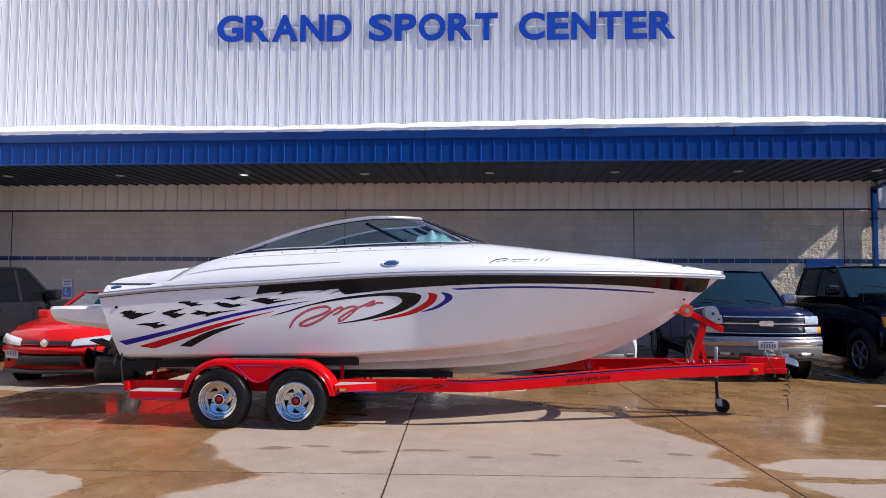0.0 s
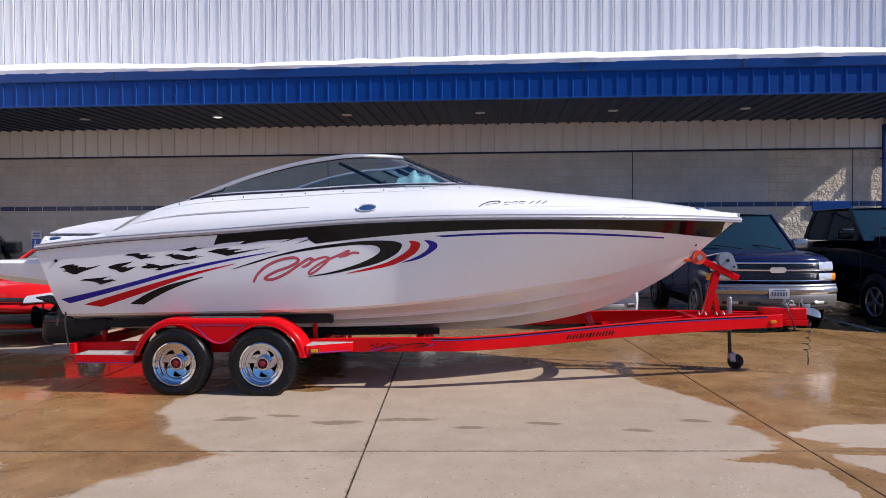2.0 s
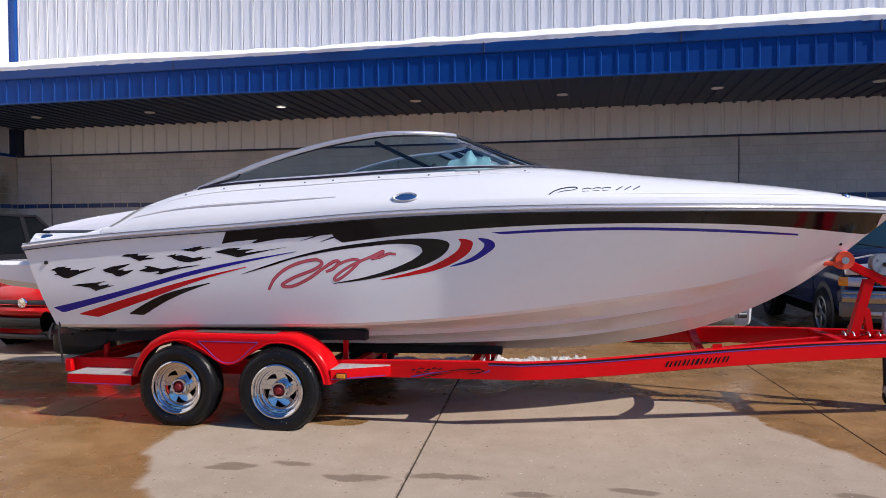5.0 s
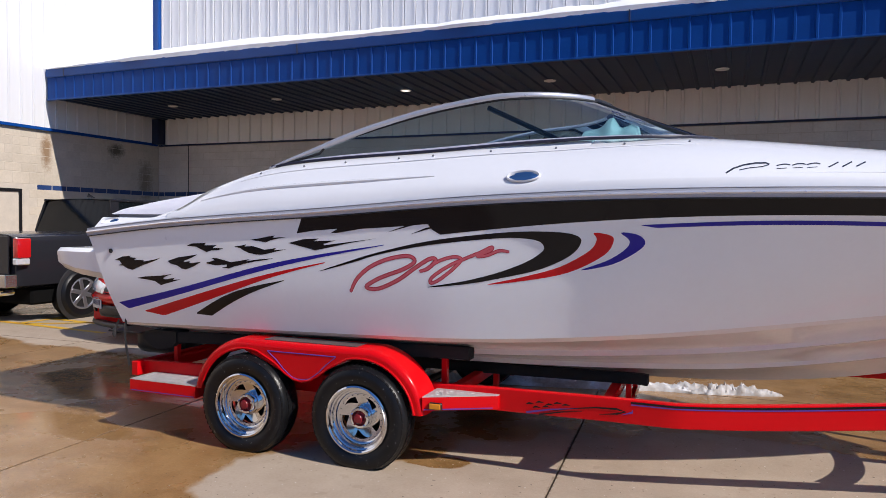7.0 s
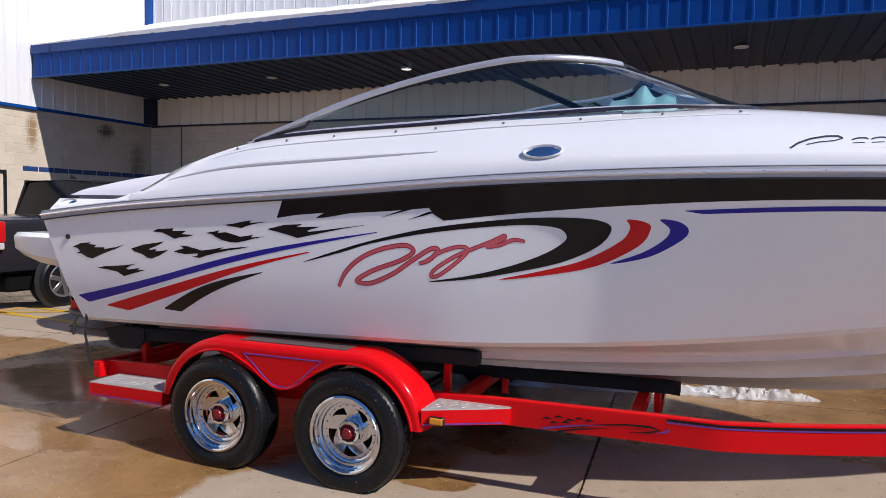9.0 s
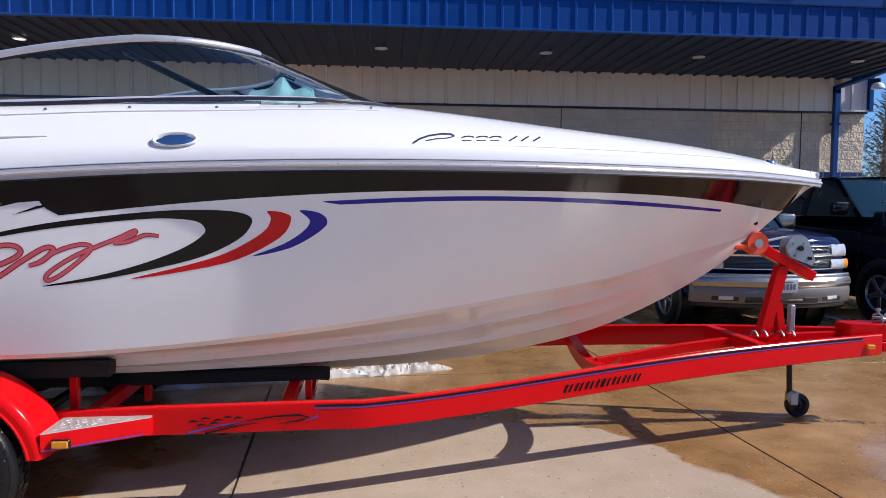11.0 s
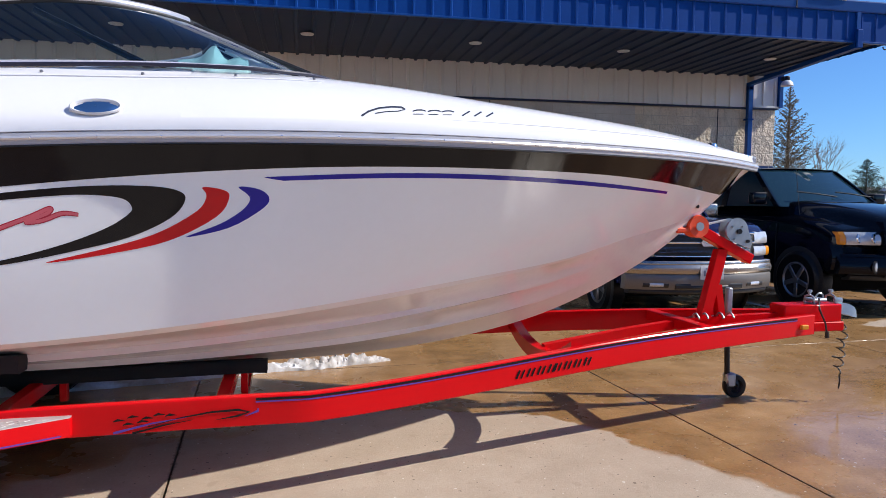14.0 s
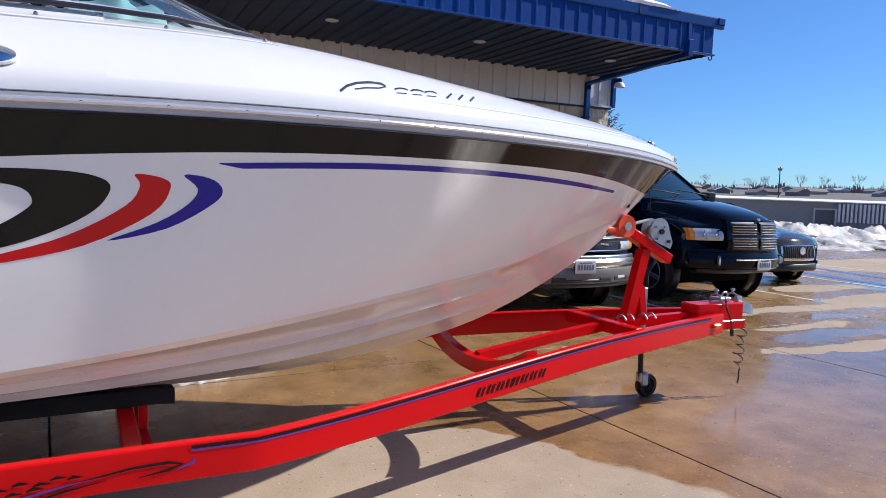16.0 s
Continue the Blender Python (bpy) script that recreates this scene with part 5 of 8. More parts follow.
outline("flag_fragment", [(-3.304, 1.117), (-3.236, 1.13), (-3.079, 1.143), (-2.973, 1.158), (-3.033, 1.141), (-3.063, 1.124), (-3.044, 1.118), (-2.951, 1.132), (-2.976, 1.117), (-2.904, 1.122), (-2.994, 1.099), (-3.09, 1.073), (-3.139, 1.1), (-3.208, 1.109)], vinyl_black, "ragged black checker fragment")
outline("flag_fragment", [(-2.826, 1.363), (-2.783, 1.38), (-2.661, 1.386), (-2.675, 1.37), (-2.57, 1.373), (-2.608, 1.353), (-2.514, 1.352), (-2.563, 1.339), (-2.619, 1.335), (-2.661, 1.323), (-2.69, 1.335), (-2.747, 1.358)], vinyl_black, "ragged black checker fragment")
outline("flag_fragment", [(-2.429, 1.366), (-2.364, 1.376), (-2.327, 1.385), (-2.341, 1.369), (-2.283, 1.374), (-2.237, 1.364), (-2.184, 1.351), (-2.091, 1.365), (-2.112, 1.349), (-2.009, 1.359), (-2.081, 1.345), (-2.158, 1.326), (-2.217, 1.316), (-2.263, 1.318), (-2.316, 1.328), (-2.357, 1.344), (-2.377, 1.358)], vinyl_black, "ragged black checker fragment")
outline("flag_fragment", [(-2.293, 1.416), (-2.224, 1.426), (-2.159, 1.439), (-2.098, 1.448), (-2.113, 1.433), (-2.001, 1.44), (-2.081, 1.427), (-2.139, 1.413), (-2.171, 1.401), (-2.211, 1.406), (-2.25, 1.41)], vinyl_black, "ragged black checker fragment")
outline("flag_fragment", [(-2.676, 1.247), (-2.598, 1.269), (-2.625, 1.283), (-2.577, 1.283), (-2.521, 1.272), (-2.466, 1.26), (-2.397, 1.269), (-2.303, 1.286), (-2.337, 1.27), (-2.237, 1.285), (-2.117, 1.296), (-2.184, 1.282), (-2.276, 1.268), (-2.37, 1.247), (-2.438, 1.23), (-2.482, 1.215), (-2.542, 1.219), (-2.5, 1.228), (-2.496, 1.241), (-2.591, 1.233), (-2.64, 1.239)], vinyl_black, "ragged black checker fragment")
outline("flag_fragment", [(-1.998, 1.4), (-1.879, 1.428), (-1.763, 1.434), (-1.806, 1.416), (-1.645, 1.424), (-1.733, 1.4), (-1.727, 1.392), (-1.355, 1.442), (-1.525, 1.413), (-1.799, 1.356), (-1.86, 1.372)], vinyl_black, "ragged black checker fragment")
# brushed flourish in the middle of the sweep: plain curved sweeps
fl_ = part("flourish", bmesh.new(), vinyl_pink, boat, "pink-red outlined flourish of plain looping sweeps")


sweep_edge = plain("sweep_edge_red", (0.40, 0.02, 0.045), 0.15, vary=0.1, Specular_IOR_Level=0.3)
coil = [(-1.555, 1.095), (-1.50, 1.185), (-1.40, 1.265), (-1.27, 1.318), (-1.14, 1.338), (-1.10, 1.305), (-1.18, 1.255), (-1.34, 1.195), (-1.44, 1.135), (-1.36, 1.125), (-1.22, 1.185), (-1.10, 1.265), (-1.00, 1.325), (-0.96, 1.318), (-1.01, 1.268), (-1.07, 1.245)]
tail = [(-1.03, 1.262), (-0.93, 1.318), (-0.84, 1.342), (-0.80, 1.325), (-0.86, 1.262), (-0.95, 1.195), (-1.0, 1.178), (-0.985, 1.215), (-0.88, 1.285), (-0.77, 1.335), (-0.68, 1.372), (-0.61, 1.405), (-0.62, 1.385), (-0.70, 1.350), (-0.64, 1.356), (-0.565, 1.385), (-0.505, 1.380)]
for pts, w in ((coil, 0.026), (tail, 0.022)):
    n_ = len(pts)
    wd = [w * (0.75 if i in (0, n_ - 1) else 1.0) for i in range(n_)]
    stroke("sweep_edge", pts, wd, sweep_edge, fl_, 0.0013)
    stroke("brush_stroke", pts, [0.62 * k for k in wd], vinyl_pink, fl_, 0.0019)

# silver badge on the deck side: one sweep and seven plain slanted marks
badge_mat = plain("badge_silver_black", (0.17, 0.17, 0.185), 0.22, 0.7, vary=0.3, scale=30)
badge = part("deck_badge", bmesh.new(), badge_mat, boat, "dark silver badge of plain slanted marks")


def on_deck(x, z):
    b = sheer_b(x) - 0.02
    z0 = sheer_z(x) + 0.10
    f = (1 - min(max((z - z0) / (deck_mid(x) - z0), 0), 1)) ** (1 / 4.4)
    n = Vector((0, -1, 0.5)).normalized() * 0.0015
    return Vector((x, -b * f, z)) + n


def deck_mark(pts, w):
    rows = []
    P = [Vector((x, z - 0.024 * max(0, 1 - (x - 0.655) / 0.6))) for x, z in pts]
    for i, c in enumerate(P):
        d = (P[min(i + 1, len(P) - 1)] - P[max(i - 1, 0)]).normalized()
        o = Vector((-d.y, d.x)) * w * 0.5
        rows.append([on_deck(c.x + o.x, c.y + o.y), on_deck(c.x - o.x, c.y - o.y)])
    part("mark", loft(rows), badge_mat, badge)


deck_mark([(0.655, 1.848), (0.69, 1.872), (0.74, 1.890), (0.80, 1.899), (0.85, 1.898), (0.865, 1.888)], 0.009)
deck_mark([(0.72, 1.862), (0.77, 1.872), (0.83, 1.876), (0.865, 1.886)], 0.005)
for cx in (0.93, 1.005, 1.075):
    ring = [(cx + 0.033 * math.cos(a) + 0.010 * math.sin(a), 1.874 + 0.012 * math.sin(a)) for a in np.linspace(0.4, 2.9, 9)]
    deck_mark(ring, 0.006)
    deck_mark([(cx - 0.03, 1.862), (cx + 0.018, 1.863)], 0.0035)
for cx in (1.17, 1.235, 1.30):
    deck_mark([(cx - 0.024, 1.860), (cx + 0.028, 1.888)], 0.007)

# ---- trailer ----
trailer = thing("boat_trailer", "bright red tandem-axle boat trailer with chrome wheels", "trailer", RIG)
beam_y = lin([(-3.45, -1.03), (0.42, -1.03), (4.05, -0.11)])
beam_top = spline([(-3.45, 0.468), (-2.0, 0.495), (-0.57, 0.524), (-0.17, 0.529), (0.23, 0.533), (0.51, 0.533), (0.81, 0.541), (1.13, 0.557), (1.84, 0.604), (2.67, 0.646), (3.65, 0.665), (4.05, 0.668)])
beam_h = lin([(-3.45, 0.11), (-0.6, 0.14), (0.5, 0.142), (2.7, 0.15), (4.05, 0.14)])
bx = sorted(set([-3.45, -2.5, -1.5, -0.6, 0.42] + [round(-0.5 + i * 0.14, 3) for i in range(33)]))
bx = [x for x in bx if x <= 4.06]
for sgn in (-1, 1):
    rows = []
    for x in bx:
        y, t, hh = sgn * abs(beam_y(x)), beam_top(x), beam_h(x)
        o = sgn * 0.025
        rows.append([(x, y + o, t - 0.006), (x, y + o * 0.8, t), (x, y - o * 0.8, t), (x, y - o, t - 0.006), (x, y - o, t - hh + 0.006), (x, y - o * 0.8, t - hh), (x, y + o * 0.8, t - hh), (x, y + o, t - hh + 0.006)])
    part("side_beam", loft(rows, True, True), red_paint, trailer, "glossy red box beam", True)


def on_beam(x, z, lift=0.003):
    return (x, beam_y(x) - 0.025 - lift, z)


def beam_stripe(x0, x1, dz0, dz1, mat):
    rows = []
    for x in np.linspace(x0, x1, 60):
        t = beam_top(x)
        rows.append([on_beam(x, t - dz0), on_beam(x, t - dz1)])
    part("pinstripe", loft(rows), mat, trailer)


pin_blue = plain("pinstripe_blue", (0.10, 0.04, 0.30), 0.3)
beam_stripe(0.18, 3.8, 0.010, 0.021, vinyl_black)
beam_stripe(0.18, 3.8, 0.024, 0.031, pin_blue)
# small decal on the beam: ragged marks and a hook, and eight plain slanted letters-sized marks further on
dc = part("beam_graphic", bmesh.new(), vinyl_black, trailer, "small dark ragged graphic on the red beam")


def beam_strip(pts, w, parent, mat, name="mark"):
    P = [Vector(p) for p in pts]
    rows = []
    for i, c in enumerate(P):
        d = (P[min(i + 1, len(P) - 1)] - P[max(i - 1, 0)]).normalized()
        ww = w[i] if isinstance(w, (list, tuple)) else w
        o = Vector((-d.y, d.x)) * ww * 0.5
        rows.append([on_beam(c.x + o.x, c.y + o.y, 0.004), on_beam(c.x - o.x, c.y - o.y, 0.004)])
    part(name, loft(rows), mat, parent)


for x, z in ((-0.42, 0.45), (-0.36, 0.464), (-0.30, 0.455), (-0.25, 0.468), (-0.38, 0.432), (-0.32, 0.44), (-0.20, 0.463)):
    beam_strip([(x - 0.02, z - 0.003), (x, z + 0.004), (x + 0.03, z)], [0.004, 0.012, 0.002], dc, vinyl_black)
beam_strip([(-0.30, 0.415), (-0.16, 0.448), (-0.02, 0.468), (0.10, 0.472), (0.15, 0.460), (0.10, 0.444), (0.0, 0.430)], [0.003, 0.006, 0.009, 0.012, 0.016, 0.010, 0.002], dc, vinyl_black)
beam_strip([(-0.44, 0.395), (-0.28, 0.43), (-0.12, 0.452)], [0.012, 0.008, 0.002], dc, pin_blue)
beam_strip([(-0.36, 0.39), (-0.22, 0.42), (-0.1, 0.437)], [0.011, 0.007, 0.002], dc, vinyl_black)
beam_strip([(0.13, 0.44), (0.19, 0.462), (0.19, 0.475)], [0.002, 0.012, 0.006], dc, pin_blue)
nm = part("beam_lettering", bmesh.new(), vinyl_black, trailer, "row of plain slanted black marks on the beam")
x = 1.565
for i in range(8):
    z = beam_top(x) - 0.086
    for dx, w in ((0.0, 0.013), (0.030, 0.011)):
        beam_strip([(x + dx - 0.011, z - 0.023), (x + dx + 0.011, z + 0.023)], w, nm, vinyl_black, "bar")
    x += 0.040 if i == 3 else 0.068

# cross members
for x in (-3.40, -2.75, -1.0, 0.0):
    part("cross_member", boxed((x - 0.035, -1.0, 0.375), (x + 0.035, 1.0, 0.45), 0.006), red_paint, trailer)
for xc, dip in ((1.95, 0.16),):
    pts = []
    yb = abs(beam_y(xc))
    for k in range(17):
        u = -1 + k / 8
        pts.append((xc + 0.02, u * (yb - 0.02), 0.60 - dip * (1 - abs(u) ** 2.2)))
    rows = []
    for x, y, z in pts:
        rows.append([(x - 0.035, y, z + 0.045), (x + 0.035, y, z + 0.045), (x + 0.035, y, z - 0.045), (x - 0.035, y, z - 0.045)])
    part("curved_cross_member", loft(rows, True, True), red_paint, trailer, "", True)
part("cross_member", boxed((2.95, -0.36, 0.575), (3.03, 0.36, 0.655), 0.006), red_paint, trailer)
part("keel_beam", loft([[(x, -0.03, z + 0.03), (x, 0.03, z + 0.03), (x, 0.03, z - 0.03), (x, -0.03, z - 0.03)] for x, z in ((2.0, 0.47), (2.6, 0.56), (3.1, 0.62), (4.0, 0.64))], True, True), red_paint, trailer)
for x in (-1.9, -1.04):
    part("axle", rod((x - 0.43 + 0.0, -1.0, 0.30), (x - 0.43, 1.0, 0.30), 0.03), black_plastic, trailer)

# wheels
WX = (-2.31, -1.45)
TR, RR = 0.335, 0.207
HUB = 0.308


hub_red = plain("dark_red_hub", (0.22, 0.012, 0.018), 0.25, vary=0.2, scale=20)


n_ = Nodes("wet_tyre_rubber")
po = n_.coord()
# pale specks in the base colour stand for glints on water drops
drop_glints = n_.ramp(n_.noise(95, 1, 0.4, po), [(0.765, 0.0), (0.775, 1.0)])
wet_tyre = n_.done(Base_Color=n_.mix(n_.math("MULTIPLY", drop_glints, 0.8), n_.ramp(n_.noise(9, 3, 0.6, po), [(0.3, (0.004, 0.004, 0.005)), (0.7, (0.009, 0.009, 0.010))]), (0.55, 0.56, 0.58)), Roughness=n_.math("SUBTRACT", 0.34, n_.math("MULTIPLY", drop_glints, 0.28)), Specular_IOR_Level=0.3, Normal=n_.bump(n_.noise(120, 3, 0.6, po), 0.12, 0.01))


def wheel(parent, x, y, sgn, z=HUB):
    w = part("wheel", bmesh.new(), rubber, parent, "black tyre on a slotted chrome wheel")
    w.matrix_local = pose(x, y, z, 0, 0, 0 if sgn < 0 else 180)
    t = part("tyre", lathe([(RR, -0.075), (RR + 0.012, -0.088), (0.275, -0.104), (0.312, -0.096), (0.327, -0.080), (TR, -0.05), (TR, 0.05), (0.327, 0.080), (0.312, 0.096), (0.275, 0.104), (RR + 0.012, 0.088), (RR, 0.075)], 48), wet_tyre, w, "", True)
    tv, tf = [], []
    for row, (a0, a1) in enumerate(((-0.095, -0.058), (-0.05, -0.012), (-0.004, 0.034), (0.042, 0.09))):
        for k in range(52):
            an = (k + (0.5 if row % 2 else 0)) * math.tau / 52
            da = math.tau / 52 * 0.36
            b = len(tv)
            for r in (TR - 0.012, TR + 0.005):
                rr = r if 0 < row < 3 else r - 0.008
                for yy, aa in ((a0, an - da), (a1, an - da + 0.03), (a1, an + da + 0.03), (a0, an + da)):
                    edge = 0.012 if (abs(yy) > 0.085) else 0
                    tv.append(((rr - edge) * math.cos(aa), yy, (rr - edge) * math.sin(aa)))
            tf += [(b + 4, b + 5, b + 6, b + 7), (b, b + 1, b + 5, b + 4), (b + 1, b + 2, b + 6, b + 5), (b + 2, b + 3, b + 7, b + 6), (b + 3, b, b + 4, b + 7)]
    tb = tagged(part("tread", (tv, tf), wet_tyre, t), kind="stuff")
    for ob in (t, tb):
        for v in ob.data.vertices:
            v.co.z = max(v.co.z, 0.002 - HUB)
    rim = part("rim", lathe([(RR + 0.004, -0.088), (RR + 0.008, -0.095), (RR - 0.002, -0.099), (RR - 0.010, -0.094), (RR - 0.013, -0.074), (RR - 0.022, -0.070), (RR - 0.025, -0.048), (RR - 0.036, -0.046), (RR - 0.040, -0.036), (RR - 0.050, -0.034), (RR - 0.054, -0.030)], 48), wheel_chrome, w, "stepped polished chrome rim", True)
    # dished disc, one mesh: five swept slots with turned-in edges
    bm = bmesh.new()
    n, m = 5, 14
    ro = RR - 0.053
    dish = lin([(0.06, -0.010), (0.085, -0.013), (0.10, -0.018), (0.137, -0.028), (0.16, -0.031)])
    sector = math.tau / n
    for k in range(n):
        cols = []
        for c in range(m + 1):
            f = c / m
            a = (k + f) * sector + 0.35
            u = min(1, max(0, (f - 0.25) / 0.5))
            rin = 0.090 + 0.042 * u ** 1.3
            rout = 0.137 - 0.004 * (2 * u - 1) ** 2
            cols.append([bm.verts.new((r * math.cos(a), dish(r), r * math.sin(a))) for r in (0.062, 0.078, rin, rout, ro - 0.006, ro)])
        slot = [c for c in range(m) if 0.25 <= (c + 0.5) / m <= 0.75]
        back = {}
        for c in range(m):
            for q in range(5):
                if q == 2 and c in slot:
                    continue
                bm.faces.new((cols[c][q], cols[c + 1][q], cols[c + 1][q + 1], cols[c][q + 1]))
        for c in list(slot) + [slot[-1] + 1]:
            for q in (2, 3):
                p = cols[c][q].co
                back[c, q] = bm.verts.new((p.x, p.y + 0.012, p.z))
        for c in slot:
            for q in (2, 3):
                bm.faces.new((cols[c][q], cols[c + 1][q], back[c + 1, q], back[c, q]))
        for c in (slot[0], slot[-1] + 1):
            bm.faces.new((cols[c][2], cols[c][3], back[c, 3], back[c, 2]))
    bmesh.ops.remove_doubles(bm, verts=bm.verts, dist=1e-4)
    bmesh.ops.recalc_face_normals(bm, faces=bm.faces)
    part("wheel_disc", bm, wheel_chrome, w, "slotted chrome wheel face", True)
    part("brake_drum", lathe([(0.001, 0.035), (0.155, 0.035), (0.16, 0.08), (0.001, 0.08)], 24), black_plastic, w)
    for k in range(22):
        a = k * math.tau / 22
        p = Vector(((RR - 0.060) * math.cos(a), -0.026, (RR - 0.060) * math.sin(a)))
        part("rivet", rod(p, p - Vector((0, 0.007, 0)), 0.0034, None, 6), black_plastic, w)
    cap = part("hub_ring", lathe([(0.070, -0.014), (0.068, -0.046), (0.062, -0.054), (0.050, -0.054), (0.046, -0.040)], 28), chrome, w, "chrome hub ring", True)
    part("hub", lathe([(0.048, -0.028), (0.043, -0.040), (0.033, -0.046), (0.031, -0.066), (0.025, -0.074), (0.001, -0.076)], 20), hub_red, w, "red hub", True)
    for k in range(5):
        a = k * math.tau / 5 + 0.3
        part("lug_nut", rod((0.056 * math.cos(a), -0.050, 0.056 * math.sin(a)), (0.056 * math.cos(a), -0.066, 0.056 * math.sin(a)), 0.009, 0.007, 6), chrome, w)
    return w


for x in WX:
    wheel(trailer, x, -1.262, -1)
    wheel(trailer, x, 1.262, 1)

# double-arched fender with a pointed skirt between the wheels
def fender(sgn):
    ca, cb = WX
    R = 0.425
    zc = HUB
    ztop = 0.735
    outer, face = [], []
    for cx, angles in ((ca, np.linspace(170, 100, 15)), (cb, np.linspace(80, 8, 15))):
        for a in angles:
            u, w = math.cos(radians(a)), math.sin(radians(a))
            z = zc + R * w * 1.02
            outer.append((cx + R * 1.03 * u, min(ztop, z), (0.0, 1.0) if z > ztop else (u, w)))
            x, z, (u, w) = outer[-1]
            face.append((x - 0.028 * u, z - 0.028 * w))
    r2 = 0.378
    inner = []
    for a in np.linspace(9, 104, 18):
        inner.append((cb + r2 * math.cos(radians(a)), zc + r2 * math.sin(radians(a))))
    mid = (ca + cb) / 2
    inner += [(mid + 0.20, 0.605), (mid + 0.12, 0.545), (mid + 0.06, 0.512), (mid, 0.50), (mid - 0.06, 0.512), (mid - 0.12, 0.545), (mid - 0.20, 0.605)]
    for a in np.linspace(76, 169, 18):
        inner.append((ca + r2 * math.cos(radians(a)), zc + r2 * math.sin(radians(a))))
    f = part("fender", extrude_outline(face + inner, 0.014, lambda a, b, c: (a, sgn * (1.31 - c), b)), red_paint, trailer, "glossy red double fender", True)
    rows = []
    for x, z, (u, w) in outer:
        rows.append([(x + u * d, sgn * y, z + w * d) for y, d in ((1.3095, -0.030), (1.308, -0.018), (1.300, -0.006), (1.288, 0.003), (1.265, 0.010), (1.08, 0.013), (1.07, 0.0), (1.08, -0.008), (1.27, -0.008), (1.29, -0.018), (1.298, -0.030))])
    part("fender_top", loft(rows, True, True), red_paint, f, "", True)
    part("fender_liner", loft([[(x + d * u, sgn * y, z + d * w) for y, d in ((1.283, -0.012), (1.283, -0.018), (1.085, -0.018), (1.085, -0.012))] for x, z, (u, w) in outer], True, True), carpet, f, "black fender underside", True)
    edge = [(x, sgn * 1.312, z) for x, z in inner]
    part("fender_bead", tube(edge, 0.008, 6), red_paint, f, "", True)
    pin = [(mid - 0.26, 0.682), (mid + 0.26, 0.682), (mid + 0.19, 0.628), (mid + 0.13, 0.570), (mid + 0.07, 0.526), (mid + 0.03, 0.514), (mid - 0.03, 0.514), (mid - 0.07, 0.526), (mid - 0.13, 0.570), (mid - 0.19, 0.628)]
    part("pinstripe", tube([(x, sgn * 1.311, z) for x, z in pin], 0.0035, 5, True), pin_blue, f)


fender(-1)
fender(1)
pad_grey = plain("fender_strip", (0.10, 0.07, 0.07), 0.6, vary=0.15, scale=30, bump=0.4, bscale=300)
for sgn in (-1, 1):
    part("fender_pad", boxed((-2.20, sgn * 1.19 - 0.07, 0.745), (-1.50, sgn * 1.19 + 0.07, 0.7505), 0.002), pad_grey, trailer, "dark non-slip strip on the fender")
tread = plain("diamond_plate", (0.60, 0.60, 0.60), 0.5, 0.6, vary=0.1, scale=10)


def step_plate(name, x0, x1, sgn, taper, zt):
    y0, y1 = 1.305, 1.06
    ye = 1.08 if taper else y0
    base = [(x0, y0), (x1, ye), (x1, y1 - 0.02), (x0, y1)]
    s = part(name, loft([[(x, sgn * y, zt - 0.088) for x, y in base], [(x, sgn * y, zt - 0.006) for x, y in base]], True, True), red_paint, trailer, "red step with aluminium tread plate")
    tp = part("tread_plate", loft([[(x, sgn * y, zt - 0.0055) for x, y in base], [(x, sgn * y, zt) for x, y in base]], True, True), tread, s, "aluminium diamond tread plate")
    bm = bmesh.new()
    for i in range(int((x1 - x0) / 0.035)):
        for j in range(6):
            x, y = x0 + 0.025 + i * 0.035 + 0.0175 * (j % 2), 1.285 - j * 0.036
            lim = y0 + (ye - y0) * (x - x0) / (x1 - x0)
            if y1 + 0.02 < y < lim - 0.02 and x < x1 - 0.02:
                box(bm, (-0.013, -0.0035, 0), (0.013, 0.0035, 0.0018), 0, pose(x, sgn * y, zt, 0, 0, 45 if (i + j) % 2 else -45))
    tagged(part("tread_bar", bm, tread, tp), kind="stuff")
    part("pinstripe", loft([[(x0 + 0.01, sgn * (y0 + 0.002), zt - 0.083), (x0 + 0.01, sgn * (y0 + 0.002), zt - 0.076)], [(x1 - 0.01, sgn * (ye + 0.005), zt - 0.083), (x1 - 0.01, sgn * (ye + 0.005), zt - 0.076)]]), pin_blue, s)
    return s


for sgn in (-1, 1):
    step_plate("step", -1.025, -0.61, sgn, True, 0.487)
    step_plate("step", -3.33, -2.74, sgn, False, 0.388)
    am = part("marker_lamp", boxed((-0.985, sgn * 1.292 - 0.012, 0.412), (-0.90, sgn * 1.292 + 0.012, 0.455), 0.006), black_plastic, trailer)
    part("amber_lens", boxed((-0.978, sgn * 1.303 - 0.008, 0.417), (-0.907, sgn * 1.303 + 0.008, 0.450), 0.005, None, 2), amber, am, "amber marker lens")
part("marker_lamp", boxed((3.83, beam_y(3.86) - 0.055, 0.575), (3.89, beam_y(3.86) - 0.025, 0.607), 0.006), amber, trailer, "amber side marker")
part("rear_beam", boxed((-3.50, -1.12, 0.36), (-3.44, 1.12, 0.468), 0.006), red_paint, trailer)

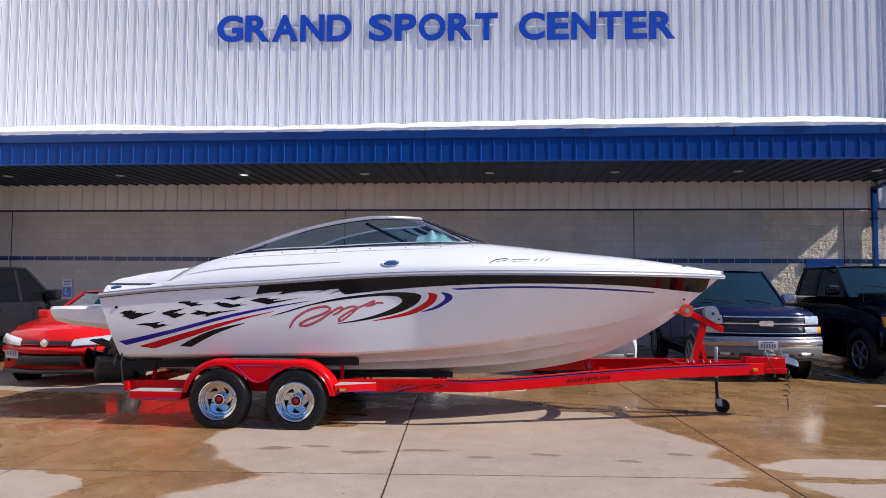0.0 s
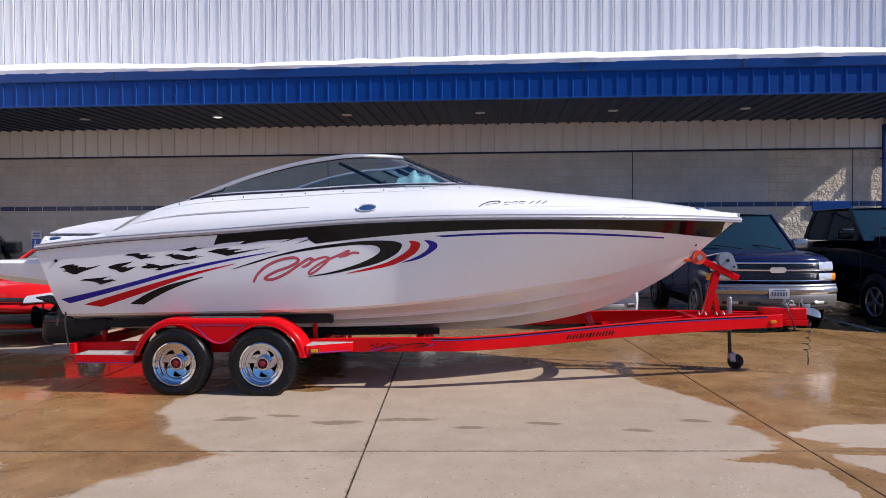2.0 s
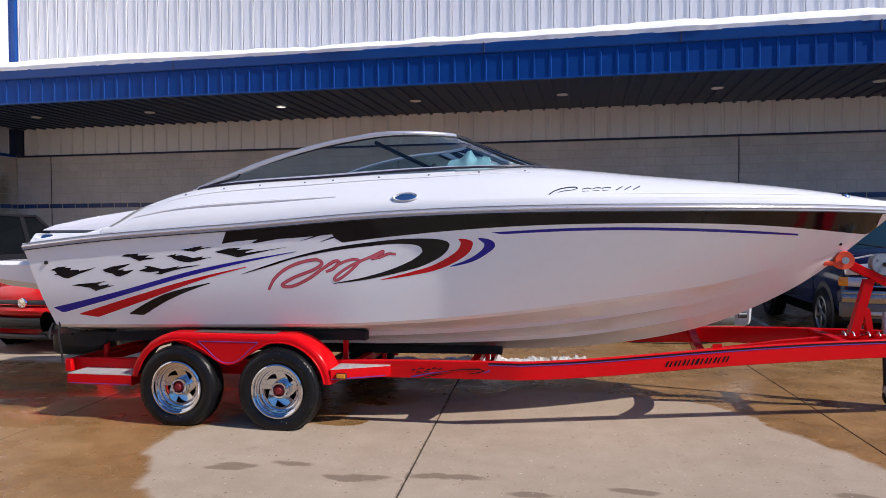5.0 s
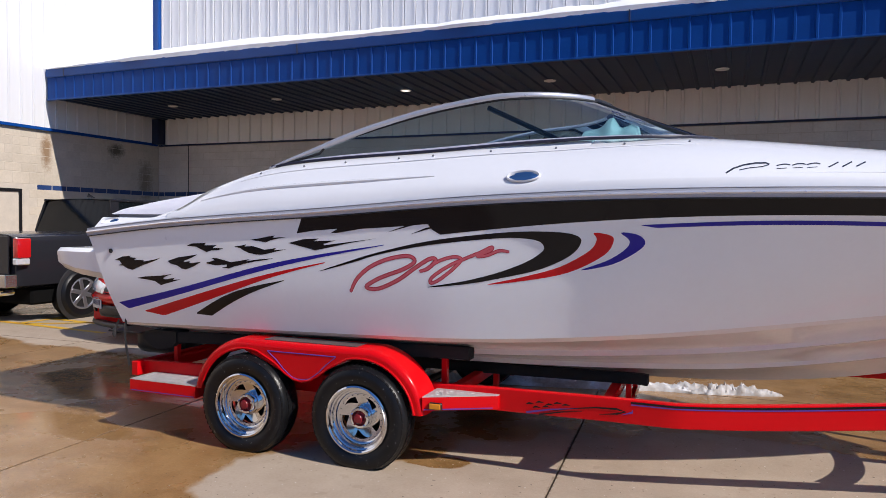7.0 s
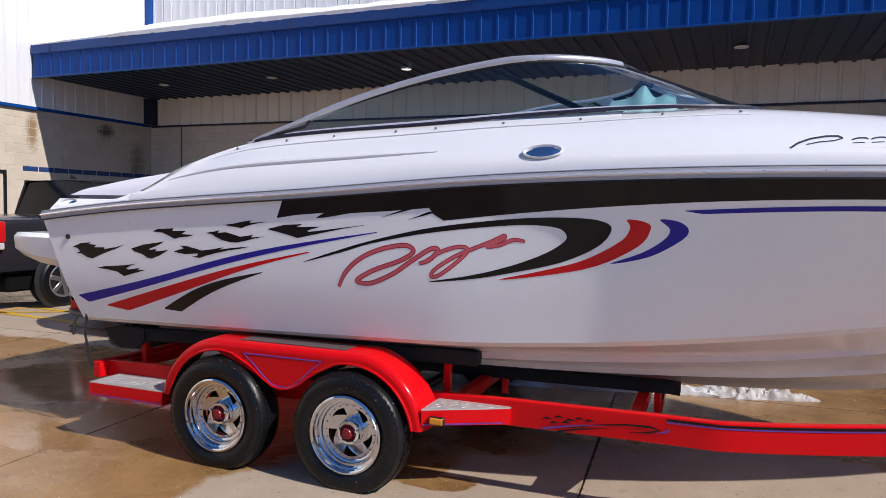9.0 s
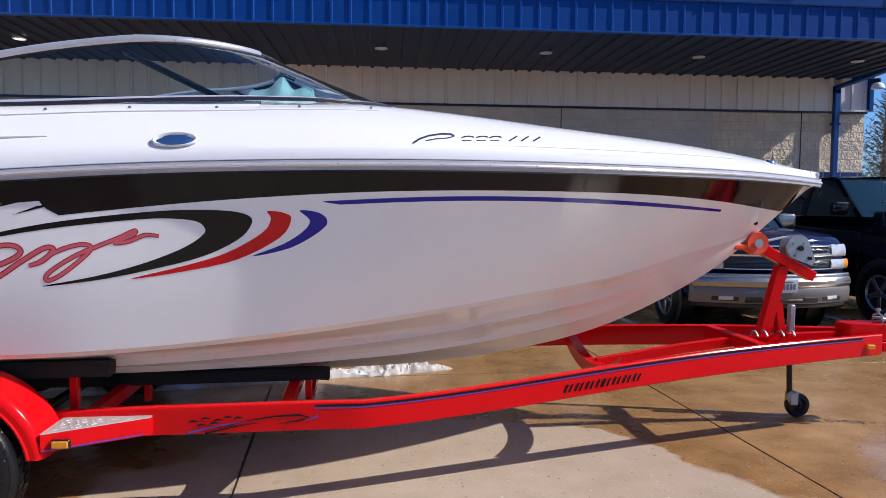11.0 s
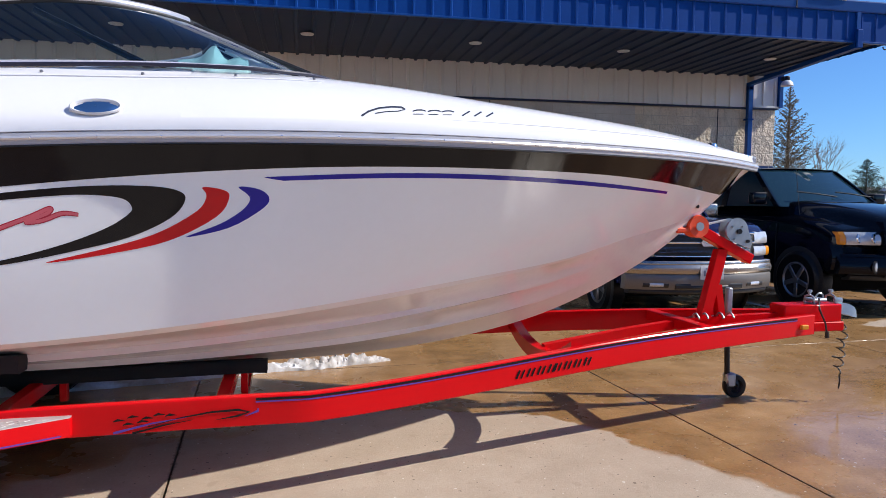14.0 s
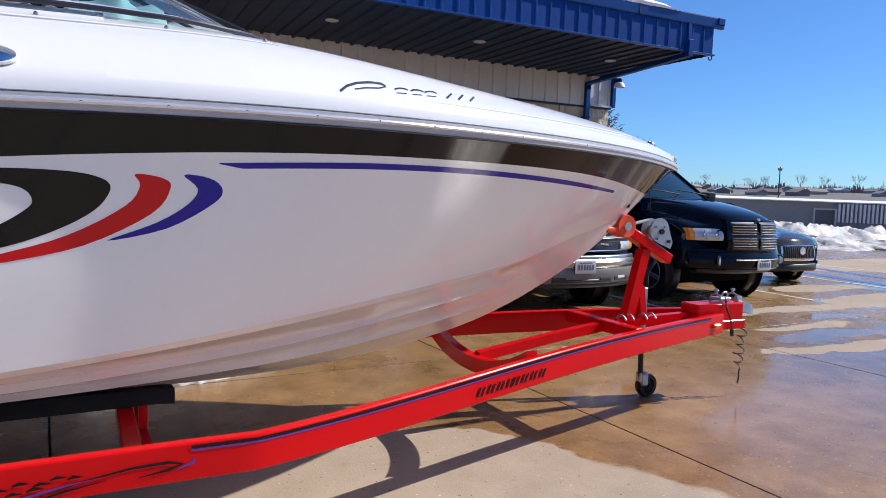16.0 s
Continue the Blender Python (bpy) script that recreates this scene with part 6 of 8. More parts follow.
# bunks: near and far outer pairs, inner keel pairs
for sgn in (-1, 1):
    rows = [[(x, sgn * (0.93 + dy), z + dz) for dy, dz in ((-0.05, -0.045), (0.05, -0.045), (0.06, -0.02), (0.06, 0.02), (0.05, 0.036), (-0.05, 0.026), (-0.06, 0.0))] for x, z in ((-3.42, 0.640), (-3.30, 0.652), (-2.0, 0.690), (-0.88, 0.712), (-0.84, 0.708))]
    part("bunk", loft(rows, True, True), carpet, trailer, "black carpeted bunk", True)
    part("bunk_end", loft([[(x, sgn * y, z) for y, z in ((0.86, z0), (1.0, z0), (1.0, z1), (0.86, z1))] for x, z0, z1 in ((-3.50, 0.625, 0.672), (-3.38, 0.548, 0.690), (-3.22, 0.575, 0.695), (-3.18, 0.62, 0.69))], True, True), carpet, trailer, "blunt black bunk end", True)
    rows = [[(x, sgn * (0.22 + dy), z + dz) for dy, dz in ((-0.06, -0.04), (0.06, -0.04), (0.07, -0.015), (0.07, 0.02), (0.06, 0.035), (-0.06, 0.02), (-0.07, 0.0))] for x, z in ((-3.0, 0.475), (-2.0, 0.475), (-1.0, 0.478), (0.15, 0.495), (0.21, 0.49))]
    part("bunk", loft(rows, True, True), carpet, trailer, "black carpeted bunk", True)
    for x in (-3.23, -1.02):
        part("bunk_post", boxed((x - 0.02, sgn * 0.93 - 0.02, 0.42), (x + 0.02, sgn * 0.93 + 0.02, 0.66), 0.004), red_paint, trailer)
    for x in (-0.88, 0.08):
        part("bunk_post", boxed((x - 0.02, sgn * 0.22 - 0.02, 0.33), (x + 0.02, sgn * 0.22 + 0.02, 0.455), 0.004), red_paint, trailer)
    rows = []
    for u in np.linspace(0, 1, 9):
        y, z = sgn * (1.0 - 0.98 * u), 0.42 - 0.13 * math.sin(u * math.pi / 2)
        rows.append([(0.062, y, z + 0.028), (0.098, y, z + 0.028), (0.098, y, z - 0.028), (0.062, y, z - 0.028)])
    part("curved_cross_member", loft(rows, True, True), red_paint, trailer, "", True)

# winch stand
ws = part("winch_stand", loft([[(x - 0.038, -w, z), (x + 0.038, -w, z), (x + 0.038, w, z), (x - 0.038, w, z)] for x, z, w in ((3.185, 0.63, 0.038), (3.235, 0.82, 0.036), (3.315, 1.13, 0.034))], True, True), red_paint, trailer, "red winch stand")
part("brace", loft([[(x - 0.025, -w, z), (x + 0.025, -w, z), (x + 0.025, w, z), (x - 0.025, w, z)] for x, z, w in ((3.33, 0.63, 0.03), (3.29, 0.88, 0.03))], True, True), red_paint, ws)
part("winch_arm", boxed((-0.27, -0.045, -0.035), (0.24, 0.045, 0.035), 0.006, pose(3.33, 0, 1.165, 0, 27, 0)), red_paint, ws, "", True)
part("bow_roller", lathe([(0.02, -0.045), (0.075, -0.05), (0.08, -0.03), (0.072, 0.0), (0.08, 0.03), (0.075, 0.05), (0.02, 0.045)], 28), orange_rubber, ws, "red rubber bow roller", True).matrix_local = pose(3.11, 0, 1.29)
part("roller_cheek", rod((3.11, -0.054, 1.29), (3.11, -0.06, 1.29), 0.03), zinc, ws)
part("roller_cheek", boxed((2.94, -0.045, 1.245), (3.06, 0.045, 1.285), 0.01), orange_rubber, ws)
wn_ = part("winch", lathe([(0.001, -0.052), (0.09, -0.052), (0.095, -0.047), (0.095, -0.042), (0.04, -0.04), (0.04, 0.04), (0.095, 0.042), (0.095, 0.047), (0.09, 0.052), (0.001, 0.052)], 32), zinc, ws, "zinc-plated hand winch", True)
wn_.matrix_local = pose(3.40, 0, 1.265) @ Matrix.Scale(0.86, 4)
part("side_plate", extrude_outline([(0.10 * math.cos(a) + 0.005, 0.10 * math.sin(a)) for a in np.linspace(0.1, 4.4, 16)] + [(0.04, -0.12), (0.13, -0.15), (0.15, -0.10)], 0.006, lambda a, b, c: (a, -0.062 + c, b)), zinc, wn_)
for a_, b_, r_ in ((0.02, -0.01, 0.022), (0.10, -0.09, 0.014), (-0.04, 0.03, 0.01), (0.05, 0.03, 0.008), (-0.02, -0.07, 0.008)):
    part("bolt", rod((a_, -0.061, b_), (a_, -0.078, b_), r_, None, 8), zinc if r_ < 0.012 else black_plastic, wn_)
part("strap", boxed((-0.26, -0.025, -0.004), (0.0, 0.025, 0.004), 0, pose(3.34, 0, 1.335, 0, -12, 0)), plain("grey_strap", (0.4, 0.4, 0.42), 0.7), ws)
for x in (3.10, 3.17, 3.29, 3.37):
    part("u_bolt", tube([(x, -0.10 + 0.09 * u, 0.655 + 0.03 * math.sin(math.pi * u)) for u in np.linspace(0, 1, 7)], 0.007, 6), zinc, ws)

# jack with its wheel
jk = part("jack", boxed((3.50, 0.165, 0.44), (3.545, 0.21, 0.83), 0.008), zinc, trailer, "zinc tongue jack with a black wheel", True)
part("jack_leg", rod((3.522, 0.188, 0.46), (3.535, 0.188, 0.14), 0.02), black_plastic, jk)
part("fork", boxed((3.515, 0.15, 0.085), (3.59, 0.226, 0.19), 0.012), zinc, jk, "", True)
jw = part("jack_wheel", lathe([(0.055, -0.03), (0.082, -0.028), (0.088, -0.012), (0.088, 0.012), (0.082, 0.028), (0.055, 0.03)], 28), rubber, jk, "", True)
jw.matrix_local = pose(3.595, 0.188, 0.088)
part("jack_rim", lathe([(0.012, -0.012), (0.02, -0.022), (0.05, -0.012), (0.058, -0.02), (0.058, 0.02), (0.012, 0.012)], 20), black_plastic, jw)
for k in range(5):
    a = k * math.tau / 5
    part("spoke", boxed((0.012, -0.016, -0.009), (0.056, 0.004, 0.009), 0.003, pose(0, 0, 0, 0, math.degrees(a), 0)), black_plastic, jw)

# tongue, coupler, lamp cable and safety chain
part("tongue_box", boxed((3.79, -0.085, 0.60), (4.27, 0.085, 0.728), 0.008), red_paint, trailer, "", True)
part("tongue_plate", boxed((3.90, -0.10, 0.535), (4.28, 0.10, 0.602), 0.006), red_paint, trailer)
cp = part("coupler", loft([[(x, -w, z0), (x, -w * 0.8, z1), (x, w * 0.8, z1), (x, w, z0)] for x, w, z0, z1 in ((4.24, 0.045, 0.655, 0.71), (4.31, 0.045, 0.65, 0.725), (4.37, 0.05, 0.635, 0.72), (4.42, 0.047, 0.62, 0.695), (4.445, 0.035, 0.62, 0.66))], True, True), zinc, trailer, "zinc-plated ball coupler", True)
part("lock_lever", boxed((4.27, -0.014, 0.722), (4.34, 0.014, 0.765), 0.012, None, 2), zinc, cp, "", True)
part("safety_pin", tube([(4.12 + 0.03 * math.cos(a), -0.03, 0.775 + 0.03 * math.sin(a)) for a in np.linspace(0, math.tau, 13)[:-1]], 0.007, 6, True), zinc, cp)
part("top_bracket", boxed((4.05, -0.05, 0.745), (4.17, 0.05, 0.765), 0.004), zinc, cp)
for x in (4.06, 4.24):
    part("clamp", tube([(x, -0.05, 0.728), (x, -0.045, 0.775), (x, 0.0, 0.792), (x, 0.045, 0.775), (x, 0.05, 0.728)], 0.008, 6), zinc, cp, "", True)
    part("clamp_knob", lathe([(0.001, 0.828), (0.016, 0.826), (0.018, 0.812), (0.010, 0.806), (0.010, 0.79)], 10, "Z"), zinc, cp, "", True).matrix_local = pose(x, 0, 0)
part("wire_harness", tube([(4.08, -0.07, 0.77), (4.05, -0.115, 0.70), (4.10, -0.12, 0.60), (4.12, -0.115, 0.53)], 0.007, 6), gasket, cp)
part("plug", rod((4.12, -0.115, 0.535), (4.125, -0.115, 0.49), 0.014), gasket, cp)
coil = [(4.30, -0.06, 0.60)]
for i in range(56):
    a = i * 0.62
    r_ = 0.022 + 0.020 * math.sin(i * 0.11 + 0.4) ** 2
    coil.append((4.285 + 0.012 * math.sin(i * 0.09) + r_ * math.sin(a), -0.06 + r_ * math.cos(a), 0.585 - 0.0066 * i + 0.010 * math.cos(a)))
part("coiled_cable", tube(coil, 0.0055, 6), gasket, cp, "dark coiled breakaway cable", True)
part("cable_end", tube([coil[-1], (coil[-1][0] + 0.01, -0.06, 0.20), (coil[-1][0] + 0.015, -0.06, 0.15), (coil[-1][0] + 0.012, -0.055, 0.095)], 0.006, 6), black_plastic, cp)

# ---- parked vehicles: built along x with the front at x = 0, then turned nose to the forecourt ----
def paint(name, col, rough=0.12, flake=0.0):
    return plain(name, col, rough, 0.0, vary=0.06, scale=1.2, coat=0.12, Specular_IOR_Level=0.22, dirt=(tuple(0.6 * c + 0.02 for c in col), 0.6, 0.2))


car_glass = plain("dark_car_glass", (0.010, 0.028, 0.040), 0.03, vary=0.05, rvary=0.01, Specular_IOR_Level=0.5)
privacy_glass = plain("privacy_glass", (0.006, 0.008, 0.010), 0.06, vary=0.1, rvary=0.01, Specular_IOR_Level=0.2)
lamp_clear = plain("clear_lamp", (0.62, 0.64, 0.66), 0.08, 0.3, vary=0.15, scale=18, coat=0.8)
lamp_red = plain("red_lamp", (0.5, 0.01, 0.012), 0.12, vary=0.1, coat=0.6)
lamp_orange = plain("orange_lamp", (0.85, 0.30, 0.02), 0.12, vary=0.1, coat=0.6)
plate_white = plain("plate_white", (0.50, 0.51, 0.54), 0.4, vary=0.08)
plate_dark = plain("plate_ink", (0.10, 0.11, 0.17), 0.5)
trim_black = plain("trim_black", (0.012, 0.012, 0.013), 0.45, vary=0.2)
under_black = plain("underbody_black", (0.004, 0.004, 0.004), 0.9, vary=0.2, Specular_IOR_Level=0.1)
trim_grey = plain("trim_grey", (0.10, 0.095, 0.09), 0.5, vary=0.15)
bright_bumper = plain("bright_bumper", (0.40, 0.385, 0.37), 0.22, 0.85, vary=0.06, scale=4, coat=0.3)
bumper_matt = plain("matt_bumper", (0.17, 0.16, 0.15), 0.45, 0.3, vary=0.1, scale=4)
alloy = plain("alloy", (0.30, 0.30, 0.32), 0.3, 0.8, vary=0.1)


class Car:
    def __init__(self, name, label, category, m, L, W, sweep=0.16, rear=0.1):
        self.root = thing(name, label, category, m)
        self.L, self.W, self.sweep, self.rear = L, W, sweep, rear

    def fx(self, y):
        """How far the curved front lies back at y."""
        return -self.sweep * min(1.3, abs(y) / (self.W / 2)) ** 2.4

    def warp(self, x, y):
        k = max(0.0, 1 + x / 0.8) ** 1.5 if x > -0.8 else 0.0
        r = max(0.0, 1 - (x + self.L) / 0.8) ** 1.5 if x < -self.L + 0.8 else 0.0
        q = min(1.3, abs(y) / (self.W / 2)) ** 2.4
        return x - self.sweep * q * k + self.rear * q * r

    def body(self, tops, zb, mat, crown=0.03, shoulder=0.9, tumble=0.03, name="body"):
        f = lin(tops)
        L, hw = self.L, self.W / 2
        xs = sorted(set([-L, -L + 0.04, -L + 0.12] + list(np.linspace(-L + 0.25, -0.3, 26)) + [-0.2, -0.12, -0.06, -0.02, 0.0] + [t[0] for t in tops]))
        rows = []
        for x in xs:
            zt = f(x)
            e = min(1, (0 - x) / 0.12, (x + L) / 0.12)
            inset = 0.05 * (1 - max(0, e)) ** 2
            w = hw - inset
            h = zt - zb
            half = [(w * 0.86, zb + inset), (w * 0.965, zb + 0.05), (w * 0.985, zb + 0.16 * h), (w, zb + 0.45 * h), (w * 0.995, zb + 0.62 * h), (w * (1 - tumble), zt - 0.09), (w * (1 - tumble) - 0.035, zt - 0.025), (w * shoulder - 0.05, zt + crown * 0.35), (w * 0.45, zt + crown * 0.9)]
            ring = [(self.warp(x, y), y, z) for y, z in half] + [(x, 0, zt + crown)] + [(self.warp(x, y), -y, z) for y, z in half[::-1]]
            rows.append(ring)
        return part(name, loft(rows, True, True), mat, self.root, "", True)

    def truck_body(self, fender, hood, hood_half, zb, mat):
        """A body with lower outboard wings beside a raised, rounded hood; (x, z) lists and the hood's half width by x."""
        ff, fh, fw = lin(fender), lin(hood), lin(hood_half)
        L, hw = self.L, self.W / 2
        xs = sorted(set([-L, -L + 0.04, -L + 0.12] + list(np.linspace(-L + 0.25, -0.3, 30)) + [-0.22, -0.15, -0.1, -0.06, -0.03, -0.012, 0.0]))
        rows = []
        for x in xs:
            zf, zh, wh = ff(x), fh(x), fw(x)
            e = min(1, (0 - x) / 0.2, (x + L) / 0.12)
            inset = 0.07 * (1 - max(0, e)) ** 2
            w = hw - inset
            h = zf - zb
            half = [(w * 0.86, zb + inset), (w * 0.965, zb + 0.05), (w * 0.985, zb + 0.18 * h), (w, zb + 0.45 * h), (w * 0.995, zb + 0.66 * h), (w * 0.975, zf - 0.12), (w * 0.955, zf - 0.06), (w * 0.915, zf - 0.018), (w * 0.85, zf),
                    (wh + 0.07, zf + 0.15 * (zh - zf)), (wh + 0.02, zf + 0.55 * (zh - zf)), (wh - 0.05, zf + 0.88 * (zh - zf)), (wh * 0.7, zh), (wh * 0.35, zh + 0.014)]
            rows.append([(self.warp(x, y), y, z) for y, z in half] + [(x, 0, zh + 0.016)] + [(self.warp(x, y), -y, z) for y, z in half[::-1]])
        return part("body", loft(rows, True, True), mat, self.root, "", True)

    def cabin(self, base, roof, zb, zr, wb, wr, mat, pillars=(), arch=0.04, pane=None):
        """base and roof: rear and front x at belt and roof."""
        (b0, b1), (r0, r1) = base, roof
        ring = lambda x0, x1, w, z, bow: [(x0, -w, z), ((x0 * 2 + x1) / 3, -w, z), ((x0 + x1 * 2) / 3, -w, z), (x1 - bow, -w, z), (x1 - bow * 0.3, -w * 0.55, z), (x1, 0, z), (x1 - bow * 0.3, w * 0.55, z), (x1 - bow, w, z), ((x0 + x1 * 2) / 3, w, z), ((x0 * 2 + x1) / 3, w, z), (x0, w, z), (x0 - 0.04, 0, z)]
        A, B = ring(b0, b1, wb, zb, 0.22), ring(r0, r1, wr, zr, 0.10)
        mid = [tuple(Vector(a).lerp(Vector(b), 0.5) + Vector((0, 0.012 * (1 if a[1] > 0 else -1 if a[1] < 0 else 0), 0))) for a, b in zip(A, B)]
        g = part("glasshouse", loft([A, mid, B], True), pane or car_glass, self.root, "tinted windows", True)
        rows = []
        for u in np.linspace(0, 1, 9):
            x = r0 - 0.05 + (r1 - r0 + 0.10) * u
            ww = wr + 0.012 - 0.03 * (2 * u - 1) ** 4
            rows.append([(x - 0.10 * (abs(v) ** 2) * u, ww * v, zr - 0.02 + arch * (1 - abs(v) ** 3) * (1 - 0.5 * (2 * u - 1) ** 2)) for v in np.linspace(-1, 1, 13)])
        part("roof", loft(rows), mat, self.root, "", True)
        rail = [(x, z) for x, z in zip(np.linspace(r0 - 0.04, r1 - 0.08, 12), [zr] * 12)]
        for sgn in (-1, 1):
            part("roof_rail", tube([(x, sgn * (wr + 0.004), z - 0.02) for x, z in rail], 0.028, 8), mat, self.root, "", True)
            for bx, rx, w in pillars:
                a, b = Vector((bx, sgn * (wb + 0.002), zb)), Vector((rx, sgn * (wr + 0.004), zr - 0.02))
                q = Vector((w / 2, 0, 0))
                o = Vector((0, sgn * 0.012, 0))
                part("pillar", loft([[a - q + o, a + q + o, a + q - o, a - q - o], [(a + b) / 2 - q + o * 2, (a + b) / 2 + q + o * 2, (a + b) / 2 + q - o, (a + b) / 2 - q - o], [b - q + o, b + q + o, b + q - o, b - q - o]], True, True), mat, self.root)
        return g

    def front(self, name, y0, y1, z0, z1, x, mat, depth=0.03, label="", lean=0.0, parent=None, bulge=0.006, rise=0.0):
        """A panel that follows the curved front; rise lifts its outer end."""
        n = max(2, int(abs(y1 - y0) / 0.08))
        rows = []
        low, top = z0, z1
        for i in range(n + 1):
            y = y0 + (y1 - y0) * i / n
            z0, z1 = low + 0.35 * rise * i / n, top + rise * i / n
            bx = x + self.fx(y) - 0.5 * rise * i / n
            h, e = z1 - z0, min(0.018, 0.2 * (z1 - z0), depth * 0.5)
            rows.append([(bx - e, y, z0), (bx - 0.25 * e, y, z0 + 0.12 * h), (bx + bulge * 0.8 - lean * 0.3, y, z0 + 0.35 * h), (bx + bulge - lean * 0.5, y, z0 + 0.6 * h), (bx - 0.25 * e - lean * 0.88, y, z1 - 0.12 * h), (bx - lean - e, y, z1), (bx - lean - depth, y, z1), (bx - depth, y, z0)])
        return part(name, loft(rows, True, True), mat, parent or self.root, label, True)

    def back(self, name, y0, y1, z0, z1, mat, out=0.01, depth=0.04, label="", parent=None):
        x = -self.L - out
        return part(name, boxed((x, min(y0, y1), z0), (x + depth, max(y0, y1), z1), 0.008), mat, parent or self.root, label)

    def underbody(self, z0, z1):
        part("underbody", boxed((-self.L + 0.35, -self.W / 2 + 0.14, z0 + 0.05), (-0.62, self.W / 2 - 0.14, z1), 0.03), under_black, self.root, "dark underbody")

    def wheels(self, xs, r, width, spokes=5, rim=alloy, inset=0.02, rr=0.62):
        self.underbody(r * 0.55, r * 1.3)
        for x in xs:
            for sgn in (-1, 1):
                y = sgn * (self.W / 2 - width / 2 + 0.03)
                part("wheel_arch", lathe([(0.001, 0), (r + 0.055, 0), (r + 0.06, 0.004 * sgn), (r + 0.045, 0.010 * sgn), (0.001, 0.010 * sgn)], 32), trim_black, self.root, "", True).matrix_local = pose(x, sgn * (self.W / 2 - 0.006), r)
                w = part("wheel", bmesh.new(), rubber, self.root)
                w.matrix_local = pose(x, y, r - 0.004, 0, 0, 0 if sgn < 0 else 180)
                h = width / 2
                part("tyre", lathe([(r * rr, -h + 0.02), (r * rr + 0.01, -h), (r * 0.86, -h - 0.012), (r * 0.97, -h + 0.02), (r, -h + 0.05), (r, h - 0.05), (r * 0.97, h - 0.02), (r * 0.86, h), (r * rr, h - 0.02)], 36), rubber, w, "", True)
                part("rim", lathe([(r * rr + 0.004, -h - 0.002), (r * rr - 0.012, -h - 0.008), (r * rr - 0.028, -h + 0.012)], 30), rim, w, "", True)
                part("rim_well", lathe([(r * rr - 0.026, -h + 0.012), (r * rr - 0.04, -h + 0.019), (0.001, -h + 0.020)], 24), trim_black, w, "", True)
                part("hub_cap", lathe([(0.001, -h - 0.010), (0.05, -h - 0.008), (0.062, -h + 0.015)], 16), rim, w, "", True)
                for k in range(spokes):
                    a = k * 360 / spokes + 17
                    part("spoke", boxed((0.04, -h - 0.004, -0.034), (r * rr - 0.015, -h + 0.016, 0.034), 0.010, pose(0, 0, 0, 0, a, 0)), rim, w, "", True)

    def mirror(self, x, y, z, mat, s=1.0):
        for sgn in (-1, 1):
            m = part("mirror", boxed((-0.07 * s, -0.12 * s, -0.09 * s), (0.07 * s, 0.12 * s, 0.09 * s), 0.045 * s, pose(x, sgn * (y + 0.14), z), 3), mat, self.root, "", True)
            part("mirror_arm", boxed((x - 0.03, sgn * (y + 0.04) - 0.05, z - 0.09), (x + 0.03, sgn * (y + 0.04) + 0.05, z - 0.04), 0.012), trim_black, self.root)

    def plate(self, y, z, x=0.03, w=0.305, h=0.155):
        p = self.front("number_plate", y - w / 2, y + w / 2, z - h / 2, z + h / 2, x, plate_white, 0.012, "pale number plate with plain dark bars", 0, None, 0.0)
        for i in range(6):
            yy = y - 0.115 + i * 0.042
            self.front("bar", yy, yy + 0.024, z - 0.035, z + 0.032, x + 0.003, plate_dark, 0.004, "", 0, p, 0.0)
        self.front("bar", y - 0.09, y + 0.09, z + 0.048, z + 0.062, x + 0.003, plate_dark, 0.004, "", 0, p, 0.0)

    def shut_lines(self, xs, z0, z1, mat=None):
        for x in xs:
            for sgn in (-1, 1):
                part("door_gap", boxed((x - 0.005, sgn * (self.W / 2 + 0.001) - 0.006, z0), (x + 0.005, sgn * (self.W / 2 + 0.001) + 0.004, z1)), trim_black, self.root)

    def handles(self, xs, z, mat):
        for x in xs:
            for sgn in (-1, 1):
                part("door_handle", boxed((x - 0.1, sgn * (self.W / 2 - 0.005) - 0.02, z - 0.018), (x + 0.1, sgn * (self.W / 2 - 0.005) + 0.02, z + 0.018), 0.01), mat, self.root)

    def wipers(self, x, z, w, lift=0.10):
        for y0, y1 in ((-0.05, -w), (w * 0.95, 0.1)):
            part("wiper", tube([(x + 0.02, y0, z + 0.03), (x - 0.06, (y0 + y1) / 2, z + 0.07), (x - 0.16, y1, z + lift)], 0.011, 6), trim_black, self.root)


NOSE = lambda x, y, turn=0.0: pose(x, y, 0, 0, 0, -90 + turn)

# navy sport utility with a bright bumper
navy = paint("navy_car_paint", (0.012, 0.016, 0.06))
c = Car("sport_utility_car", "navy blue sport utility car with chrome grille and silver bumper", "car", NOSE(5.2, 12.35), 5.0, 1.92, 0.24)
c.body([(-5.0, 1.15), (-4.8, 1.22), (-1.42, 1.25), (-0.9, 1.24), (-0.3, 1.20), (-0.10, 1.165), (-0.03, 1.12), (0, 1.05)], 0.40, navy, 0.045)
c.cabin((-4.9, -1.28), (-4.7, -2.12), 1.24, 1.90, 0.91, 0.74, navy, ((-1.5, -2.2, 0.09), (-2.75, -2.8, 0.09), (-3.75, -3.7, 0.11), (-4.85, -4.7, 0.12)), 0.06)
c.wheels((-0.98, -3.92), 0.38, 0.25, 5, alloy)
c.mirror(-1.75, 0.93, 1.36, bright_bumper, 1.1)
for z0, z1, m in ((1.082, 1.106, chrome), (0.968, 1.0, chrome), (0.812, 0.832, chrome)):
    c.front("grille_bar", -0.66, 0.66, z0, z1, 0.035, m, 0.06, "", 0.01)
c.front("grille_mesh", -0.66, 0.66, 0.812, 1.079, 0.012, trim_black, 0.05)
